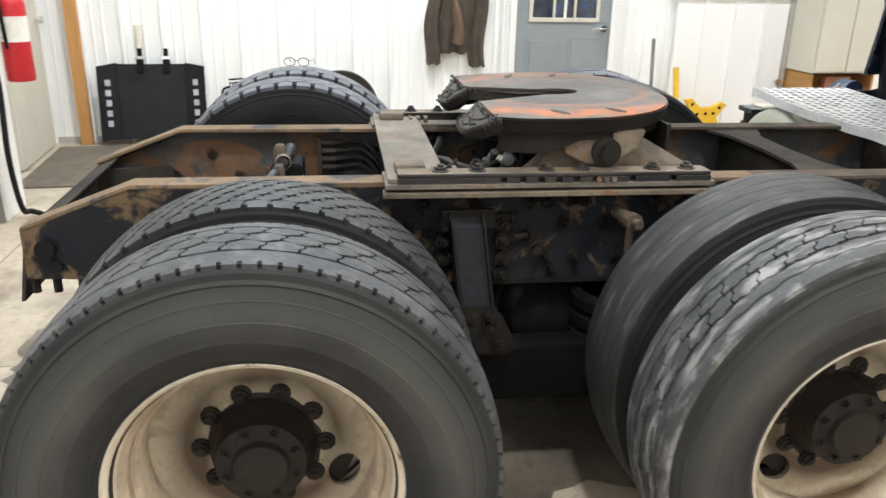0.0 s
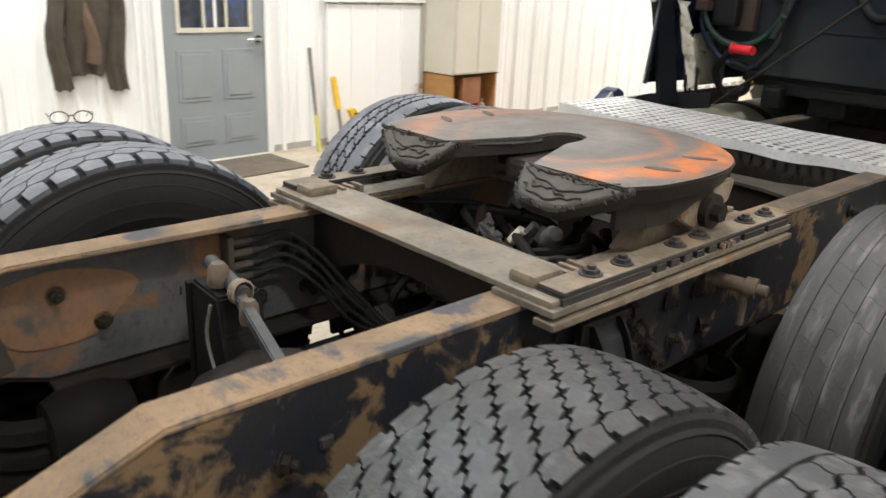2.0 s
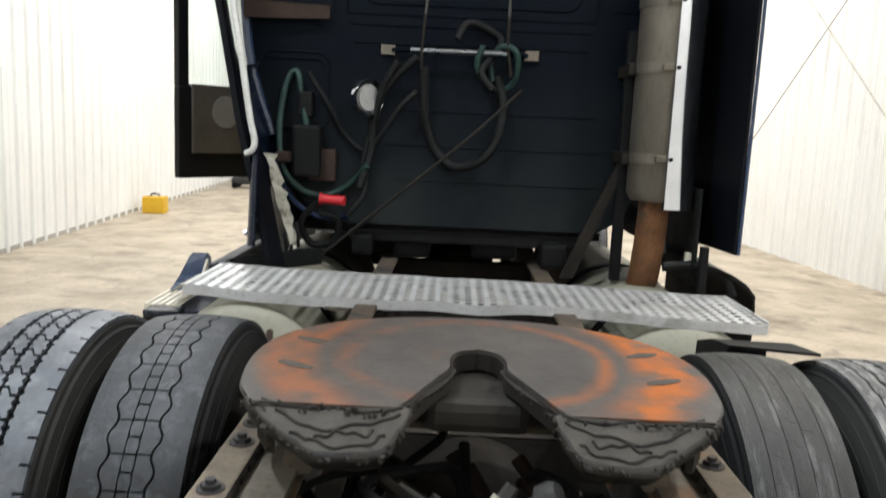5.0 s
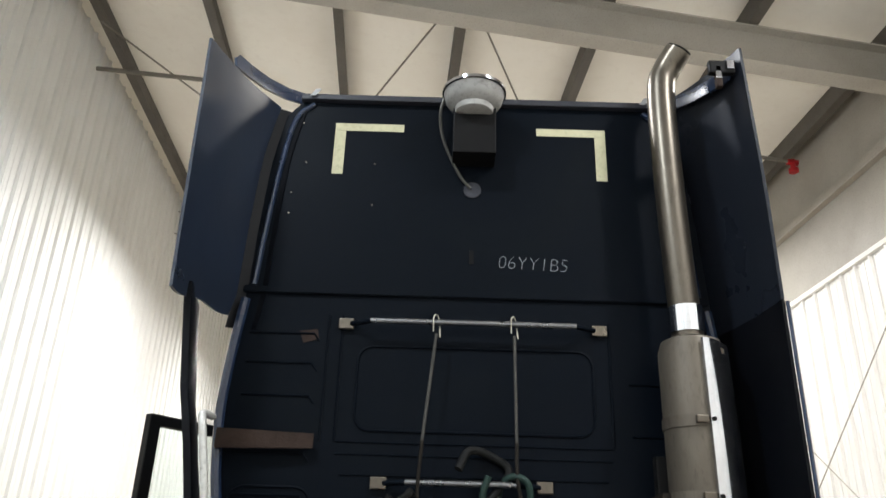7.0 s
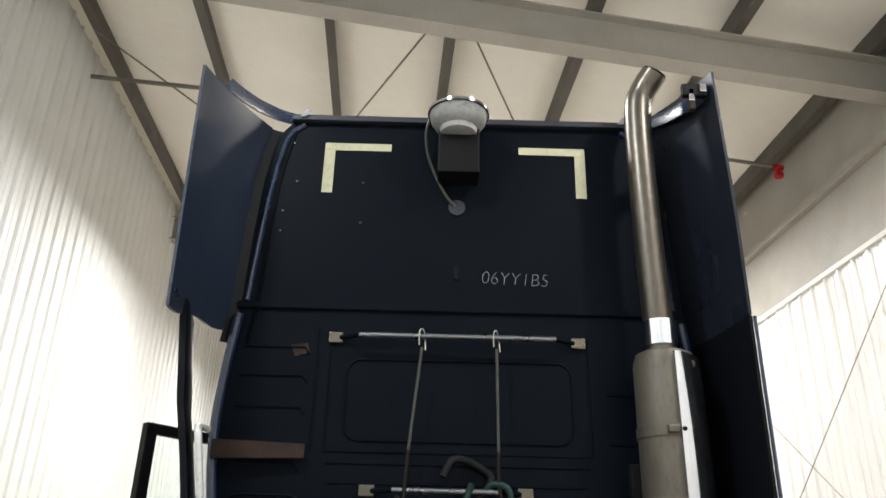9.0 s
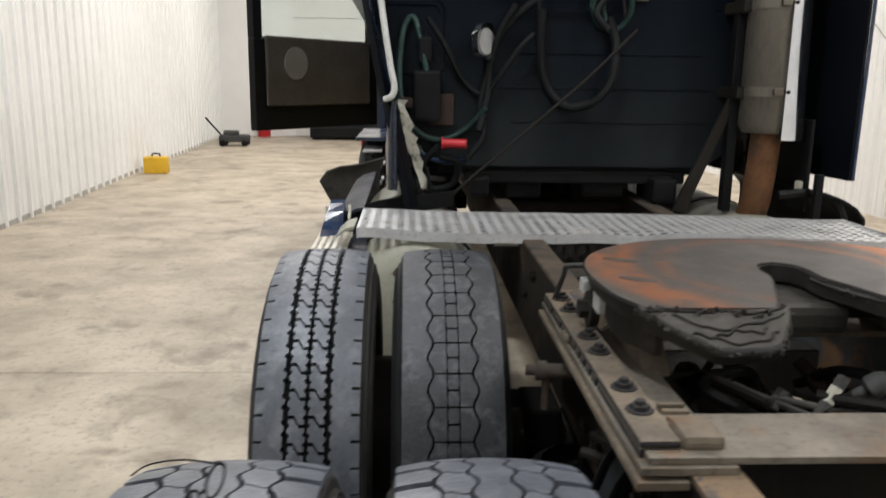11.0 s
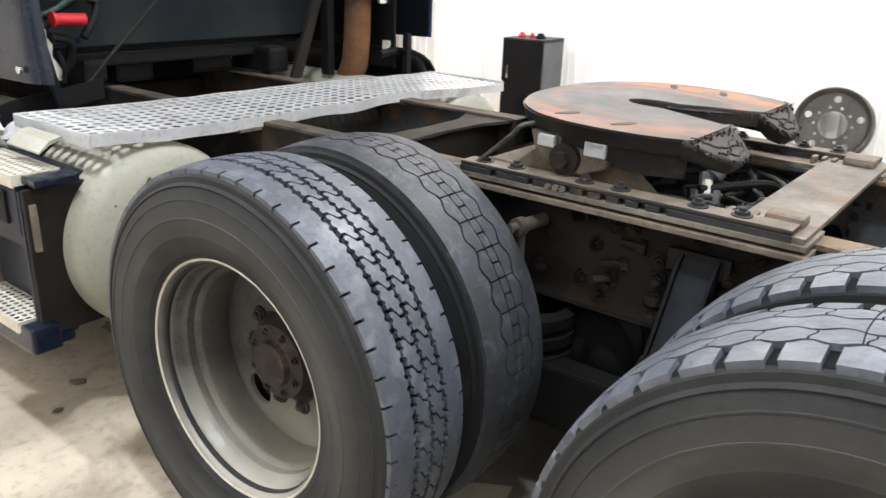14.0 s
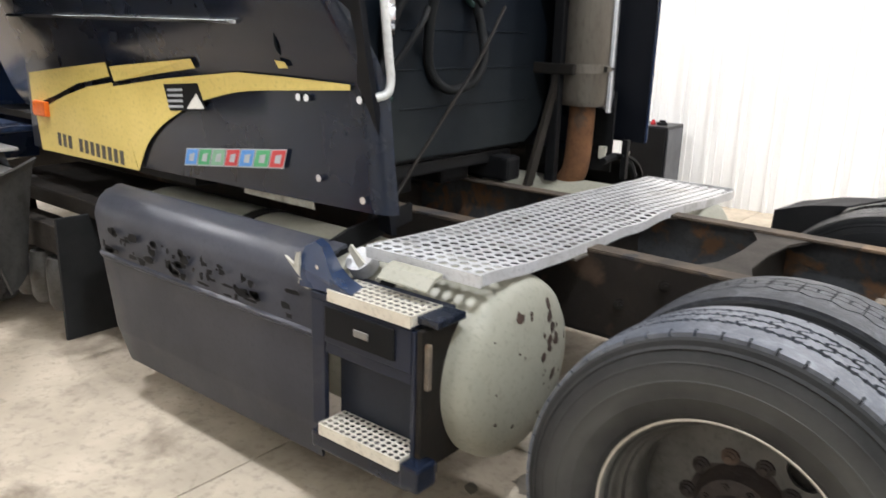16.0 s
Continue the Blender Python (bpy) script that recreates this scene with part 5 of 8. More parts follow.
    cyl(bm, (s * 0.525, 0.064, 0.835), (s * 0.548, 0.068, 0.835), 0.013, 12)
    cyl(bm, (s * 0.50, 0.06, 0.835), (s * 0.50, 0.06, 0.74), 0.010, 10)
    part("level_valve", bm, M["railfore"], truck, "dusty brown levelling valve", smooth=True)
# tank and belly plate added between the axles to keep light off below
block_tank = part("air_tank", lathe(bmesh.new(), [(0, -0.36), (0.06, -0.355), (0.115, -0.33), (0.13, -0.29), (0.13, 0.29), (0.115, 0.33), (0.06, 0.355), (0, 0.36)], pose(0, -0.10, 0.47) @ AX, 28), M["groove"], truck, "black tank added below the frame to block light", smooth=True)
for x in (-0.20, 0.20):
    part("tank_band", lathe(bmesh.new(), [(0.131, x - 0.02), (0.135, x - 0.02), (0.135, x + 0.02), (0.131, x + 0.02)], pose(0, -0.10, 0.47) @ AX, 28, closed=True), M["oily"], block_tank, smooth=True)
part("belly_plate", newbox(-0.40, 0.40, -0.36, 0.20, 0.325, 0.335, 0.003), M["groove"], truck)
# rear torque rod and gear-head bracket
bm = bmesh.new()
cyl(bm, (-0.25, -0.885, 0.872), (-0.07, -0.905, 0.860), 0.017, 16)
prism(bm, [(-0.08, -0.895, 0.862), (0.40, -1.01, 0.815), (0.40, -1.035, 0.815), (-0.08, -0.92, 0.862)], (0, 0, -0.022), 0.003)
part("torque_rod", bm, M["steel"], truck, "dusty torque rod across the frame", smooth=True)
for x, z0, z1, rr in ((-0.155, 0.855, 0.905, 0.022), (-0.03, 0.815, 0.865, 0.019)):
    part("rod_end", lathe(bmesh.new(), [(0, z0), (rr, z0), (rr * 1.1, z0 + 0.01), (rr, z1 - 0.012), (rr * 0.6, z1), (0, z1)], pose(x, -0.915, 0), 14), M["railfore"], truck, smooth=True)
bm = bmesh.new()
prism(bm, [(x, -0.945, z) for x, z in ((-0.225, 0.855), (-0.105, 0.848), (-0.100, 0.76), (-0.075, 0.68), (-0.02, 0.60), (0.03, 0.50), (-0.225, 0.47))], (0, 0.10, 0), 0.006)
box(bm, -0.245, -0.226, -0.95, -0.84, 0.47, 0.845, 0.004)
part("rod_bracket", bm, M["black"], truck)
part("sensor_wire", tube(bmesh.new(), [(-0.115, -0.955, 0.835), (-0.118, -0.965, 0.77), (-0.09, -0.965, 0.70), (-0.05, -0.96, 0.64), (-0.04, -0.955, 0.59)], 0.004, 6, 6), M["greyhose"], truck, smooth=True)
part("clamp_collar", lathe(bmesh.new(), [(0.0225, -0.012), (0.027, -0.008), (0.027, 0.008), (0.0225, 0.012)], pose(-0.085, -0.903, 0.861, 0, 84, 6), 16, closed=True), M["rack"], truck, "dusty clamp on the rod", smooth=True)
# air line manifold on the far rail
man = part("line_manifold", newbox(-0.378, -0.335, -0.80, -0.785, 0.755, 0.885, 0.003), M["crossm"], truck)
for k in range(4):
    z = 0.775 + k * 0.030
    bm = bmesh.new()
    cyl(bm, (-0.352, -0.79, z), (-0.352, -0.71, z), 0.011, 10)
    tube(bm, [(-0.352, -0.71, z), (-0.345, -0.64, z + 0.004), (-0.30, -0.58, z - 0.045), (-0.20, -0.555, z - 0.11), (-0.05, -0.54, 0.66 + 0.010 * k)], 0.0065, 8)
    part("air_line", bm, M["hose"], man, smooth=True)
    part("line_fitting", cyl(bmesh.new(), (-0.352, -0.785, z), (-0.350, -0.735, z), 0.0125, 8), M["crossm"], man)

# hoses and fittings below the fifth wheel
random.seed(11)
for k in range(24):
    y0 = random.uniform(-0.46, -0.15)
    x0 = random.uniform(-0.28, 0.30)
    p = [(x0, y0, random.uniform(0.74, 0.86))]
    for q in range(4):
        a = p[-1]
        p.append((max(-0.36, min(0.36, a[0] + random.uniform(-0.2, 0.2))), a[1] + random.uniform(-0.08, 0.18), max(0.6, min(0.88, a[2] + random.uniform(-0.10, 0.10)))))
    part("air_line", tube(bmesh.new(), p, random.choice((0.008, 0.010, 0.013)), 8, 6), M[random.choice(("hose", "hose", "oily", "greyhose"))], truck, smooth=True)
for k in range(14):
    x, y, z = random.uniform(-0.25, 0.28), random.uniform(-0.42, 0.15), random.uniform(0.66, 0.80)
    bm = bmesh.new()
    r = random.uniform(0.015, 0.035)
    d = Vector((random.uniform(-1, 1), random.uniform(-1, 1), random.uniform(-0.6, 1))).normalized() * random.uniform(0.05, 0.09)
    cyl(bm, (x, y, z), Vector((x, y, z)) + d, r, 10)
    cyl(bm, Vector((x, y, z)) + d, Vector((x, y, z)) + d * 1.5, r * 0.6, 6)
    part("fitting", bm, M[random.choice(("oily", "hub", "rustbar", "oily"))], truck)
part("valve_block", newbox(-0.12, 0.14, -0.30, -0.16, 0.64, 0.74, 0.01), M["oily"], truck)
part("rusty_cap", lathe(bmesh.new(), [(0, 0.84), (0.030, 0.84), (0.034, 0.83), (0.034, 0.77), (0, 0.77)], pose(0.10, -0.36, 0), 18), M["rustpipe"], truck, "rusty orange cap", smooth=True)
part("knob", lathe(bmesh.new(), [(0, 0.035), (0.018, 0.03), (0.026, 0.015), (0.026, -0.01), (0.012, -0.02), (0.012, -0.06), (0, -0.06)], pose(0.13, -0.20, 0.90, 20, 50, 0), 16), M["housing"], truck, "dusty grey valve knob", smooth=True)
for k, (x, y, z) in enumerate(((-0.02, -0.26, 0.87), (0.02, -0.22, 0.885), (0.045, -0.20, 0.90), (-0.09, -0.22, 0.88))):
    part("brass_fitting", cyl(bmesh.new(), (x, y, z - 0.02), (x + 0.025, y + 0.01, z + 0.015), 0.014, 6), M["cream" if k == 1 else "housing"], truck)
for k in range(3):
    part("pale_air_line", tube(bmesh.new(), [(0.30, -0.24 + 0.01 * k, 0.87), (0.24, -0.27, 0.895 - 0.01 * k), (0.19 - 0.02 * k, -0.31, 0.875), (0.17 + 0.02 * k, -0.36, 0.80), (0.20, -0.40, 0.70)], 0.006, 8, 8), M["greyhose"], truck, "pale curved air line", smooth=True)

# the frame sits a little lower than it was laid out
for ob in set(bpy.data.objects) - before_frame:
    if ob.type == "MESH":
        if ob.matrix_basis == Matrix.Identity(4):
            ob.data.transform(Matrix.Translation((0, 0, -0.020)))
        else:
            ob.matrix_basis = Matrix.Translation((0, 0, -0.020)) @ ob.matrix_basis

# ---- fifth wheel ----
ZF = 1.085
fw = new("fifth_wheel")
fw.parent = truck
fw.matrix_basis = pose(0, 0, ZF, 1.5, 0, 0)
tagged(fw, "greased fifth-wheel coupling with orange paint remains")
# outline in plan: rounded front, horns behind with an open throat
right = [(0.0, 0.285), (0.13, 0.275), (0.245, 0.240), (0.335, 0.185), (0.405, 0.105), (0.440, 0.010), (0.448, -0.08), (0.440, -0.17), (0.425, -0.240), (0.390, -0.310),
         (0.14, -0.310), (0.118, -0.26), (0.075, -0.15), (0.052, -0.09), (0.050, -0.03), (0.035, 0.012), (0.0, 0.030)]
right = [(p.x, p.y) for p in curve_pts([(x, y, 0) for x, y in right[:10]], 4)] + [(p.x, p.y) for p in curve_pts([(x, y, 0) for x, y in right[10:]], 4)]
outline = right + [(-x, y) for x, y in right[::-1][1:-1]]
bm = bmesh.new()
top = [bm.verts.new((x, y, 0)) for x, y in outline]
f = bm.faces.new(top)
geo = bmesh.ops.extrude_face_region(bm, geom=[f])
low = [v for v in geo["geom"] if isinstance(v, bmesh.types.BMVert)]
bmesh.ops.translate(bm, vec=(0, 0, -0.042), verts=low)
for v in low:
    v.co.x *= 0.955
    v.co.y *= 0.965
bm.normal_update()
rim = [e for e in bm.edges if all(abs(v.co.z) < 1e-6 for v in e.verts)]
bmesh.ops.bevel(bm, geom=rim, offset=0.006, segments=2, affect="EDGES")
bmesh.ops.triangulate(bm, faces=[f for f in bm.faces if len(f.verts) > 4])
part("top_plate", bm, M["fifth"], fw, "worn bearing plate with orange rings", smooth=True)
for s in (-1, 1):
    # sloping horn, rounded at its tip and caked in grease
    lip = curve_pts([(0.118, -0.300, -0.006), (0.128, -0.330, -0.023), (0.150, -0.362, -0.046), (0.166, -0.374, -0.053), (0.225, -0.381, -0.057), (0.275, -0.376, -0.056), (0.300, -0.362, -0.048), (0.345, -0.336, -0.029), (0.384, -0.310, -0.012), (0.402, -0.288, -0.006)], 5)
    nu = len(lip) - 1

    def horn_at(u, v):
        """A place on the horn's top: u round the tip, v from the plate to the lip."""
        k = min(int(u * nu), nu - 1)
        e = lip[k].lerp(lip[k + 1], u * nu - k)
        base = Vector((0.118 + 0.284 * u, -0.302 + 0.012 * u, -0.001))
        return base.lerp(e, v) + Vector((0, 0, 0.003 * math.sin(math.pi * v)))

    bm = bmesh.new()
    g = []
    for k in range(nu + 1):
        u = k / nu
        row = [horn_at(u, j / 12) for j in range(13)]
        e = row[-1]
        mid = Vector((0.25, -0.25, e.z))
        away = (e - mid).normalized()
        deep = 0.028 + 0.018 * (1 - min(1.0, max(0.0, (-e.y - 0.29) / 0.12)))
        for out, down in ((0.0015, 0.003), (0.001, 0.010), (-0.004, 0.4 * deep), (-0.011, 0.8 * deep), (-0.020, deep), (-0.070, deep)):
            row.append(e + away * out + Vector((0, 0, -down)))
        vr = []
        for j, p in enumerate(row):
            q = noise.noise(p * 24) * 0.0020 + noise.noise(p * 60) * 0.0014
            if j < 14:
                q += 0.0025 * max(0.0, noise.noise(Vector((p.x * 14, p.y * 34, 4.0 + s))))
            p = p + Vector((0.6 * q, 0.8 * q, q * (1.0 if 0 < j else 0.0)))
            vr.append(bm.verts.new((s * p.x, p.y, p.z)))
        g.append(vr)
    for a, b in zip(g, g[1:]):
        for j in range(len(a) - 1):
            bm.faces.new((a[j], a[j + 1], b[j + 1], b[j]))
    bmesh.ops.recalc_face_normals(bm, faces=bm.faces)
    bm.normal_update()
    if sum(f.normal.z for f in bm.faces if f.calc_center_median().z > -0.03) < 0:
        bmesh.ops.reverse_faces(bm, faces=bm.faces)
        bm.normal_update()
    horn = part("horn", bm, M["horntop"], fw, "grease-caked sloping horn", smooth=True)
    horn.data.materials.append(M["gunk"])
    for p in horn.data.polygons:
        p.material_index = 1 if p.index % (len(g[0]) - 1) > 10 else 0
    # crumbs of black grease along the edges
    bm = bmesh.new()
    edge = curve_pts([(0.390, -0.310, 0.0), (0.27, -0.315, 0.0), (0.14, -0.306, -0.004), (0.115, -0.24, -0.010), (0.072, -0.14, -0.012), (0.052, -0.05, -0.012)], 14) + [horn_at(k / 60, 0.98) for k in range(61)]
    for q in edge:
        if random.random() < 0.8:
            rr = random.uniform(0.002, 0.0055)
            bmesh.ops.create_icosphere(bm, subdivisions=1, radius=rr, matrix=pose(s * q.x + random.uniform(-0.006, 0.006), q.y + random.uniform(-0.008, 0.004), q.z + random.uniform(-0.012, 0.002), random.uniform(0, 90), random.uniform(0, 90), 0) @ Matrix.Diagonal((1.6, 1.0, 0.7, 1)))
    tagged(part("grease_crust", bm, M["gunk"], fw, smooth=True), "crumbs of black grease along the edges", kind="stuff")
    # worn pockets in the ears
    for x, y in ((0.345, 0.045), (0.350, -0.115)):
        part("grease_pocket", prism(bmesh.new(), [(s * a, b, 0.0002) for a, b in ring(x, y, 0.040, 20, 0.012, radians(25))], (0, 0, 0.0012)), M["horntop"], fw)
    # worms of grease pushed up on the horn and along the throat
    for k, (ua, ub, va, vb) in enumerate(((0.06, 0.88, 0.16, 0.20), (0.10, 0.78, 0.46, 0.56), (0.22, 0.70, 0.78, 0.84), (0.30, 0.55, 0.60, 0.66))):
        p = []
        for i in range(15):
            t = i / 14
            w = horn_at(ua + (ub - ua) * t, va + (vb - va) * t + 0.05 * math.sin(9 * t + 2 * k) + 0.03 * math.sin(23 * t + k))
            p.append((s * w.x, w.y, w.z + 0.002))
        part("grease_ridge", tube(bmesh.new(), p, 0.0028, 6, 3), M["gunk"], fw, smooth=True)
    p = [(s * 0.15, -0.31, -0.008), (s * 0.115, -0.24, -0.012), (s * 0.07, -0.14, -0.015), (s * 0.048, -0.06, -0.015)]
    part("grease_ridge", tube(bmesh.new(), p, 0.006, 6, 5), M["gunk"], fw, smooth=True)
    # skirt rib under the rim
    bm = bmesh.new()
    pts = [(x * 0.93, y * 0.93) for x, y in right[4:37:4]]
    lo = []
    for i in range(len(pts) - 1):
        (xa, ya), (xb, yb) = pts[i], pts[i + 1]
        prism(bm, [(s * xa, ya, -0.044), (s * xb, yb, -0.044), (s * xb, yb, -0.066 - 0.034 * (i > 4)), (s * xa, ya, -0.066 - 0.034 * (i > 5))], (-s * 0.014, 0, 0))
    part("skirt_rib", bm, M["oily"], fw)
    # bracket with the pivot pin
    bm = bmesh.new()
    prism(bm, [(s * 0.36, -0.125, -0.046), (s * 0.36, 0.115, -0.046), (s * 0.36, 0.095, -0.095), (s * 0.36, 0.015, -0.137), (s * 0.36, -0.050, -0.137), (s * 0.36, -0.110, -0.105)], (s * 0.045, 0, 0), 0.004)
    br = part("bracket", bm, M["rack"], fw, "dusty cast mounting bracket")
    bm = bmesh.new()
    cyl(bm, (s * 0.405, 0.0, -0.10), (s * 0.425, 0.0, -0.10), 0.040, 18)
    cyl(bm, (s * 0.425, 0.0, -0.10), (s * 0.445, 0.0, -0.10), 0.022, 6)
    part("pivot_pin", bm, M["hub"], br)
    bm = bmesh.new()
    prism(bm, [(s * 0.30, -0.22, -0.172), (s * 0.30, 0.20, -0.172), (s * 0.30, 0.10, -0.085), (s * 0.30, -0.11, -0.085)], (s * 0.055, 0, 0), 0.003)
    part("saddle", bm, M["rack"], fw, "dusty saddle block")
part("cross_rib", newbox(-0.34, 0.34, 0.05, 0.065, -0.14, -0.046), M["oily"], fw)
part("cross_rib", newbox(-0.34, 0.34, 0.20, 0.212, -0.12, -0.046), M["oily"], fw)
part("lock_jaw", newbox(-0.10, 0.10, -0.14, 0.05, -0.115, -0.050, 0.02), M["gunk"], fw)
part("base_plate", newbox(-0.33, 0.33, 0.03, 0.28, -0.180, -0.165, 0.003), M["rack"], fw)
bm = bmesh.new()
tube(bm, [(-0.40, 0.11, -0.030), (-0.45, 0.118, -0.034), (-0.452, 0.14, -0.060), (-0.452, 0.250, -0.160), (-0.455, 0.256, -0.172), (-0.456, 0.235, -0.180), (-0.456, 0.148, -0.182)], 0.0065, 8, 6)
part("release_handle", bm, M["housing"], fw, smooth=True)
part("cream_block", newbox(-0.428, -0.410, -0.112, -0.055, -0.079, -0.041, 0.004), M["drum"], fw, "dirty cream wear pad")
part("cream_block", newbox(-0.428, -0.410, 0.030, 0.078, -0.077, -0.047, 0.004), M["drum"], fw, "dirty cream wear pad")

# ---- wheels ----
R = 0.512


def carcass(w=0.140, groove=R - 0.015):
    prof = [(0.288, 0.098), (0.300, 0.112), (0.308, 0.116), (0.312, 0.1205), (0.317, 0.121), (0.330, 0.126), (0.352, 0.1345), (0.356, 0.137), (0.360, 0.1365), (0.375, w), (0.3935, w + 0.0018), (0.3948, w + 0.0019), (0.3956, w + 0.0031), (0.3984, w + 0.0031), (0.3992, w + 0.0020), (0.4005, w + 0.0020), (0.420, w + 0.002), (0.4352, w - 0.0012), (0.4365, w - 0.0015), (0.4373, w - 0.0004), (0.4400, w - 0.0010), (0.4408, w - 0.0023), (0.4420, w - 0.0026), (0.454, w - 0.0068), (0.464, w - 0.011), (0.468, w - 0.009), (0.474, w - 0.016), (0.486, w - 0.018), (groove - 0.004, 0.116), (groove, 0.106), (groove + 0.003, 0.05), (groove + 0.004, 0)]
    full = prof + [(r, -x) for r, x in prof[::-1][1:]] + [(0.280, -0.09), (0.280, 0.09)]
    bm = lathe(bmesh.new(), full, AX, 84, closed=True)
    return bm


def tread(rows, top=R):
    """Rows of blocks: from, to across the tread; blocks round it; gap; hexagon bulge of either edge; step of the ends; phase; depth; side notch."""
    verts, faces = [], []
    K = 12
    across = (0.0, 0.32, 0.68, 1.0)
    for w0, w1, n, gap, b0, b1, step, ph, depth, notch in rows:
        for i in range(n):
            hi, lo = [], []
            for k in range(K + 1):
                q = k / K
                bulge = max(-1.0, min(1.0, 1.7 * (1 - 4 * abs(q - 0.5))))
                cut = notch if k in (3, 4, 8, 9) else 0.0
                e0, e1 = w0 - b0 * bulge + cut * (b0 > 0), w1 + b1 * bulge - cut * (b1 > 0)
                rh, rl = [], []
                for u, d in zip(across, (-0.5, -0.5, 0.5, 0.5)):
                    a = ((i + ph) + gap / 2 + (1 - gap) * q + d * step) / n * math.tau
                    w = e0 + (e1 - e0) * u
                    crown = 0.010 * (abs(w) / 0.115) ** 2.4
                    for row, r in ((rh, top - crown), (rl, top - depth - crown)):
                        verts.append((w, r * math.cos(a), r * math.sin(a)))
                        row.append(len(verts) - 1)
                hi.append(rh)
                lo.append(rl)
            for k in range(K):
                for c in range(3):
                    faces.append((hi[k][c], hi[k + 1][c], hi[k + 1][c + 1], hi[k][c + 1]))
                for c in (0, 3):
                    faces.append((lo[k][c], lo[k + 1][c], hi[k + 1][c], hi[k][c]))
            if gap:
                for k in (0, K):
                    for c in range(3):
                        faces.append((lo[k][c], lo[k][c + 1], hi[k][c + 1], hi[k][c]))
    me = bpy.data.meshes.new("tread")
    me.from_pydata(verts, [], faces)
    bm = bmesh.new()
    bm.from_mesh(me)
    bpy.data.meshes.remove(me)
    return bm


def both(*rows):
    """Rows given for one half, mirrored onto the other."""
    out = []
    for w0, w1, n, gap, b0, b1, step, ph, depth, notch in rows:
        out += [(w0, w1, n, gap, b0, b1, step, ph, depth, notch), (-w1, -w0, n, gap, b1, b0, step, ph, depth, notch)]
    return out


D = 0.016
SH = 0.117
TREADS = {
    # honeycomb blocks with plain notched shoulders
    "honey": [(-0.0178, 0.0178, 44, 0.075, 0.0055, 0.0055, 0.14, 0.0, D, 0)] + both((0.0230, 0.0615, 44, 0.075, 0.0055, 0.0015, 0.14, 0.5, D, 0), (0.0680, 0.1060, 44, 0.0, 0, 0, 0, 0, D, 0), (0.1060, SH, 88, 0.26, 0, 0, 0, 0, 0.010, 0)),
    # interlocking rows of small blocks
    "lugs": [(-0.0150, 0.0150, 56, 0.11, 0.0030, 0.0030, 0.30, 0.0, D, 0)] + both((0.0180, 0.0480, 56, 0.11, 0.0030, 0.0030, 0.30, 0.5, D, 0), (0.0510, 0.0800, 56, 0.11, 0.0030, 0.0030, 0.30, 0.0, D, 0), (0.0835, 0.1040, 56, 0.06, 0.0025, 0, 0.1, 0.5, D, 0), (0.1040, SH, 56, 0.26, 0, 0, 0, 0.5, 0.020, 0)),
    # worn ribs
    "ribs": [(-0.020, 0.020, 44, 0.03, 0.003, 0.003, 0.2, 0, 0.010, 0)] + both((0.026, 0.070, 44, 0.02, 0.003, 0.003, 0.2, 0.5, 0.010, 0), (0.076, SH, 44, 0.0, 0.002, 0, 0, 0, 0.010, 0)),
    "smooth": [(-0.0205, 0.0205, 48, 0.012, 0, 0, 0.2, 0, 0.008, 0)] + both((0.0222, 0.0700, 48, 0.010, 0, 0, 0.2, 0.5, 0.008, 0), (0.0718, SH, 48, 0.0, 0, 0, 0, 0, 0.008, 0)),
    # two rows of stepped blocks between broad notched shoulders
    "drive": both((0.0036, 0.0412, 54, 0.14, 0.0012, 0.0015, 0.34, 0.0, 0.017, 0.0050), (0.0512, 0.0980, 54, 0.0, 0.0015, 0, 0, 0.25, 0.017, 0.0056), (0.0980, SH, 54, 0.11, 0, 0, 0, 0.25, 0.012, 0)),
    # wavy ribs with a row of small worn blocks in the middle
    "wave": [(-0.0122, 0.0122, 84, 0.13, 0.001, 0.001, 0, 0, 0.013, 0)] + both((0.0155, 0.0490, 42, 0.05, 0, 0.0060, 0.0, 0.5, 0.013, 0), (0.0545, SH, 42, 0.0, 0.0058, 0, 0, 0.0, 0.013, 0)),
    # two worn block rows between plain ribs
    "blocks": both((0.0030, 0.0420, 48, 0.07, 0.0020, 0.0030, 0.25, 0.0, 0.013, 0.003), (0.0500, 0.0780, 48, 0.0, 0.002, 0.002, 0, 0.5, 0.013, 0), (0.0830, SH, 48, 0.0, 0.002, 0, 0, 0.0, 0.013, 0)),
    # big hexagons with deeply notched shoulders
    "hexes": [(-0.0225, 0.0225, 46, 0.0, 0.0045, 0.0045, 0.0, 0.0, 0.018, 0)] + both((0.0278, 0.0655, 46, 0.05, 0.0048, 0.0040, 0.10, 0.5, 0.018, 0), (0.0705, 0.119, 46, 0.25, 0.0045, 0.0, 0.0, 0.0, 0.026, 0)),
}
CARC = bpy.data.meshes.new("carcass")
bm = carcass()
bmesh.ops.recalc_face_normals(bm, faces=bm.faces)
bm.to_mesh(CARC)
bm.free()
CARC.materials.append(M["tyre"])
CARC.shade_smooth()
CARC.set_sharp_from_angle(angle=radians(24))
# inner duals get a copy with their shade painted in
SHADED = CARC.copy()
SHADED.materials.clear()
SHADED.materials.append(M["tyreshade"])
DUSTY = CARC.copy()
DUSTY.materials.clear()
DUSTY.materials.append(M["tyredusty"])
for me in (CARC, DUSTY, SHADED):
    me.materials.append(M["groove"])
    for p in me.polygons:
        if abs(p.center.x) < 0.112 and math.hypot(p.center.y, p.center.z) > 0.48:
            p.material_index = 1
TM = {}
for key, rows in TREADS.items():
    bm = tread(rows)
    bmesh.ops.recalc_face_normals(bm, faces=bm.faces)
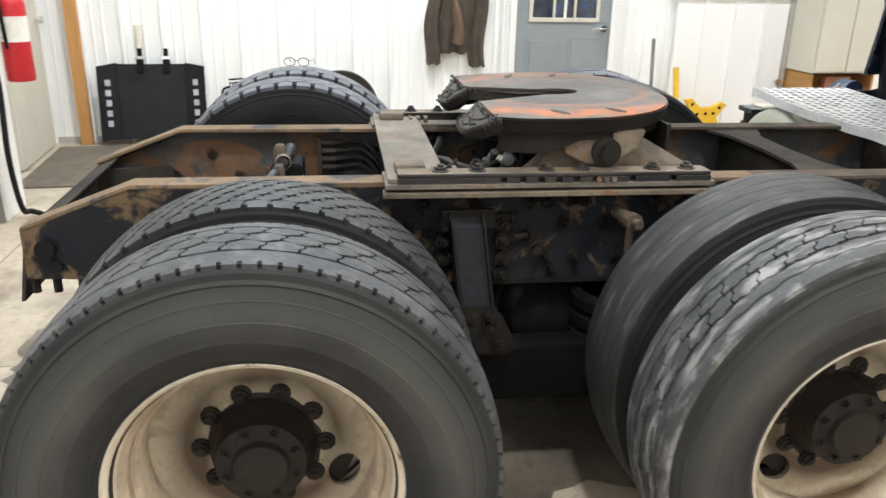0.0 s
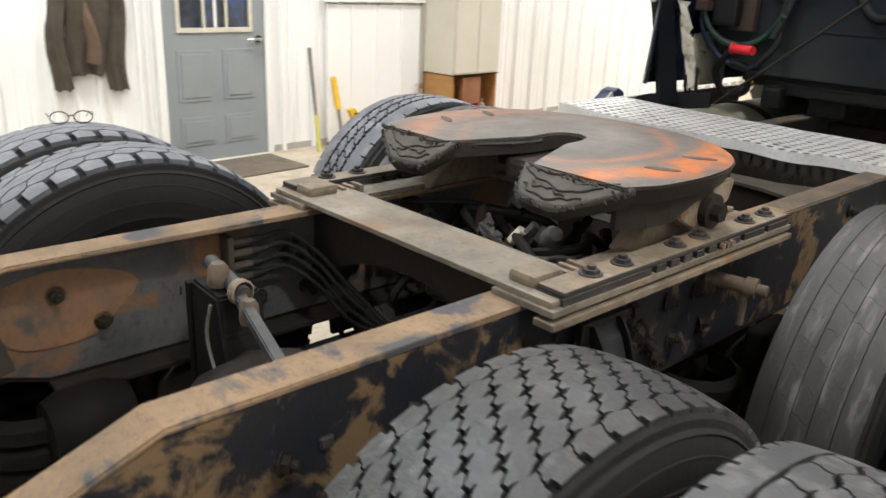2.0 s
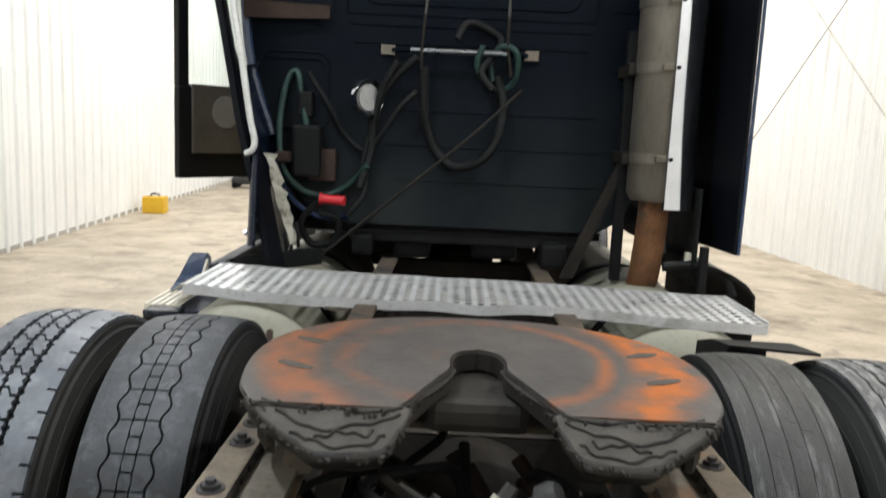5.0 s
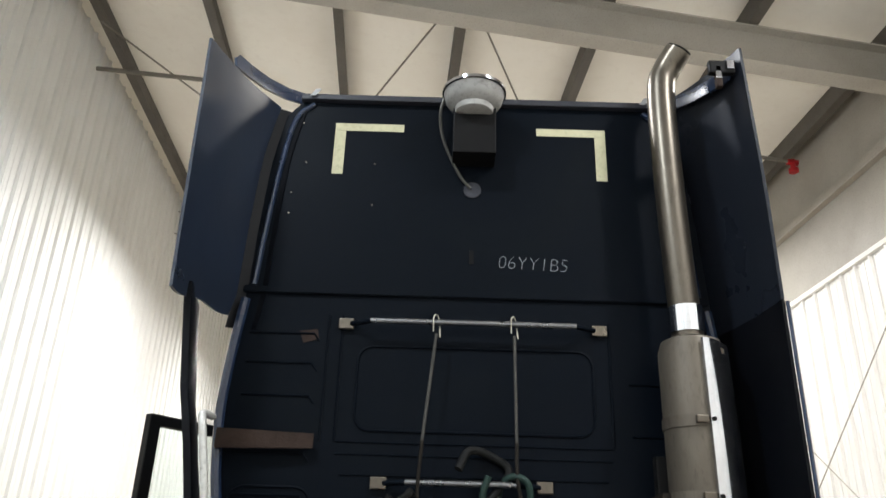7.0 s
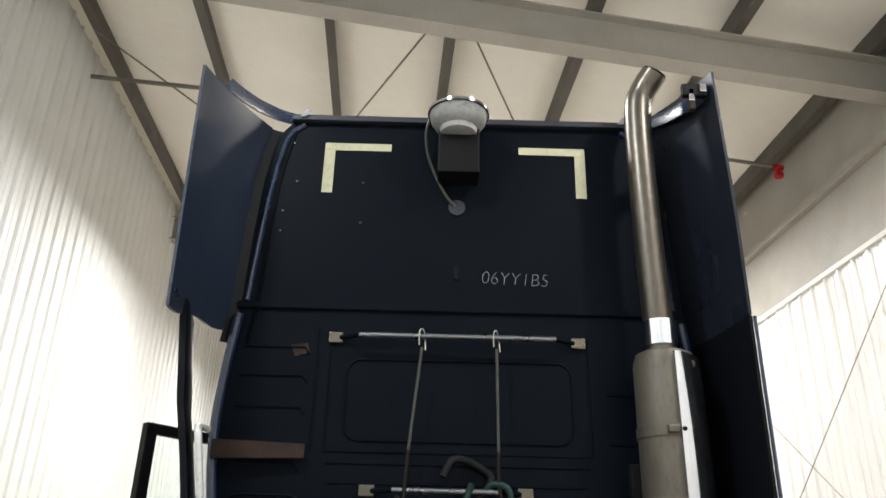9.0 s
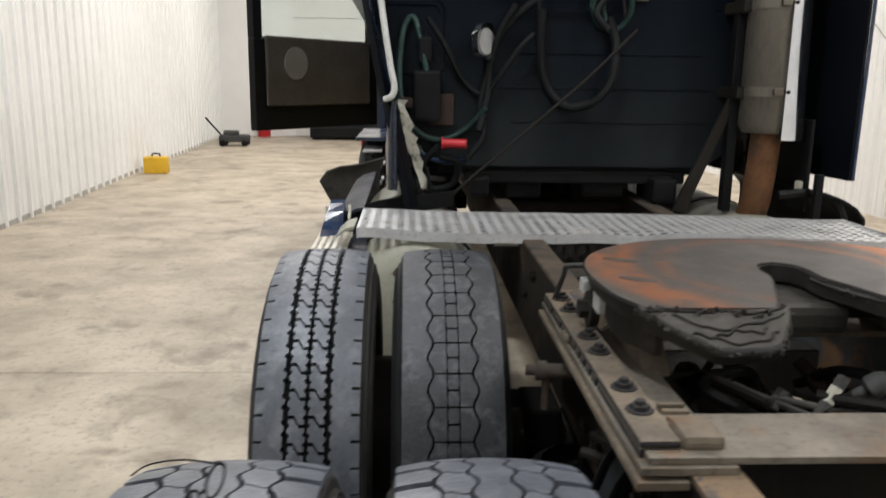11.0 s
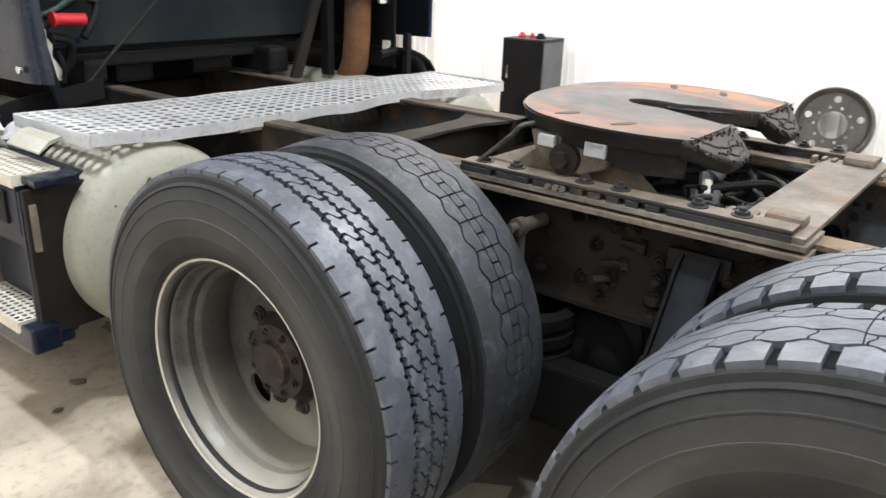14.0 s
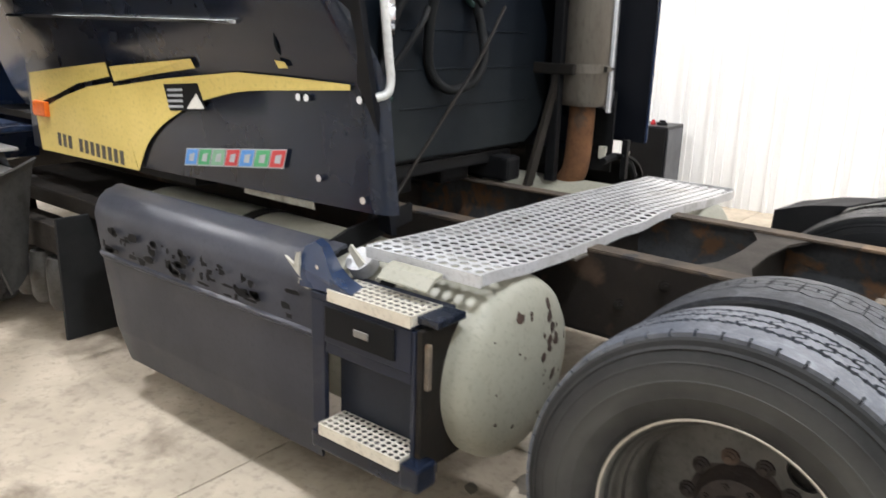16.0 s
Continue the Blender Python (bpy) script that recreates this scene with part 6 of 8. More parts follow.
    TM[key] = bpy.data.meshes.new("tread")
    bm.to_mesh(TM[key])
    bm.free()


def tread_mesh(key, material):
    if (key, material) not in TM:
        me = TM[key].copy()
        me.materials.append(M[material])
        TM[(key, material)] = me
    return TM[(key, material)]


def rim_profile():
    return [(0.299, 0.106), (0.294, 0.110), (0.288, 0.106), (0.285, 0.098), (0.284, 0.086), (0.277, 0.079), (0.274, 0.074), (0.273, 0.056), (0.266, 0.048), (0.262, 0.044), (0.260, 0.024), (0.250, 0.015), (0.246, 0.008), (0.245, -0.070), (0.256, -0.086), (0.274, -0.094), (0.288, -0.104), (0.299, -0.106), (0.284, -0.090), (0.262, -0.078), (0.254, -0.060), (0.256, 0.004), (0.268, 0.020), (0.282, 0.05), (0.290, 0.076)]


def wheel(x, y, s, key, tmat, rmat, hmat, outer, label="", steer=0.0, spin=0.0, hole=(0.12, -0.14), size=1.0):
    """A tyre on its steel wheel; s is the side that it faces."""
    w = new("wheel")
    w.parent = truck
    w.matrix_basis = pose(x, y, R * size - 0.004, 0, 0, (0 if s > 0 else 180) + steer) @ pose(0, 0, 0, spin, 0, 0) @ Matrix.Scale(size, 4)
    if label:
        tagged(w, label)
    t = new("tyre", SHADED if not outer else DUSTY if s < 0 else CARC)
    t.parent = w
    o = new("tread", tread_mesh(key, tmat))
    o.parent = w
    part("rim", lathe(bmesh.new(), rim_profile(), AX, 72, closed=True), M[rmat], w, smooth=True)
    part("rim_lip", lathe(bmesh.new(), [(0.2925, 0.1095), (0.297, 0.1125), (0.302, 0.109), (0.302, 0.100), (0.2925, 0.104)], AX, 72, closed=True), M["rimlip"], w, "scuffed bare rim edge", smooth=True)
    if not outer:
        return w
    a = math.atan2(s * hole[0], -hole[1])
    holes = [ring(0.192 * math.cos(b), 0.192 * math.sin(b), 0.036, 20, 0.045, b) for b in (a, a + math.pi)]
    if rmat == "rimwhite":
        holes = holes[:1]
    bm = plate_mesh(ring(0, 0, 0.250, 64), holes + [ring(0, 0, 0.105, 40)], 0.012, 0.001)
    white = rmat == "rimwhite"
    out = 0.026 if white else 0.0
    bmesh.ops.transform(bm, matrix=AX @ Matrix.Translation((0, 0, -0.080)), verts=bm.verts)
    part("wheel_disc", bm, M[rmat], w)
    part("hub", lathe(bmesh.new(), [(0.118, -0.14), (0.124, -0.090), (0.114, -0.062), (0.104, -0.048), (0.096, -0.025 + out), (0.062, -0.016 + out), (0.056, -0.002 + out), (0.020, 0.004 + out), (0, 0.004 + out)], AX, 36), M[hmat], w, smooth=True)
    bm = bmesh.new()
    rng = random.Random(int(100 * abs(x + 7 * y)))
    n = 30
    lo = [bm.verts.new((-0.0730, q * math.cos(b), q * math.sin(b))) for b, q in ((math.tau * i / n, 0.124 + rng.uniform(-0.006, 0.008)) for i in range(n))]
    hi = [bm.verts.new((-0.0700, 0.115 * math.cos(math.tau * i / n), 0.115 * math.sin(math.tau * i / n))) for i in range(n)]
    for i in range(n):
        bm.faces.new((lo[i], lo[(i + 1) % n], hi[(i + 1) % n], hi[i]))
    part("grease_ring", bm, M[hmat], w, "uneven ring of grease round the hub", smooth=True)
    first_nut = None
    for k in range(10):
        a = math.tau * k / 10
        mm = pose(-0.073, 0.134 * math.cos(a), 0.134 * math.sin(a), 0, 90, 0)
        if first_nut is None:
            bm = bmesh.new()
            lathe(bm, [(0.0235, 0), (0.0225, 0.006), (0.0175, 0.008), (0.0165, 0.013), (0.011, 0.016), (0.009, 0.021), (0, 0.022)], None, 10)
            first_nut = part("wheel_nut", bm, M[hmat], w)
            first_nut.matrix_basis = mm
        else:
            share(first_nut, mm)
    first_b = None
    for k in range(8):
        a = math.tau * (k + 0.5) / 8
        mm = pose(-0.026 + out, 0.078 * math.cos(a), 0.078 * math.sin(a), 0, 90, 0)
        if first_b is None:
            first_b = part("axle_bolt", hexbolt(0.011, 0.010), M[hmat], w)
            first_b.matrix_basis = mm
        else:
            share(first_b, mm)
    part("brake_drum", cyl(bmesh.new(), (-0.30, 0, 0), (-0.092, 0, 0), 0.205, 40), M["hub"], w, smooth=True)
    return w


XO, XI = 1.050, 0.722
wheel(XO, AXR, 1, "honey", "tread", "rimwhite", "hub", True, "rear outer wheel with dirty white steel rim", hole=(0.175, -0.08), size=0.965)
wheel(XI, AXR, 1, "lugs", "treadlug", "rimwhite", "hub", False, "rear inner wheel with small tread lugs", size=0.965)
wheel(XO, AXF, 1, "blocks", "treadscuff", "rimwhite", "hub", True, "front-axle outer wheel with scuffed tread", hole=(-0.12, -0.145), size=0.965)
wheel(XI, AXF, 1, "smooth", "treadworn", "rimwhite", "hub", False, "front-axle inner wheel, worn nearly smooth", size=0.965)
wheel(-XO, AXF, -1, "drive", "treadpale", "rimgrey", "hubrust", True, "front-axle outer wheel with drive tread painted pale for sheen", hole=(0.11, -0.125))
wheel(-XI, AXF, -1, "wave", "treadmid", "rimgrey", "hub", False, "front-axle inner wheel with wavy ribs")
wheel(-XO, AXR, -1, "hexes", "treadpale", "rimgrey", "hubrust", True, "rear outer wheel with large hexagon tread blocks")
wheel(-XI, AXR, -1, "hexes", "treadpale", "rimgrey", "hub", False, "rear inner wheel with large hexagon tread blocks", spin=5)
wheel(-1.06, 4.75, -1, "ribs", "tread", "rimgrey", "hub", True, "steer wheel, dark and dusty", steer=-3)
wheel(1.02, 4.75, 1, "ribs", "tread", "rimgrey", "hub", True, "steer wheel, dark and dusty", steer=-3)

# ---- deck plate behind the cab ----
DX0, DX1, DY0, DY1, DZ = -1.015, 1.085, 1.195, 1.650, 0.938


def warp(x, y):
    gx = x + DX0
    sag = -0.034 * (x / (DX1 - DX0))
    front = y / (DY1 - DY0)
    return sag + 0.010 * math.sin(gx * 4.2 + 0.6) * (1 - 0.6 * front) - 0.012 * math.exp(-((gx - 0.05) / 0.12) ** 2) * (1 - front) + 0.004 * noise.noise(Vector((x * 6, y * 6, 0)))


sheet_bm = perforated(bmesh.new(), 46, 10, (DX1 - DX0) / 46, (DY1 - DY0) / 10, 0, 0.0165, 0.0025, warp, 0.0160)
bmesh.ops.remove_doubles(sheet_bm, verts=sheet_bm.verts, dist=0.0002)
deck = part("deck_plate", sheet_bm, M["alu"], truck, "perforated aluminium deck plate, bent")
deck.matrix_basis = pose(DX0, DY0, DZ)
for y0, y1 in ((DY0 - 0.004, DY0), (DY1, DY1 + 0.004)):
    bm = bmesh.new()
    n = 60
    up, dn = [], []
    for i in range(n + 1):
        x = DX0 + (DX1 - DX0) * i / n
        z = DZ + warp(x - DX0, max(0.0, y0 - DY0))
        up.append((x, y0, z + 0.002))
        dn.append((x, y0, z - 0.035))
    for i in range(n):
        prism(bm, [up[i], up[i + 1], dn[i + 1], dn[i]], (0, 0.004, 0))
    part("deck_edge", bm, M["alu"], truck)
for x, dz in ((DX0, 0.0), (DX1, -0.034)):
    part("deck_edge", newbox(x - 0.003, x + 0.003, DY0, DY1, DZ + dz - 0.035, DZ + dz + 0.003), M["alu"], truck)
for x in (-0.46, 0.37):
    part("deck_support", newbox(x - 0.045, x + 0.045, 1.175, 1.62, 0.880, 0.888), M["plate"], truck)
part("deck_tab", prism(bmesh.new(), [(-1.034, 1.32, 0.925), (-1.07, 1.32, 0.915), (-1.105, 1.32, 0.885), (-1.105, 1.32, 0.879), (-1.07, 1.32, 0.905), (-1.034, 1.32, 0.912)], (0, 0.20, 0), 0.001), M["tank"], truck, "bent cream plate end of the deck")

# ---- tanks, steps and side fairing ----
TX, TY, TZ = 0.800, 1.128, 0.582
for s in (-1, 1):
    tk = part("fuel_tank", lathe(bmesh.new(), [(0, 0.0), (0.12, 0.006), (0.20, 0.020), (0.262, 0.042), (0.291, 0.068), (0.303, 0.10), (0.303, 2.0), (0.28, 2.04), (0, 2.06)], pose(s * TX, TY, TZ) @ AY, 56), M["tank"], truck, "cream painted round fuel tank with rust spots", smooth=True)
    for y in (1.55, 2.4):
        part("tank_strap", lathe(bmesh.new(), [(0.304, y), (0.311, y), (0.311, y + 0.06), (0.304, y + 0.06)], pose(s * TX, 0, TZ) @ AY, 48, closed=True), M["black"], tk, smooth=True)
    if s < 0:
        random.seed(5)
        for k in range(34):
            near = k < 20
            dx, dz = (random.gauss(0.12, 0.05), random.gauss(0.12, 0.07)) if near else (random.uniform(-0.2, 0.22), random.uniform(-0.22, 0.22))
            d = math.hypot(dx, dz)
            if d > 0.25:
                continue
            rr = random.uniform(0.006, 0.020) if near else random.uniform(0.003, 0.007)
            yy = TY + 0.006 * d / 0.12 if d < 0.12 else TY + 0.006 + 0.175 * (d - 0.12) if d < 0.2 else TY + 0.020 + 0.40 * (d - 0.2)
            m = math.atan((0.05 if d < 0.12 else 0.175 if d < 0.2 else 0.40))
            nrm = Vector((dx / d * math.sin(m), -math.cos(m), dz / d * math.sin(m)))
            q = random.randint(6, 9)
            e1 = nrm.cross(Vector((0, 0, 1))).normalized()
            e2 = nrm.cross(e1)
            c = Vector((-TX + dx, yy, TZ + dz)) + nrm * 0.0008
            pts = []
            for i in range(q):
                t = math.tau * i / q
                v = random.uniform(0.55, 1.25) * rr
                pts.append(c + e1 * math.cos(t) * v + e2 * math.sin(t) * v * 1.2)
            part("rust_spot", prism(bmesh.new(), pts, nrm * 0.0012), M["rustspot"], tk)
        cap = part("tank_cap", cyl(bmesh.new(), (-0.97, 1.70, 0.845), (-1.0, 1.70, 0.885), 0.05, 18), M["alu"], tk, smooth=True)
# step box on the left
sb = new("step_box")
sb.parent = truck
tagged(sb, "dark plastic step box with two aluminium treads")
SX = -1.195
for name, b in (("front_panel", (SX, SX + 0.02, 1.30, 1.66, 0.661, 0.794, 0.004)), ("front_post", (SX + 0.001, SX + 0.02, 1.6605, 1.72, 0.36, 0.794, 0.003)),
                ("back_plate", (SX + 0.10, SX + 0.12, 1.301, 1.66, 0.36, 0.66)), ("rear_post", (SX + 0.002, SX + 0.12, 1.285, 1.2995, 0.33, 0.793, 0.003)),
                ("top_panel", (SX, SX + 0.22, 1.30, 1.72, 0.795, 0.818, 0.004)), ("cross_bar", (SX + 0.004, SX + 0.015, 1.301, 1.659, 0.625, 0.6605, 0.003))):
    part(name, newbox(*b), M["stepblue"], sb)
part("recess", newbox(SX + 0.070, SX + 0.078, 1.301, 1.659, 0.362, 0.625), M["navydark"], sb)
part("pocket_frame", newbox(SX - 0.008, SX - 0.0005, 1.36, 1.65, 0.685, 0.785, 0.004), M["black"], sb)
part("badge", newbox(SX - 0.014, SX - 0.0085, 1.46, 1.52, 0.722, 0.745, 0.004), M["pvc"], sb, "small pale marker lens")
part("rear_cheek", newbox(SX + 0.004, -0.98, 1.262, 1.283, 0.35, 0.80, 0.004), M["oily"], sb, "dark rusty end plate of the step box")
part("rust_patch", newbox(SX + 0.012, SX + 0.03, 1.245, 1.261, 0.62, 0.76, 0.003), M["rack"], sb, "scraped bare patch")
for z, y0, y1, x0, d in ((0.838, 1.30, 1.640, SX - 0.002, 0.135), (0.402, 1.303, 1.637, SX - 0.046, 0.115)):
    bm = perforated(bmesh.new(), 5, 13, d / 5, (y1 - y0) / 13, 0, 0.0092, 0.0025)
    st_ = part("step_tread", bm, M["stepalu"], sb, "perforated aluminium step tread")
    st_.matrix_basis = pose(x0, y0, z + 0.001)
    bm = bmesh.new()
    box(bm, x0 - 0.004, x0, y0, y1, z - 0.035, z + 0.002)
    box(bm, x0, x0 + d, y0 - 0.004, y0, z - 0.03, z + 0.002)
    box(bm, x0, x0 + d, y1, y1 + 0.004, z - 0.03, z + 0.002)
    part("step_edge", bm, M["stepalu"], sb)
bm = bmesh.new()
box(bm, SX - 0.045, SX + 0.10, 1.265, 1.68, 0.309, 0.369, 0.012)
part("lower_housing", bm, M["navyside"], sb)
part("end_block", newbox(SX - 0.048, SX + 0.04, 1.225, 1.298, 0.318, 0.398, 0.010), M["navyside"], sb)
part("upper_arm", newbox(SX + 0.02, SX + 0.15, 1.22, 1.30, 0.812, 0.835, 0.004), M["navyside"], sb)
# blue end bracket of the side fairing
bm = bmesh.new()
face = [(1.775, 0.820), (1.790, 0.880), (1.775, 0.945), (1.735, 0.966), (1.700, 0.955), (1.672, 0.922), (1.640, 0.884), (1.600, 0.858), (1.545, 0.842), (1.545, 0.832)]
out = [bm.verts.new((-1.192 + 0.30 * max(0.0, z - 0.86), y, z)) for y, z in face]
back_ = [bm.verts.new((-1.105, y + 0.03, z - 0.004)) for y, z in face]
bm.faces.new(out), bm.faces.new(back_[::-1])
for k in range(len(face)):
    bm.faces.new((out[k], out[k - 1], back_[k - 1], back_[k]))
bmesh.ops.recalc_face_normals(bm, faces=bm.faces)
fb = part("fairing_bracket", bm, M["navy"], truck, "dark blue broken fairing bracket")
for pts in ([(-1.192, 1.79, 0.86), (-1.192, 1.845, 0.905), (-1.192, 1.80, 0.885), (-1.192, 1.79, 0.925), (-1.192, 1.778, 0.93), (-1.192, 1.775, 0.85)], [(-1.190, 1.735, 0.815), (-1.190, 1.785, 0.825), (-1.190, 1.78, 0.845), (-1.190, 1.73, 0.834)], [(-1.08, 1.60, 0.905), (-1.08, 1.66, 0.955), (-1.08, 1.67, 0.935), (-1.08, 1.625, 0.885)]):
    part("broken_edge", prism(bmesh.new(), pts, (0.010, 0, 0)), M["fibre"], fb, "raw white broken edge")
part("rivet", cyl(bmesh.new(), (-1.180, 1.70, 0.895), (-1.186, 1.70, 0.895), 0.007, 10), M["chrome"], fb)
# side fairing skirt: rounded upper edge, flat lower panel
bm = bmesh.new()
prof = [(-1.02, 0.930), (-1.055, 0.927), (-1.068, 0.919), (-1.100, 0.914), (-1.114, 0.902), (-1.138, 0.884), (-1.160, 0.850), (-1.170, 0.82), (-1.171, 0.673), (-1.181, 0.665), (-1.181, 0.655), (-1.170, 0.645), (-1.168, 0.345), (-1.164, 0.330), (-1.138, 0.20)]
ysk = [1.735, 1.74, 1.755, 2.1, 2.6, 3.0, 3.10, 3.13]
g = [[bm.verts.new((x + 0.01 * (y > 3.11), y - (0.16 * (0.905 - z) / 0.7 if y > 2.9 else 0), z)) for x, z in prof] for y in ysk]
for a, b in zip(g, g[1:]):
    for k in range(len(prof) - 1):
        bm.faces.new((a[k], a[k + 1], b[k + 1], b[k]))
solid(bm, 0.012)
sk = part("side_fairing", bm, M["skirt"], truck, "dusty dark grey side fairing panel with chipped band", smooth=True)
random.seed(21)
for k in range(64):
    y = random.uniform(1.80, 3.02)
    z = random.choice((0.785, 0.770, 0.740, 0.725, 0.700)) + random.gauss(0, 0.006)
    w, h = random.choice((0.008, 0.014, 0.022, 0.036)) * random.uniform(0.7, 1.2), random.uniform(0.005, 0.017)
    pts = [(-1.1865, y + w * a * random.uniform(0.6, 1.2), z + h * b * random.uniform(0.5, 1.3)) for a, b in ((-1, -0.6), (-0.5, -1), (0.6, -1), (1, -0.5), (1, 0.7), (0.4, 1), (-0.7, 1), (-1, 0.5))]
    part("paint_chip", prism(bmesh.new(), pts, (-0.0012, 0, 0)), M["black"], sk)
# right side: quarter fender, fairing and black side plate
bm = bmesh.new()
edge = [(0.900, 0.905), (0.76, 0.948), (0.615, 0.968)]
row0 = [bm.verts.new((0.74, y, z)) for y, z in edge]
row1 = [bm.verts.new((0.94, y - 0.06 - 0.03 * k, z + 0.020)) for k, (y, z) in enumerate(edge)]
for i in range(2):
    bm.faces.new((row0[i], row0[i + 1], row1[i + 1], row1[i]))
low0 = [bm.verts.new((0.74, y, z)) for y, z in ((0.905, 0.795), (0.82, 0.805), (0.735, 0.835))]
for i in range(2):
    bm.faces.new((row0[i], row0[i + 1], low0[i + 1], low0[i]))
low1 = [bm.verts.new((0.94, y, z)) for y, z in ((0.85, 0.80), (0.74, 0.82))]
bm.faces.new((row0[0], low0[0], low1[0], row1[0]))
solid(bm, 0.008)
part("quarter_fender", bm, M["blackplastic"], truck, "black plastic quarter fender, broken off")
bm = bmesh.new()
prof = [(0.98, 1.005), (1.06, 0.995), (1.137, 0.967), (1.20, 0.930), (1.24, 0.885), (1.245, 0.82), (1.235, 0.2)]
g = [[bm.verts.new((x, y, z)) for x, z in prof] for y in (1.75, 2.2, 3.1)]
for a, b in zip(g, g[1:]):
    for k in range(len(prof) - 1):
        bm.faces.new((a[k], a[k + 1], b[k + 1], b[k]))
solid(bm, -0.012)
part("side_fairing", bm, M["black"], truck, "black side fairing", smooth=True)
part("tank_hanger", tube(bmesh.new(), [(0.86, 1.80, 0.99), (1.0, 1.80, 1.0), (1.12, 1.78, 0.96), (1.16, 1.76, 0.88)], 0.02, 8), M["black"], truck, smooth=True)

# ---- cab ----
before_cab = set(bpy.data.objects)
YB = 1.85
half = [(0.60, 1.10), (0.70, 1.16), (0.76, 1.27), (0.80, 1.38), (0.88, 1.55), (0.935, 1.72), (0.975, 1.92), (0.985, 2.10), (0.975, 2.40), (0.965, 2.58), (0.945, 2.90), (0.915, 3.20), (0.875, 3.43), (0.80, 3.522)]
outl = half + [(-x, z) for x, z in half[::-1]]
shell = bmesh.new()
r0 = [shell.verts.new((x * 0.985, YB, z)) for x, z in outl]
r1 = [shell.verts.new((x, YB + 0.03, z)) for x, z in outl]
r2 = [shell.verts.new((x, 4.12, z)) for x, z in outl]
for a, b in ((r0, r1), (r1, r2)):
    for i in range(len(outl)):
        j = (i + 1) % len(outl)
        shell.faces.new((a[i], a[j], b[j], b[i]))
bmesh.ops.recalc_face_normals(shell, faces=shell.faces)
cab = part("sleeper_cab", shell, M["navy"], truck, "dark navy sleeper cab", smooth=True)
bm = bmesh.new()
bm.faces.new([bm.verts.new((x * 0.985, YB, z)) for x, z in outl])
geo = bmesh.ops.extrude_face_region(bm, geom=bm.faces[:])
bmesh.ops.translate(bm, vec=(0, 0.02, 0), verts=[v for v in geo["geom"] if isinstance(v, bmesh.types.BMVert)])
back = part("back_panel", bm, M["navyshadedirt"], truck, "dusty navy back wall of the sleeper, shade painted in")
part("front_bulkhead", prism(bmesh.new(), [(x * 0.97, 4.0, z) for x, z in outl], (0, 0.02, 0)), M["black"], cab)
part("cab_floor", newbox(-0.62, 0.62, 1.9, 5.2, 1.06, 1.095), M["black"], cab)
# lap seam at the roof cap and pressed ribs
tube_y = YB - 0.002


def press(x0, x1, z0, z1, name="pressing", mm="navyshadedirt", r=0.006):
    c = min(0.06, (x1 - x0) / 3, (z1 - z0) / 3)
    p = []
    for cx, cz, a0 in ((x1 - c, z0 + c, -90), (x1 - c, z1 - c, 0), (x0 + c, z1 - c, 90), (x0 + c, z0 + c, 180)):
        p += [(cx + c * math.cos(radians(a0 + 15 * k)), cz + c * math.sin(radians(a0 + 15 * k))) for k in range(7)]
    p.append(p[0])
    bm = bmesh.new()
    tube(bm, [(x, tube_y, z) for x, z in p], r, 6, 4, smooth=False)
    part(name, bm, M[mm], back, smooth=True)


def rib(x0, z0, x1, z1, r=0.006):
    bm, r = bmesh.new(), r * 0.65
    tube(bm, [(x0, tube_y, z0), (x1, tube_y, z1)], r, 6, smooth=False)
    part("rib", bm, M["navyshadedirt"], back, smooth=True)


bm = bmesh.new()
prism(bm, [(-0.945, YB, 2.585), (0.945, YB, 2.585), (0.945, YB, 2.615), (-0.945, YB, 2.615)], (0, -0.016, 0), 0.004)
part("seam_lap", bm, M["navyshadedirt"], back)
press(-0.460, 0.460, 2.045, 2.375, r=0.0055)
for x in (-0.53, -0.585, 0.53):
    rib(x, 2.0, x, 2.50, 0.008)
for z, a, b in ((2.00, -0.52, 0.52), (1.955, -0.52, 0.52), (1.60, -0.30, 0.55), (1.45, -0.35, 0.6), (1.30, -0.3, 0.6), (1.88, -0.50, 0.50)):
    rib(a, z, b, z, 0.005)
for z in (2.42, 2.30, 2.17, 1.95, 1.80):
    rib(-0.90, z, -0.64, z, 0.007)
    rib(-0.64, z, -0.62, z - 0.03, 0.006)
for z in (2.25, 2.05, 1.80):
    rib(0.60, z, 0.90, z, 0.006)
press(-0.90, -0.60, 1.50, 1.83, r=0.005)
# roof cap inner groove lines
for s in (-1, 1):
    p = [(s * 0.905, YB - 0.004, 2.62), (s * 0.885, YB - 0.004, 2.9), (s * 0.855, YB - 0.004, 3.2), (s * 0.815, YB - 0.004, 3.42), (s * 0.74, YB - 0.004, 3.50)]
    part("groove_rib", tube(bmesh.new(), p, 0.012, 8, 6), M["navy"], back, smooth=True)
    p = [(s * 0.925, YB - 0.03, 2.55), (s * 0.955, YB - 0.02, 2.30), (s * 0.965, YB - 0.02, 2.05), (s * 0.93, YB - 0.02, 1.75), (s * 0.84, YB - 0.02, 1.47)]
    part("corner_bead", tube(bmesh.new(), p, 0.020, 8, 6), M["navy"], back, smooth=True)
part("roof_lip", newbox(-0.80, 0.80, YB - 0.030, YB + 0.03, 3.512, 3.542, 0.006), M["skirt"], back, "grey dusty roof edge strip")
for x in (-0.74, 0.74):
    part("lip_clip", prism(bmesh.new(), [(x - 0.02, YB - 0.037, 3.525), (x + 0.005, YB - 0.037, 3.525), (x + 0.03, YB - 0.037, 3.56), (x + 0.005, YB - 0.037, 3.56)], (0, -0.003, 0)), M["bar"], back)
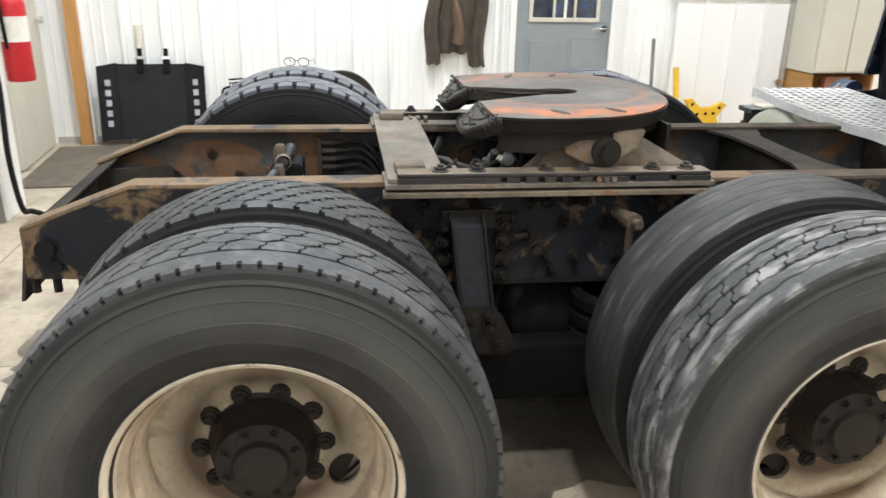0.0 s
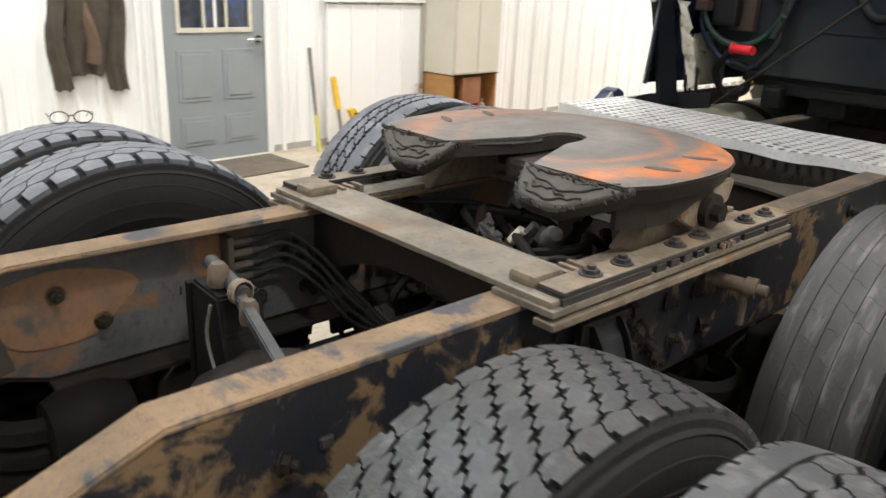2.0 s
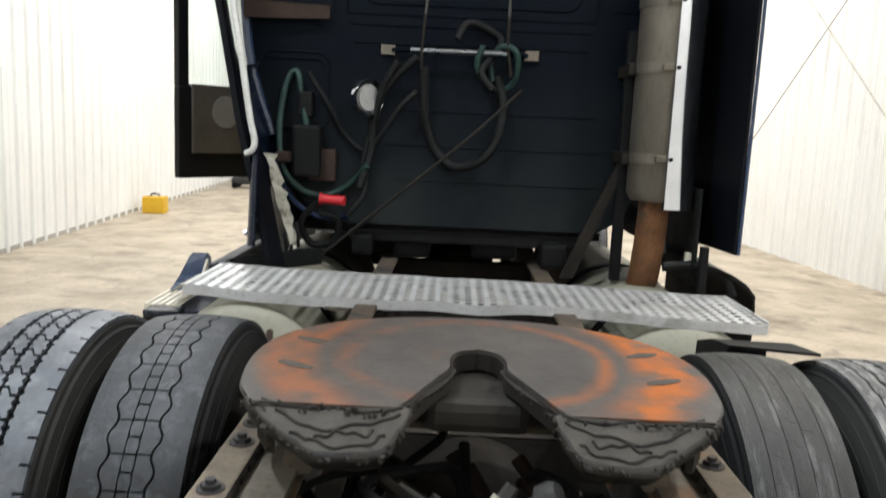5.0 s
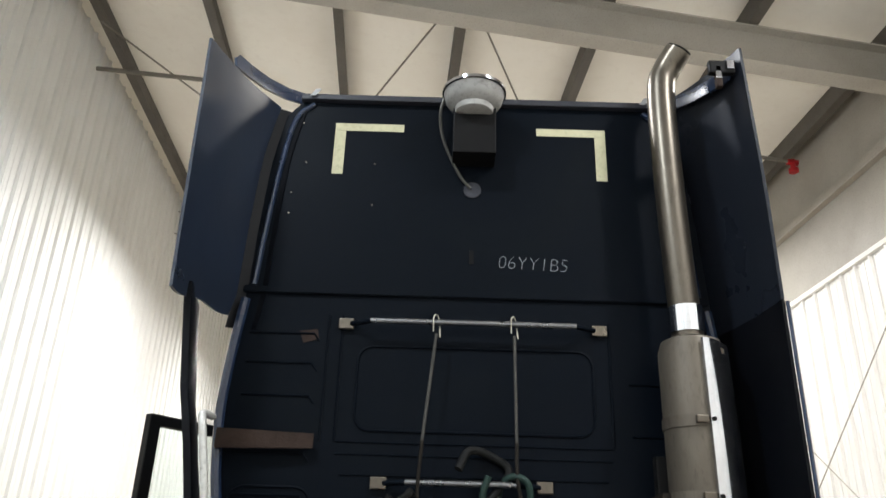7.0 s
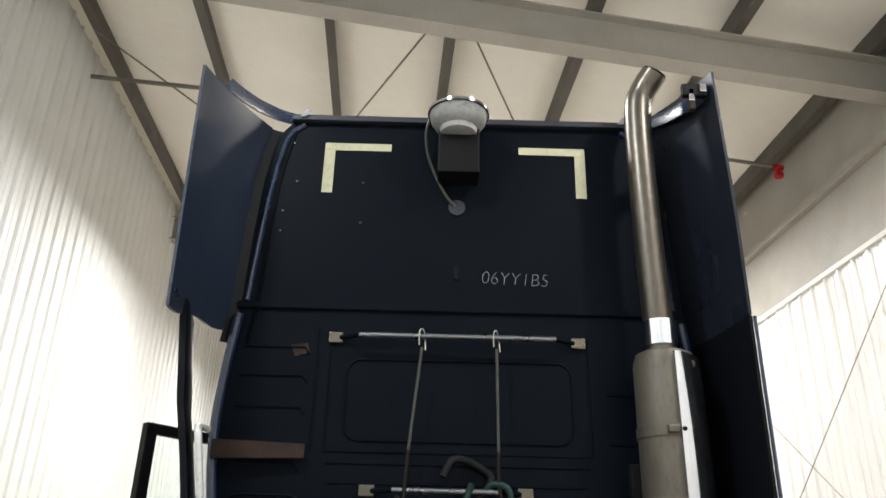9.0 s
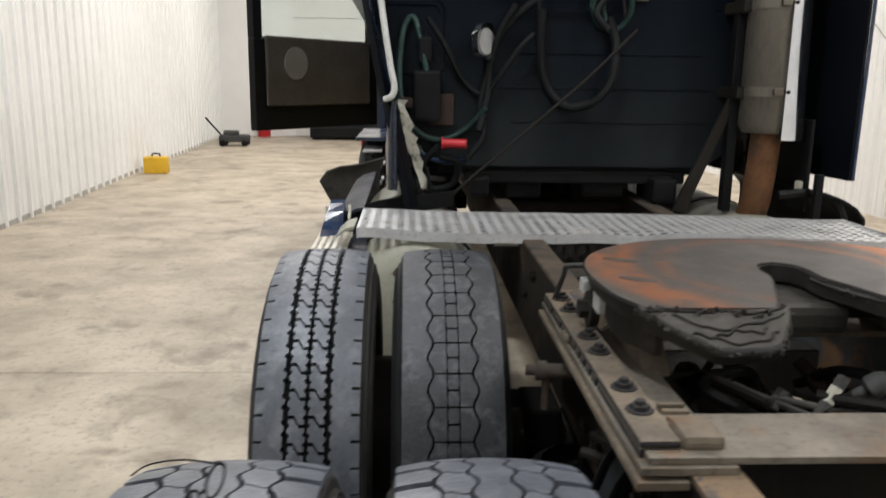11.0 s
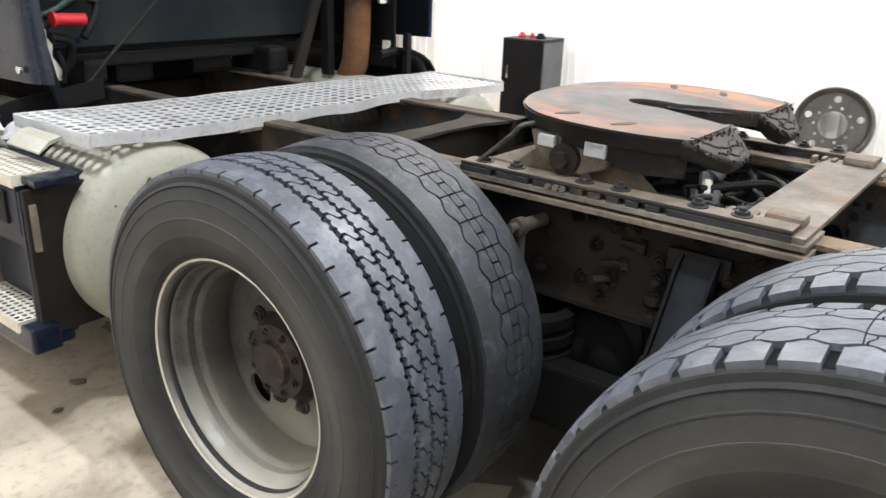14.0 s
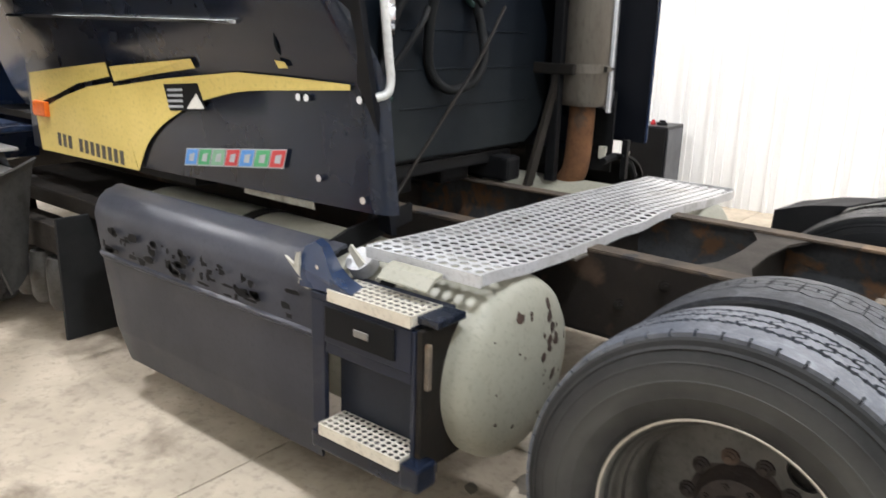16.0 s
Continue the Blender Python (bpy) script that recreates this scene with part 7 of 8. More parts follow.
for x, z in ((-0.80, 3.05), (-0.75, 3.20), (-0.80, 2.95), (-0.45, 3.20), (-0.45, 3.0), (-0.78, 3.40)):
    part("screw", cyl(bmesh.new(), (x, YB - 0.001, z), (x, YB - 0.006, z), 0.0045, 8), M["stainless"], back)

# side extenders and roof fairings
def sheet(name, pts, th, mm, label="", bev=0.003):
    """A panel from four or more corner points."""
    a = Vector(pts[1]) - Vector(pts[0])
    b = Vector(pts[-1]) - Vector(pts[0])
    nrm = a.cross(b).normalized() * th
    return part(name, prism(bmesh.new(), pts, nrm, bev), M[mm], cab, label)


def extender(s, z0, z1, x_in, x_out, y_in, y_out, name, label, bow=0.03):
    bm = bmesh.new()
    n, k = 10, 8
    g = []
    for j in range(k + 1):
        w = j / k
        zz = z0 + (z1 - z0) * w
        row = []
        for i in range(n + 1):
            q = i / n
            x_cab = x_in - 0.10 * max(0.0, zz - 2.6) - 0.22 * max(0.0, zz - 3.2) - 0.35 * max(0.0, zz - 3.4)
            x = x_cab + (x_out - 0.03 * max(0.0, zz - 2.9) - x_cab) * q + bow * math.sin(math.pi * q)
            y = y_in + (y_out - y_in) * q
            row.append(bm.verts.new((s * x, y, zz - (0.08 * (1 - q) * (1 - w) if name == "roof_fairing" else 0))))
        g.append(row)
    for j in range(k):
        for i in range(n):
            bm.faces.new((g[j][i], g[j][i + 1], g[j + 1][i + 1], g[j + 1][i]))
    solid(bm, 0.012 * s)
    return part(name, bm, M["navydark" if name == "roof_fairing" else "extblack"], cab, label, smooth=True)


for s in (-1, 1):
    if s > 0:
        extender(s, 2.46, 3.53, 0.955, 1.055, 1.93, 1.39, "roof_fairing", "dark blue upper side fairing, seen from inside")
    # curved roof lip that joins fairing and roof
    bm = bmesh.new()
    a = [(0.985, 1.44, 3.475), (0.955, 1.53, 3.487), (0.905, 1.64, 3.503), (0.845, 1.75, 3.53), (0.775, 1.83, 3.553), (0.72, 1.86, 3.562)]
    lo = [bm.verts.new((s * x, y, z - 0.066)) for x, y, z in a]
    md = [bm.verts.new((s * (x + 0.004), y - 0.012, z - 0.03)) for x, y, z in a]
    hi = [bm.verts.new((s * x, y + 0.01, z)) for x, y, z in a]
    top = [bm.verts.new((s * (x + 0.02), y + 0.10, z + 0.012)) for x, y, z in a]
    for p, q in ((lo, md), (md, hi), (hi, top)):
        for i in range(len(a) - 1):
            bm.faces.new((p[i], p[i + 1], q[i + 1], q[i]))
    solid(bm, 0.012)
    part("roof_wing", bm, M["navy"], cab, "dark blue curved roof wing", smooth=True)
extender(1, 1.10, 2.455, 0.955, 1.055, 1.93, 1.39, "side_extender", "dark full-height side extender", 0.015)
part("fairing_clip", newbox(0.905, 1.01, 1.41, 1.44, 3.425, 3.485, 0.008), M["black"], cab)
part("fairing_clip", newbox(0.975, 1.005, 1.40, 1.409, 3.44, 3.478, 0.003), M["chrome"], cab)
part("fairing_clip", newbox(0.93, 0.955, 1.412, 1.44, 3.36, 3.424, 0.006), M["rustbar"], cab)
part("fairing_clip", newbox(0.93, 0.955, 1.41, 1.43, 3.40, 3.46, 0.004), M["chrome"], cab)
part("extender_edge", tube(bmesh.new(), [(1.060, 1.388, 1.10), (1.062, 1.386, 1.8), (1.062, 1.386, 2.45)], 0.007, 8), M["navy"], cab, smooth=True)
# side panel of the sleeper with its vinyl stripes, on the left
PX = -0.922


def panel_x(z):
    """The sleeper side stands upright below and flares out above the stripes."""
    out = 0.0
    for z0, z1, k in ((1.44, 1.58, 0.40), (1.58, 1.75, 0.30), (1.75, 2.45, 0.10)):
        out += k * max(0.0, min(z, z1) - z0)
    return PX - out


bm = bmesh.new()
zs = [1.02, 1.2, 1.38, 1.44, 1.5, 1.58, 1.66, 1.75, 1.80, 2.0, 2.45]
rear = [1.665, 1.69, 1.71, 1.72, 1.735, 1.76, 1.79, 1.84, 2.16, 2.16, 2.16]
g = []
for z, y0 in zip(zs, rear):
    ys = [y0 - 0.030, y0 - 0.022, y0 + 0.005, y0 + 0.06, 2.26, 2.5, 2.9, 3.3, 3.8, 4.14]
    row = []
    for k, y in enumerate(ys):
        x = panel_x(z) + ((0.045, 0.028, 0.010)[k] if k < 3 else 0.0)
        if z > 1.78 and k < 5:
            x = (-0.985, -1.008, -1.022, -1.032, -1.036)[k]
        row.append(bm.verts.new((x, y, z - (0.05 * (y - 1.66) / 2.5 if z < 1.1 else 0))))
    g.append(row)
for a, b in zip(g, g[1:]):
    for k in range(len(a) - 1):
        bm.faces.new((a[k], a[k + 1], b[k + 1], b[k]))
solid(bm, 0.012)
side = part("side_panel", bm, M["navyside"], truck, "glossy navy sleeper side with yellow stripes", smooth=True)


def decal(name, pts, mm, label="", off=0.0):
    p = [(panel_x(z) - 0.0135 - off, y, z) for y, z in pts]
    return part(name, prism(bmesh.new(), p, (-0.0012, 0, 0)), M[mm], side, label)


decal("stripe", [(4.08, 1.346), (3.335, 1.432), (3.305, 1.372), (3.60, 1.322), (3.83, 1.250), (4.00, 1.205), (4.08, 1.195)], "paleyellow", "yellow vinyl stripe")
decal("stripe", [(4.05, 1.165), (3.92, 1.195), (3.70, 1.265), (3.50, 1.315), (3.288, 1.346), (3.20, 1.16), (3.122, 0.977), (3.55, 0.972), (4.02, 0.966)], "paleyellow", "yellow vinyl panel")
decal("stripe", [(3.300, 1.415), (2.664, 1.478), (2.656, 1.442), (3.00, 1.395), (3.270, 1.352)], "paleyellow")
arc = [(p.x, p.y) for p in curve_pts([(2.133, 1.394, 0), (2.330, 1.378, 0), (2.476, 1.354, 0), (2.681, 1.301, 0), (2.867, 1.221, 0), (2.975, 1.155, 0), (3.050, 1.085, 0), (3.117, 0.979, 0)], 3)]
decal("stripe", [(3.282, 1.330), (2.888, 1.387), (2.401, 1.441), (2.131, 1.441), (1.806, 1.435), (1.806, 1.417)] + arc, "paleyellow", "yellow tapering swoosh")
decal("stripe", [(2.153, 1.497), (2.100, 1.492), (2.095, 1.472), (2.145, 1.469)], "paleyellow")
for i in range(12):
    if i in (3,):
        continue
    y = 3.84 - i * 0.052
    decal("letter_bar", [(y, 1.072 - 0.002 * i), (y - 0.032, 1.071 - 0.002 * i), (y - 0.032, 1.008 - 0.002 * i), (y, 1.009 - 0.002 * i)], "darkbar", off=0.0016)
for i, mm in enumerate(("blue", "green", "fadedgreen", "rose", "blue", "green", "rose")):
    y, z = 2.745 - i * 0.0895, 1.118 + i * 0.0097
    decal("sticker_border", [(y + 0.002, z + 0.002), (y - 0.084, z + 0.012), (y - 0.060, z - 0.062), (y + 0.026, z - 0.072)][::-1], "bar", off=-0.0010)
    decal("sticker", [(y - 0.003, z - 0.002), (y - 0.080, z + 0.007), (y - 0.057, z - 0.057), (y + 0.020, z - 0.066)], mm, "small faded square sticker")
    decal("sticker_mark", [(y - 0.022, z - 0.018), (y - 0.056, z - 0.010), (y - 0.044, z - 0.045), (y - 0.012, z - 0.048)], "bar", off=0.0016)
decal("warning_label", [(2.883, 1.366), (2.646, 1.386), (2.596, 1.284), (2.846, 1.262)], "black", "black and white warning label", 0.0016)
decal("warning_triangle", [(2.725, 1.280), (2.605, 1.290), (2.655, 1.345)], "white", off=0.0032)
for k in range(4):
    decal("letter_bar", [(2.855, 1.350 - 0.022 * k), (2.750, 1.358 - 0.022 * k), (2.750, 1.348 - 0.022 * k), (2.855, 1.340 - 0.022 * k)], "bar", off=0.0032)
part("marker_light", newbox(PX - 0.040, PX - 0.013, 3.90, 4.03, 1.14, 1.215, 0.008), M["orange"], side, "orange side marker light")
for y, z in ((1.759, 1.390), (1.743, 1.062), (1.956, 1.108), (2.054, 1.377), (2.013, 1.378)):
    part("screw", cyl(bmesh.new(), (PX - 0.009, y, z), (PX - 0.020, y, z), 0.013, 10), M["chrome"], side, smooth=True)
bm = bmesh.new()
g = [[bm.verts.new((0.922 + (-0.922 - panel_x(z) if z > 1.44 else 0.0), y, z)) for y in (2.0 if z < 1.3 else 2.1, 2.3, 4.14)] for z in (1.02, 1.44, 1.58, 1.75)]
for a, b in zip(g, g[1:]):
    for k in range(2):
        bm.faces.new((a[k], a[k + 1], b[k + 1], b[k]))
solid(bm, 0.012)
part("inner_lining", prism(bmesh.new(), [(-0.905, 2.02, 0.98), (-0.905, 2.42, 0.98), (-0.905, 2.40, 1.20), (-0.905, 2.30, 1.26), (-0.905, 2.06, 1.24)], (0.003, 0, 0)), M["fibre"], side, "dirty white fibreglass inside of the panel")
other = part("side_panel", bm, M["navyside"], truck, "dark sleeper side on the exhaust side")
part("sill", newbox(-0.90, -0.60, 2.75, 4.15, 0.955, 1.0, 0.006), M["black"], cab)
part("trim_line", newbox(-1.008, -0.985, 2.3, 4.1, 1.612, 1.626, 0.002), M["chrome"], side, "bright moulding")

# cab ahead of the sleeper, open door, front end
fc = bmesh.new()
box(fc, -1.0, -0.96, 5.1, 5.25, 1.0, 2.6)
box(fc, 0.96, 1.0, 4.12, 5.25, 1.0, 2.6)
box(fc, -1.0, 1.0, 4.12, 5.25, 2.6, 2.66)
box(fc, -1.0, 1.0, 5.22, 5.26, 1.0, 1.6)
part("front_cab", fc, M["navy"], cab)
part("roof_cap", prism(bmesh.new(), [(-0.95, 4.12, 2.66), (-0.95, 5.2, 2.66), (-0.90, 4.6, 3.3), (-0.86, 4.12, 3.5)], (1.86, 0, 0)), M["navy"], cab)
bm = bmesh.new()
box(bm, -0.85, 0.85, 5.26, 7.0, 0.7, 1.55, 0.12)
part("hood", bm, M["navy"], truck, "dark blue hood", smooth=True)
part("bumper", newbox(-1.2, 1.2, 6.95, 7.15, 0.3, 0.7, 0.06), M["black"], truck)
part("front_fender", newbox(-1.22, -0.86, 4.25, 5.35, 1.03, 1.06, 0.01), M["navy"], truck)
dr = new("cab_door")
dr.parent = truck
hinge, edge = Vector((-1.08, 4.25, 0)), Vector((-1.80, 3.36, 0))
ang = math.degrees(math.atan2(edge.y - hinge.y, edge.x - hinge.x))
dr.matrix_basis = pose(hinge.x, hinge.y, -0.03, 0, 0, ang) @ Matrix.Diagonal((1, 1, 1.03, 1))
tagged(dr, "open dark cab door with its window")
L = (edge - hinge).length
bm = bmesh.new()
for x0, x1, z0, z1 in ((0, L, 1.15, 1.70), (0, 0.07, 1.70, 2.30), (L - 0.07, L, 1.70, 2.30), (0.0, L, 2.27, 2.33)):
    box(bm, x0, x1, -0.03, 0.03, z0, z1, 0.008)
part("door_frame", bm, M["black"], dr)
part("glass", newbox(0.07, L - 0.07, -0.003, 0.003, 1.70, 2.27), M["glass"], dr).visible_shadow = False
part("inner_trim", newbox(0.10, L - 0.08, 0.032, 0.055, 1.30, 1.72, 0.012), mat("brown_door_trim", (0.075, 0.064, 0.052), (0.055, 0.048, 0.040), 5, 0.5), dr, "tan inner door trim")
part("inner_trim", newbox(0.10, L - 0.08, -0.055, -0.032, 1.30, 1.72, 0.012), mat("grey_door_trim", (0.050, 0.046, 0.041), (0.038, 0.035, 0.032), 5, 0.45), dr)
for sy in (-1, 1):
    part("speaker", cyl(bmesh.new(), (L - 0.32, sy * 0.055, 1.56), (L - 0.32, sy * 0.062, 1.56), 0.10, 28), M["pvc"], dr, smooth=True)
# filters and bracket behind the steer wheel
for k in range(3):
    part("canister", lathe(bmesh.new(), [(0, 0), (0.05, 0.01), (0.072, 0.05), (0.075, 0.24), (0.06, 0.29), (0, 0.30)], pose(-0.98, 3.86 + 0.19 * k, 0.15), 20), M["rimgrey"], truck, "grey dusty canister", smooth=True)
part("canister_bracket", newbox(-1.03, -0.90, 3.76, 4.40, 0.47, 0.62, 0.01), M["crossm"], truck)
part("mud_flap", newbox(-1.14, -0.82, 3.52, 3.54, 0.12, 0.72, 0.004), M["rubbermat"], truck)
part("sub_frame", newbox(-0.98, -0.46, 3.15, 4.6, 0.70, 0.78, 0.01), M["oily"], truck)
for k in range(3):
    part("entry_step", newbox(-1.16, -1.02, 4.1, 4.7, 0.72 + 0.12 * k, 0.735 + 0.12 * k, 0.003), M["alu"], truck)

# ---- exhaust on the right ----
ex = new("exhaust_stack")
ex.parent = truck
tagged(ex, "stainless exhaust stack with chrome heat shield")
EX, EY = 0.775, 1.592
part("muffler", lathe(bmesh.new(), [(0, 1.28), (0.10, 1.28), (0.118, 1.31), (0.118, 2.31), (0.105, 2.35), (0.06, 2.37), (0, 2.37)], pose(EX, EY, 0), 40), M["muffler"], ex, "dull brown-grey muffler", smooth=True)
bm = bmesh.new()
rows = []
for k in range(13):
    w = k / 12
    z = 2.335 - 1.08 * w
    flat = 0.014 + 0.040 * w + 0.005 * math.sin(7 * w)
    x, y = EX + 0.004, EY - 0.134
    row = [(x - 0.004, y + 0.012, z), (x, y, z), (x + flat, y + 0.001, z)]
    x, y = x + flat, y + 0.001
    turn = 82 - 30
    r = (0.150 - flat) / (math.sin(radians(82)) - math.sin(radians(30)))
    for i in range(1, 15):
        a, b = radians(30 + turn * (i - 1) / 14), radians(30 + turn * i / 14)
        x, y = x + r * (math.sin(b) - math.sin(a)), y + r * (math.cos(a) - math.cos(b))
        row.append((x, y, z))
    rows.append([bm.verts.new(p) for p in row])
for a, b in zip(rows, rows[1:]):
    for i in range(len(a) - 1):
        bm.faces.new((a[i], a[i + 1], b[i + 1], b[i]))
solid(bm, 0.003)
part("heat_shield", bm, M["shield"], ex, "dented chrome heat shield", smooth=True)
part("clamp", lathe(bmesh.new(), [(0.061, 2.385), (0.064, 2.385), (0.064, 2.485), (0.061, 2.485)], pose(EX - 0.005, EY, 0), 28, closed=True), M["chrome"], ex, smooth=True)
bm = bmesh.new()
tube(bm, [(EX - 0.005, EY, 2.36), (EX - 0.015, EY, 2.7), (EX - 0.020, EY, 3.1), (EX - 0.015, EY, 3.45), (EX + 0.012, EY - 0.01, 3.55), (EX + 0.06, EY - 0.05, 3.625)], 0.058, 28, 8)
part("stack_pipe", bm, M["stainless"], ex, "stainless stack pipe with a turned tip", smooth=True)
part("pipe_mouth", cyl(bmesh.new(), Vector((EX + 0.060, EY - 0.050, 3.625)), Vector((EX + 0.0636, EY - 0.053, 3.631)), 0.053, 24), M["black"], ex)
part("inlet_elbow", tube(bmesh.new(), [(EX, EY, 1.30), (EX - 0.005, EY, 1.16), (EX - 0.012, EY, 1.06), (EX - 0.018, EY + 0.01, 0.97), (EX - 0.02, EY + 0.05, 0.90)], 0.062, 20, 8), M["rustpipe"], ex, "rusted exhaust elbow", smooth=True)
for z in (1.45, 1.80, 2.05):
    bm = bmesh.new()
    lathe(bm, [(0.120, z - 0.02), (0.123, z - 0.02), (0.123, z + 0.02), (0.120, z + 0.02)], pose(EX, EY, 0), 36, closed=True)
    part("band_clamp", bm, M["muffler"], ex, smooth=True)
    part("clamp_lug", newbox(EX - 0.045, EX - 0.004, EY - 0.137, EY - 0.118, z - 0.013, z + 0.013, 0.004), M["stainless"], ex)
    part("shield_screw", cyl(bmesh.new(), (EX + 0.014, EY - 0.133, z), (EX + 0.014, EY - 0.1375, z), 0.008, 10), M["black"], ex)
for z in (1.45, 1.80):
    part("stay", newbox(EX - 0.15, EX - 0.115, EY - 0.02, EY + 0.27, z - 0.03, z + 0.02, 0.008), M["oily"], ex)
part("post", newbox(EX - 0.145, EX - 0.105, EY + 0.05, EY + 0.10, 0.93, 1.95, 0.005), M["black"], ex)
part("stay", prism(bmesh.new(), [(EX - 0.15, EY + 0.06, 1.42), (EX - 0.11, EY + 0.06, 1.42), (EX - 0.30, EY + 0.06, 0.93), (EX - 0.36, EY + 0.06, 0.93)], (0, 0.02, 0)), M["oily"], ex)
part("closing_plate", newbox(0.925, 0.94, 1.50, 2.0, 0.955, 1.34, 0.004), M["black"], ex)
part("marker_lamp", newbox(0.905, 0.924, 1.52, 1.56, 1.02, 1.08, 0.004), M["cream"], ex, "small cream marker lamp")
for y in (1.42, 1.70):
    part("stay", newbox(0.93, 0.96, y, y + 0.03, 0.93, 1.12, 0.003), M["black"], ex)

# ---- fittings on the cab back ----
def railbar(x0, x1, z, z_end=None):
    b = new("hanger_bar")
    b.parent = truck
    part("bar", cyl(bmesh.new(), (x0 + 0.10, YB - 0.065, z), (x1 - 0.10, YB - 0.065, z), 0.012, 14), M["dullbar"], b, smooth=True)
    for x in (x0, x1):
        part("foot", newbox(x - 0.03, x + 0.03, YB - 0.02, YB - 0.001, z - 0.022, z + 0.022, 0.004), M["stainless"], b)
        sx = 1 if x == x0 else -1
        part("arm", cyl(bmesh.new(), (x + 0.02 * sx, YB - 0.015, z), (x + 0.11 * sx, YB - 0.065, z), 0.010, 10), M["navyshadedirt"], b, smooth=True)
    tagged(b, "chrome hose hanger bar")
    return b


railbar(-0.515, 0.492, 2.462)
railbar(-0.352, 0.262, 1.852)
for x, xb, zb in ((-0.155, -0.205, 1.80), (0.148, 0.155, 1.88)):
    st = new("hose_strap")
    st.parent = truck
    part("hook", tube(bmesh.new(), [(x - 0.012, YB - 0.08, 2.42), (x - 0.012, YB - 0.085, 2.475), (x, YB - 0.065, 2.492), (x + 0.010, YB - 0.045, 2.47), (x + 0.014, YB - 0.075, 2.40)], 0.0028, 6), M["cream"], st, smooth=True)
    part("spring", tube(bmesh.new(), [(x, YB - 0.08, 2.41), (x + (xb - x) * 0.45, YB - 0.08, 2.18), (x + (xb - x) * 0.8, YB - 0.075, 2.0)], 0.006, 8), M["greyhose"], st, "dark hanger spring", smooth=True)
    part("cord", tube(bmesh.new(), [(x + (xb - x) * 0.8, YB - 0.075, 2.0), (xb, YB - 0.08, zb), (xb + 0.02, YB - 0.07, zb - 0.12)], 0.007, 8), M["oily"], st, smooth=True)
HOSES = [
    ("hose", 0.020, [(-0.19, 1.78), (-0.185, 1.60), (-0.14, 1.45), (-0.05, 1.37), (0.06, 1.40), (0.13, 1.50), (0.15, 1.64), (0.12, 1.76)]),
    ("hose", 0.015, [(-0.30, 1.80), (-0.36, 1.70), (-0.40, 1.55), (-0.44, 1.38), (-0.43, 1.24), (-0.50, 1.14)]),
    ("hose", 0.018, [(-0.22, 1.82), (-0.33, 1.72), (-0.40, 1.58), (-0.41, 1.42), (-0.45, 1.26)]),
    ("hose", 0.012, [(-0.68, 1.74), (-0.60, 1.62), (-0.52, 1.48), (-0.43, 1.42), (-0.36, 1.50), (-0.28, 1.62), (-0.22, 1.68)]),
    ("greenhose", 0.014, [(-0.66, 1.40), (-0.70, 1.60), (-0.735, 1.74), (-0.78, 1.70), (-0.80, 1.52), (-0.78, 1.34), (-0.70, 1.24), (-0.60, 1.22), (-0.50, 1.27), (-0.42, 1.36)]),
    ("greenhose", 0.013, [(0.05, 1.88), (0.03, 1.80), (0.08, 1.72), (0.16, 1.71), (0.20, 1.77), (0.19, 1.86), (0.13, 1.88), (0.09, 1.82), (0.10, 1.74)]),
    ("hose", 0.016, [(-0.06, 1.90), (-0.02, 1.97), (0.06, 1.96), (0.13, 1.90), (0.05, 1.78), (0.10, 1.70)]),
    ("bluehose", 0.012, [(-0.80, 1.40), (-0.79, 1.28), (-0.72, 1.17), (-0.62, 1.12), (-0.50, 1.13)]),
    ("hose", 0.016, [(-0.62, 1.20), (-0.70, 1.10), (-0.66, 1.00), (-0.56, 1.02), (-0.54, 1.12), (-0.62, 1.15)]),
]
for mm, r, p in HOSES:
    run = [(x, YB - 0.05 - 0.035 * math.sin(i * 1.3 + r * 100), z) for i, (x, z) in enumerate(p)]
    part("air_hose", tube(bmesh.new(), run, r, 10, 8), M[mm], cab, "coiled air and electric hose", smooth=True)
part("tie_rod", tube(bmesh.new(), [(0.22, 1.74, 1.70), (-0.02, 1.70, 1.47), (-0.45, 1.66, 1.10), (-0.60, 1.64, 0.97)], 0.007, 8), M["oily"], cab, smooth=True)
gh = part("coupling", cyl(bmesh.new(), (-0.61, YB - 0.10, 1.208), (-0.505, YB - 0.12, 1.206), 0.021, 16), M["red"], truck, "red rubber hose coupling", smooth=True)
part("coupling_flange", cyl(bmesh.new(), (-0.615, YB - 0.10, 1.208), (-0.605, YB - 0.10, 1.208), 0.027, 16), M["red"], gh, smooth=True)
part("valve_block", newbox(-0.74, -0.62, YB - 0.10, YB - 0.02, 1.30, 1.52, 0.015), M["black"], cab)
part("valve_block", newbox(-0.72, -0.66, YB - 0.08, YB - 0.005, 1.55, 1.66, 0.012), M["black"], cab)
part("rust_bracket", newbox(-0.68, -0.56, YB - 0.05, YB - 0.005, 1.28, 1.42, 0.008), M["rustbar"], cab)
rl = part("round_socket", lathe(bmesh.new(), [(0, 0.0), (0.055, 0.0), (0.062, 0.006), (0.078, 0.012), (0.080, 0.0), (0.080, -0.02)], pose(-0.425, YB - 0.060, 1.645, 0, 0, 48) @ Matrix.Rotation(radians(90), 4, "X"), 32), M["chrome"], truck, "round bright-rimmed work light", smooth=True)
part("lens", lathe(bmesh.new(), [(0, 0.009), (0.054, 0.006), (0.054, 0.001)], pose(-0.425, YB - 0.060, 1.645, 0, 0, 48) @ Matrix.Rotation(radians(90), 4, "X"), 32), M["drum"], rl, smooth=True)
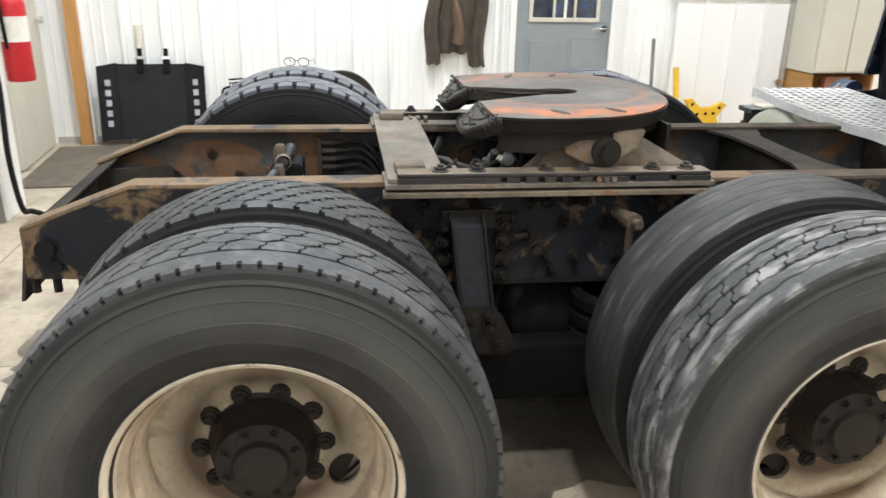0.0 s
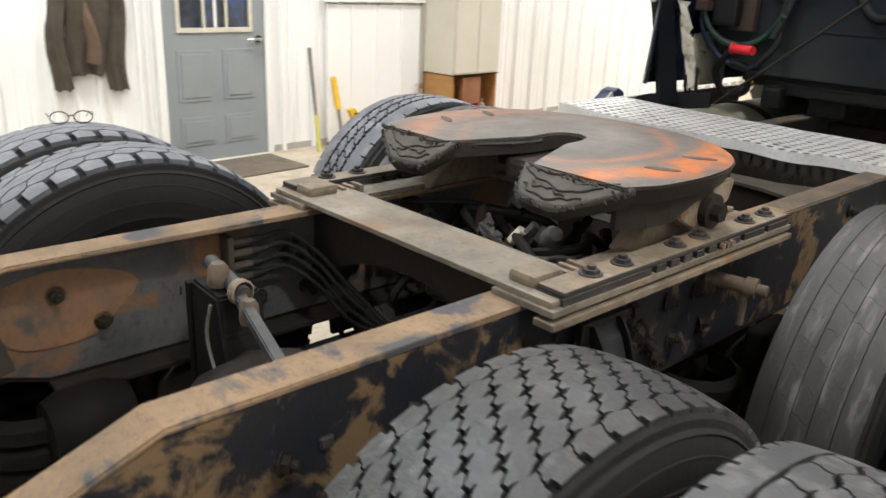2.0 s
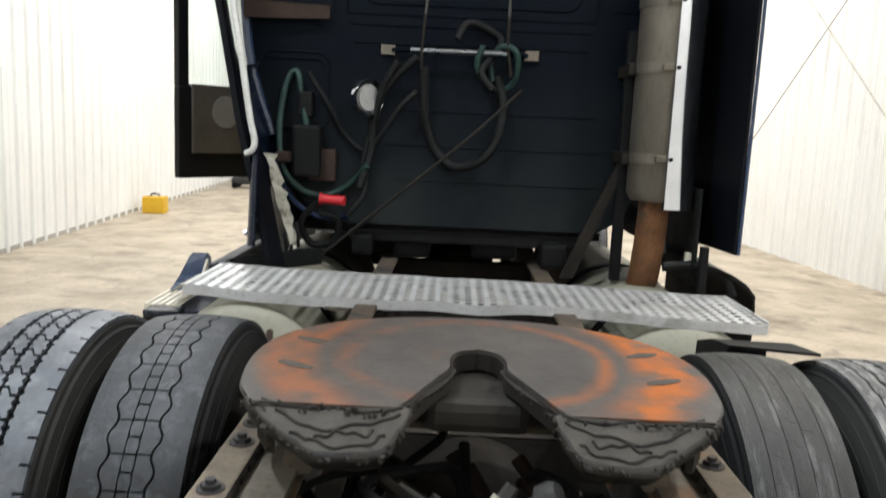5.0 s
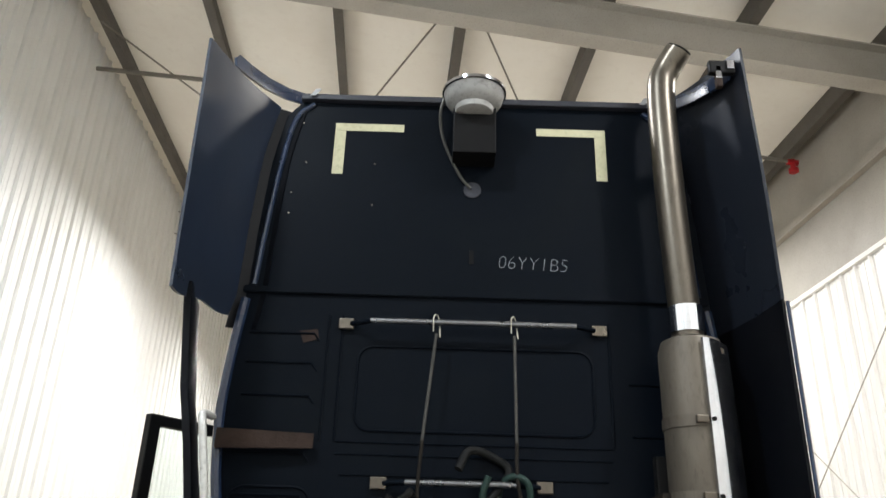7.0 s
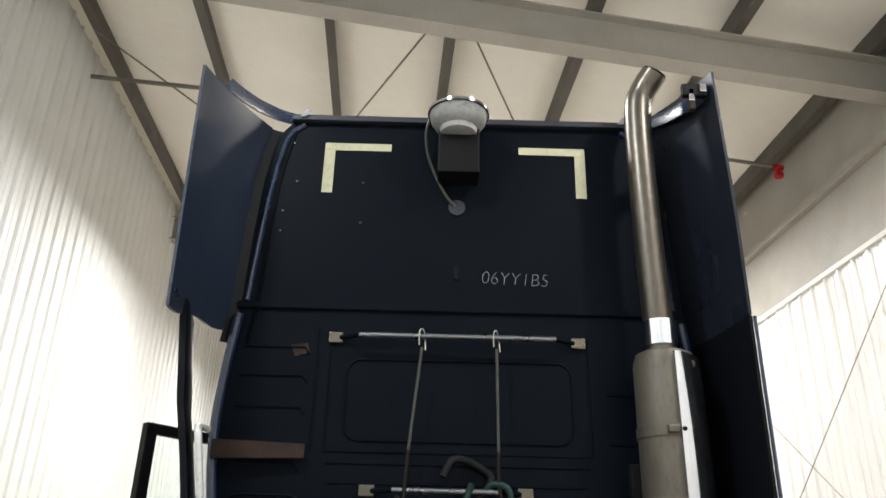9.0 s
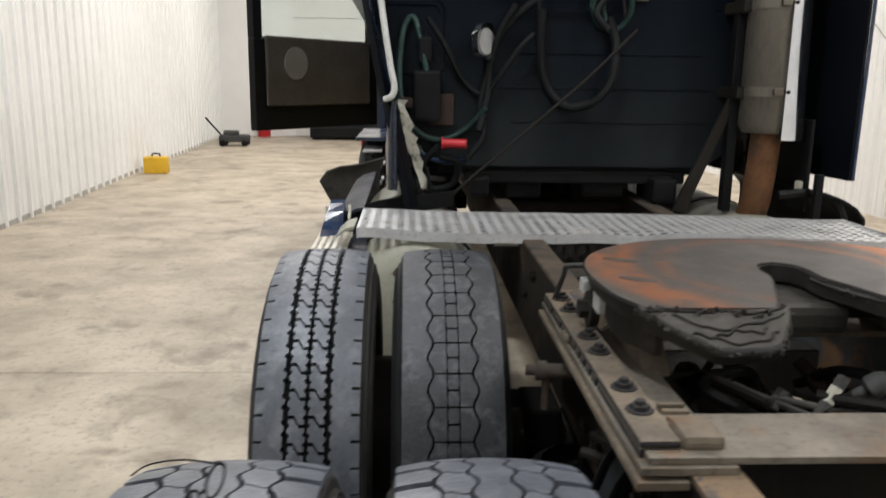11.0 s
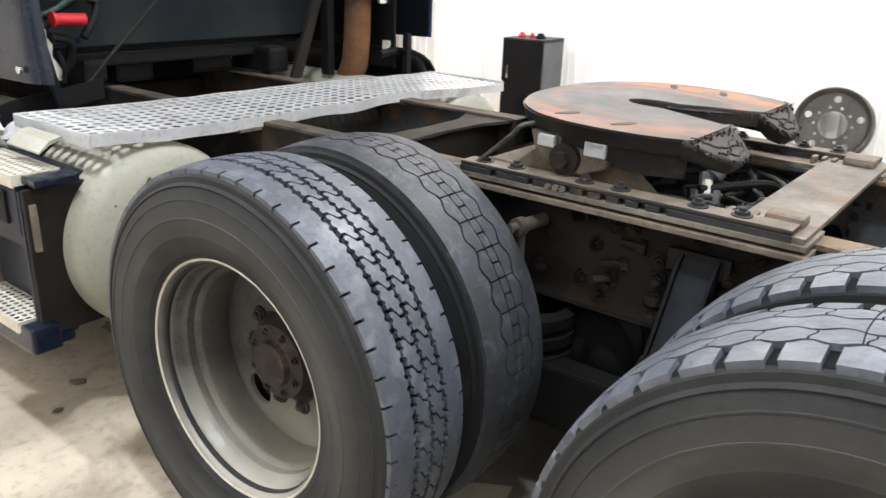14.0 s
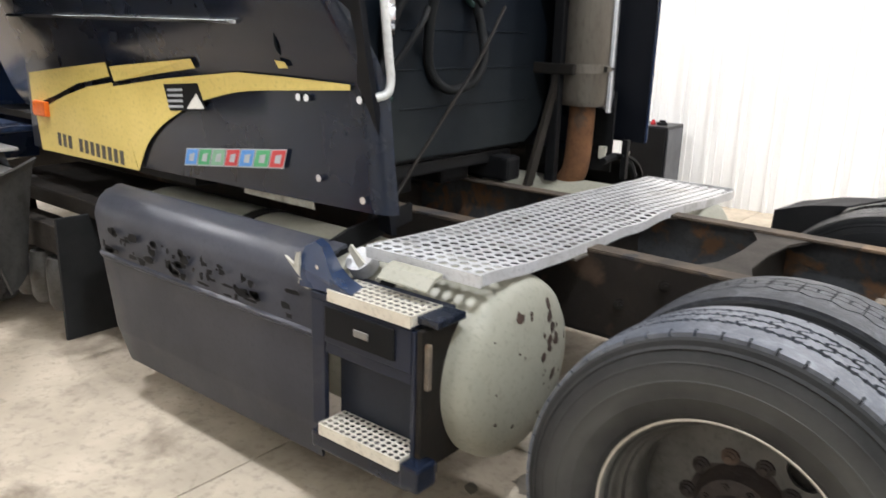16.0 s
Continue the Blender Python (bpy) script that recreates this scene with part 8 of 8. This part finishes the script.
part("patch_disc", cyl(bmesh.new(), (-0.022, YB - 0.001, 3.085), (-0.022, YB - 0.006, 3.085), 0.038, 24), M["skirt"], back, "dull round plug")
part("drip", newbox(-0.03, -0.012, YB - 0.006, YB - 0.001, 2.74, 2.80), M["black"], back)
bm = bmesh.new()
prism(bm, [(-0.96, YB - 0.05, 2.03), (-0.60, YB - 0.035, 2.02), (-0.60, YB - 0.035, 1.965), (-0.96, YB - 0.05, 1.955)], (0, -0.008, 0), 0.002)
part("rusty_strap", bm, M["rustbar"], cab, "rusty flat steel strap")
part("paint_scar", prism(bmesh.new(), [(-0.70, YB - 0.001, 2.43), (-0.63, YB - 0.001, 2.44), (-0.62, YB - 0.001, 2.40), (-0.68, YB - 0.001, 2.38)], (0, -0.0015, 0)), M["rustbar"], back)
for s, x0 in ((-1, -0.636), (1, 0.566)):
    xi = x0 - s * 0.306
    part("tape_strip", newbox(min(x0, xi), max(x0, xi), YB - 0.0025, YB - 0.0005, 3.368, 3.406), M["tape"], back, "strip of masking tape")
    xj = x0 - s * 0.048
    part("tape_strip", newbox(min(x0, xj), max(x0, xj), YB - 0.0025, YB - 0.0005, 3.148, 3.3675), M["tape"], back, "strip of masking tape")
tx = bpy.data.curves.new("chalk_number", "FONT")
tx.body, tx.size, tx.extrude, tx.shear, tx.offset = "06YY1B5", 0.085, 0.0006, 0.1, -0.0028
tob = new("chalk_number", tx)
tob.matrix_world = pose(0.085, YB - 0.0015, 2.725, 90, 2, 0)
tob.scale = (0.92, 1, 1)
me = bpy.data.meshes.new_from_object(tob.evaluated_get(bpy.context.evaluated_depsgraph_get()))
bpy.data.objects.remove(tob)
me.materials.clear()
me.materials.append(M["chalk"])
tob = new("chalk_number", me)
tob.matrix_basis = pose(0.085, YB - 0.0015, 2.725, 90, 2, 0) @ Matrix.Diagonal((0.92, 1, 1, 1))
tob.parent = back
tagged(tob, "handwritten pale chalk number")
# beacon drum on its bracket at the roof edge
bc = new("roof_beacon")
bc.parent = truck
tagged(bc, "white round lamp drum on a black bracket")
part("bracket", newbox(-0.112, 0.072, YB - 0.13, YB - 0.005, 3.20, 3.46, 0.006), M["black"], bc)
part("drum", lathe(bmesh.new(), [(0, 3.445), (0.070, 3.445), (0.082, 3.452), (0.086, 3.475), (0.108, 3.490), (0.124, 3.515), (0.131, 3.545), (0.134, 3.550), (0.134, 3.562), (0.126, 3.566), (0.0, 3.570)], pose(-0.024, YB - 0.12, -0.055), 40), M["drum"], bc, smooth=True)
part("drum_rim", lathe(bmesh.new(), [(0.134, 3.547), (0.140, 3.550), (0.140, 3.563), (0.134, 3.566)], pose(-0.024, YB - 0.12, -0.055), 40, closed=True), M["chrome"], bc, smooth=True)
part("socket", cyl(bmesh.new(), (-0.024, YB - 0.14, 3.395), (-0.024, YB - 0.14, 3.411), 0.055, 20), M["drum"], bc, smooth=True)
part("cable", tube(bmesh.new(), [(-0.15, YB - 0.10, 3.50), (-0.17, YB - 0.07, 3.42), (-0.15, YB - 0.04, 3.30), (-0.08, YB - 0.02, 3.15), (-0.03, YB - 0.01, 3.09)], 0.007, 8), M["greyhose"], bc, smooth=True)
part("corner_fitting", newbox(-0.80, -0.74, 1.70, 1.78, 1.36, 1.405, 0.01), M["rustbar"], cab)
# bring the sleeper, its fittings and the stack to their true place and size
FAR = Matrix(((1.02, 0, 0, 0), (0, 1, 0, 0.07), (0, 0, 1.02, -0.03), (0, 0, 0, 1)))
OUTER = ("roof_fairing", "side_extender", "extender_edge", "fairing_clip", "roof_wing")
FIT = Matrix(((1.07, 0, 0, -0.013), (0, 1.07, 0, 0.1505), (0, 0, 1.068, -0.0969), (0, 0, 0, 1)))
for ob in set(bpy.data.objects) - before_cab:
    if ob in (side, other) or ob.parent == side or ob == dr or ob.parent == dr or ob.data is None or ob.name.split(".")[0] in ("sill", "canister", "canister_bracket", "mud_flap", "sub_frame", "entry_step", "front_fender", "hood", "bumper"):
        continue
    if ob.matrix_basis == Matrix.Identity(4):
        ob.data.transform(FIT)
        if ob.name.split(".")[0] in OUTER or ob.parent == ex:
            ob.data.transform(FAR)
    else:
        ob.matrix_basis = FIT @ ob.matrix_basis
YB = 2.13
# left roof fairing, a broad blue sheet standing off the cab corner
def lerp_table(z, table):
    for (z0, a), (z1, b) in zip(table, table[1:]):
        if z <= z1:
            return a + (b - a) * max(0.0, (z - z0)) / (z1 - z0)
    return table[-1][1]


INNER = ((2.555, -1.068), (2.62, -1.046), (3.0, -1.032), (3.30, -1.013), (3.45, -0.990), (3.60, -0.958))
bm = bmesh.new()
g = []
for j in range(13):
    w = j / 12
    row = []
    for i in range(11):
        q = i / 10
        z = 2.469 + (2.555 - 2.469) * q + (1.092 - 0.047 * q) * w - 0.012 * math.sin(9 * q) * (1 - w) ** 6
        xo = -1.120 - 0.018 * w
        x = xo + (lerp_table(max(2.555, z), INNER) - xo) * q - 0.020 * math.sin(math.pi * q)
        row.append(bm.verts.new((x, 1.54 + 0.56 * q, z)))
    g.append(row)
for a, b in zip(g, g[1:]):
    for i in range(10):
        bm.faces.new((a[i], a[i + 1], b[i + 1], b[i]))
solid(bm, -0.012)
part("roof_fairing", bm, M["fairing"], cab, "blue upper side fairing with wall sheen in its colour", smooth=True)
# dark gutter between the fairing and the corner of the cab
bm = bmesh.new()
vs = []
for k in range(13):
    z = 2.50 + 1.10 * k / 12
    vs.append([bm.verts.new((lerp_table(max(2.555, z), INNER) - 0.010, 2.112, z)), bm.verts.new((lerp_table(max(2.555, z), INNER) + 0.060, 2.150, z)), bm.verts.new((lerp_table(max(2.555, z), INNER) + 0.120, 2.128, z))])
for a, b in zip(vs, vs[1:]):
    for k in (0, 1):
        bm.faces.new((a[k], a[k + 1], b[k + 1], b[k]))
solid(bm, 0.006)
part("corner_gutter", bm, M["extblack"], cab, smooth=True)
# narrow remains of the left side extender, leaning in towards the deck
EDGE = ((0.93, -0.842), (1.19, -0.890), (1.48, -0.963), (1.60, -0.985), (1.98, -1.052), (2.13, -1.086), (2.54, -1.136))
bm = bmesh.new()
vs = []
for k in range(17):
    z = 0.93 + 1.62 * k / 16
    x = lerp_table(z, EDGE)
    jag = 0.012 * noise.noise(Vector((z * 9, 3.1, 0)))
    up = max(0.0, min(1.0, (z - 1.66) / 0.16))
    vs.append([bm.verts.new((x, 1.70, z)), bm.verts.new((x + 0.026, 1.700, z)), bm.verts.new((x + 0.030, 1.710, z)), bm.verts.new((x + 0.060 - 0.088 * up + jag, 1.79 + 0.21 * up, z)), bm.verts.new((x + 0.030 - 0.090 * up + jag, 1.79 + 0.21 * up, z))])
for a, b in zip(vs, vs[1:]):
    for k in range(5):
        bm.faces.new((a[k], a[(k + 1) % 5], b[(k + 1) % 5], b[k]))
bm.faces.new(vs[0]), bm.faces.new(vs[-1])
part("extender_strip", bm, M["extblack"], cab, "narrow remains of the side extender", smooth=True)
# torn white fibreglass edge doubling as a lit gap, and dangling scraps below the handle
rng = random.Random(8)
bm = bmesh.new()
vs = []
for k in range(15):
    z = 1.40 - 0.40 * k / 14
    x = -0.886 + 0.112 * k / 14
    vs.append([bm.verts.new((x + rng.uniform(-0.008, 0.006), 1.85, z)), bm.verts.new((x + 0.042 + rng.uniform(-0.014, 0.014), 1.868, z + rng.uniform(-0.008, 0.008)))])
for a, b in zip(vs, vs[1:]):
    bm.faces.new((a[0], a[1], b[1], b[0]))
solid(bm, 0.006)
part("torn_edge", bm, M["fibre"], cab, "torn dirty white fibreglass edge standing in for a bright gap")
for x, z0, z1 in ((-0.80, 1.06, 0.96), (-0.775, 1.02, 0.955), (-0.745, 1.10, 0.99)):
    part("torn_scrap", tube(bmesh.new(), [(x, 1.86, z0), (x + 0.012, 1.85, (z0 + z1) / 2), (x + rng.uniform(-0.02, 0.02), 1.86, z1)], 0.008, 6, 4), M["black"], cab, smooth=True)
# black end plate of the side fairing, sloping up to the frame
part("fairing_end_plate", prism(bmesh.new(), [(-0.620, 1.80, 1.000), (-0.950, 1.80, 0.955), (-1.160, 1.80, 0.890), (-1.160, 1.80, 0.835), (-0.950, 1.80, 0.875), (-0.620, 1.80, 0.930)], (0, 0.014, 0), 0.003), M["black"], truck, "black sloping end plate of the side fairing")
# dusty front wheel fender that stands out behind the steer wheel
bm = bmesh.new()
rows = ((0.94, -1.00, -1.30), (0.90, -1.02, -1.40), (0.83, -1.03, -1.45), (0.72, -1.04, -1.395), (0.60, -1.05, -1.325), (0.47, -1.06, -1.262), (0.33, -1.06, -1.215))
g = [[bm.verts.new((xa + (xb - xa) * q, 3.98 - 0.16 * q + 0.16 * (0.94 - z), z - 0.05 * math.sin(math.pi * q * 0.5))) for q in (0, 0.25, 0.5, 0.75, 0.92, 1.0)] for z, xa, xb in rows]
for a, b in zip(g, g[1:]):
    for i in range(5):
        bm.faces.new((a[i], a[i + 1], b[i + 1], b[i]))
solid(bm, 0.012)
part("fender_flare", bm, M["housing"], truck, "dusty black plastic fender flare behind the steer wheel", smooth=True)
# grab handle on the left rear corner
run = [(-0.985, 1.80, 2.06), (-0.990, 1.70, 2.05), (-0.975, 1.665, 2.0), (-0.945, 1.665, 1.83), (-0.922, 1.668, 1.67), (-0.900, 1.67, 1.53), (-0.885, 1.675, 1.455), (-0.895, 1.68, 1.415), (-0.925, 1.70, 1.40)]
part("grab_handle", tube(bmesh.new(), run, 0.014, 12, 6), M["handle"], truck, "worn white curved grab handle", smooth=True)
# front bumper corner with its reflectors
bc_ = part("bumper_corner", newbox(-1.23, -1.08, 6.86, 7.12, 0.60, 0.775, 0.02), M["drum"], truck, "pale scuffed bumper corner")
part("reflector", newbox(-1.335, -1.268, 6.90, 6.96, 0.770, 0.905, 0.006), M["red"], bc_, "red reflector")
part("reflector", newbox(-1.267, -1.165, 6.89, 6.97, 0.776, 0.915, 0.006), M["bar"], bc_, "white reflector")
# gear below the cab back
for x, y, z, w, h in ((-0.25, 2.2, 0.98, 0.18, 0.14), (0.15, 2.2, 1.0, 0.22, 0.16), (0.42, 2.05, 0.97, 0.12, 0.12), (-0.48, 2.1, 0.98, 0.1, 0.1)):
    part("under_cab_unit", newbox(x - w / 2, x + w / 2, y, y + 0.3, z - h / 2, z + h / 2, 0.02), M["black"], truck)
part("transmission", lathe(bmesh.new(), [(0, 0), (0.12, 0.02), (0.2, 0.2), (0.23, 0.6), (0.26, 1.2), (0, 1.25)], pose(0, 3.0, 0.72) @ AY, 24), M["oily"], truck, smooth=True)
part("cab_crossbeam", newbox(-0.55, 0.55, 2.16, 2.24, 0.99, 1.05, 0.01), M["black"], truck)

# ---- loose things on the truck ----
gl = thing("safety_glasses", pose(-1.045, AXR, ZW + R + 0.003, 0, 0, 78), "dark-framed safety glasses lying on the tyre", "glasses")
gl.scale = (0.85, 0.85, 0.85)
for s in (-1, 1):
    bm = bmesh.new()
    pts = [(s * 0.036 + 0.028 * math.cos(a), 0.0, 0.024 + 0.020 * math.sin(a)) for a in (math.tau * i / 20 for i in range(21))]
    tube(bm, pts, 0.0019, 6, 2)
    part("lens_rim", bm, M["black"], gl, smooth=True)
    part("temple", tube(bmesh.new(), [(s * 0.066, 0, 0.03), (s * 0.07, 0.06, 0.03), (s * 0.066, 0.11, 0.02), (s * 0.06, 0.135, 0.004)], 0.0013, 6), M["black"], gl, smooth=True)
part("bridge", tube(bmesh.new(), [(-0.010, 0, 0.028), (0, -0.004, 0.032), (0.010, 0, 0.028)], 0.0019, 6), M["black"], gl, smooth=True)
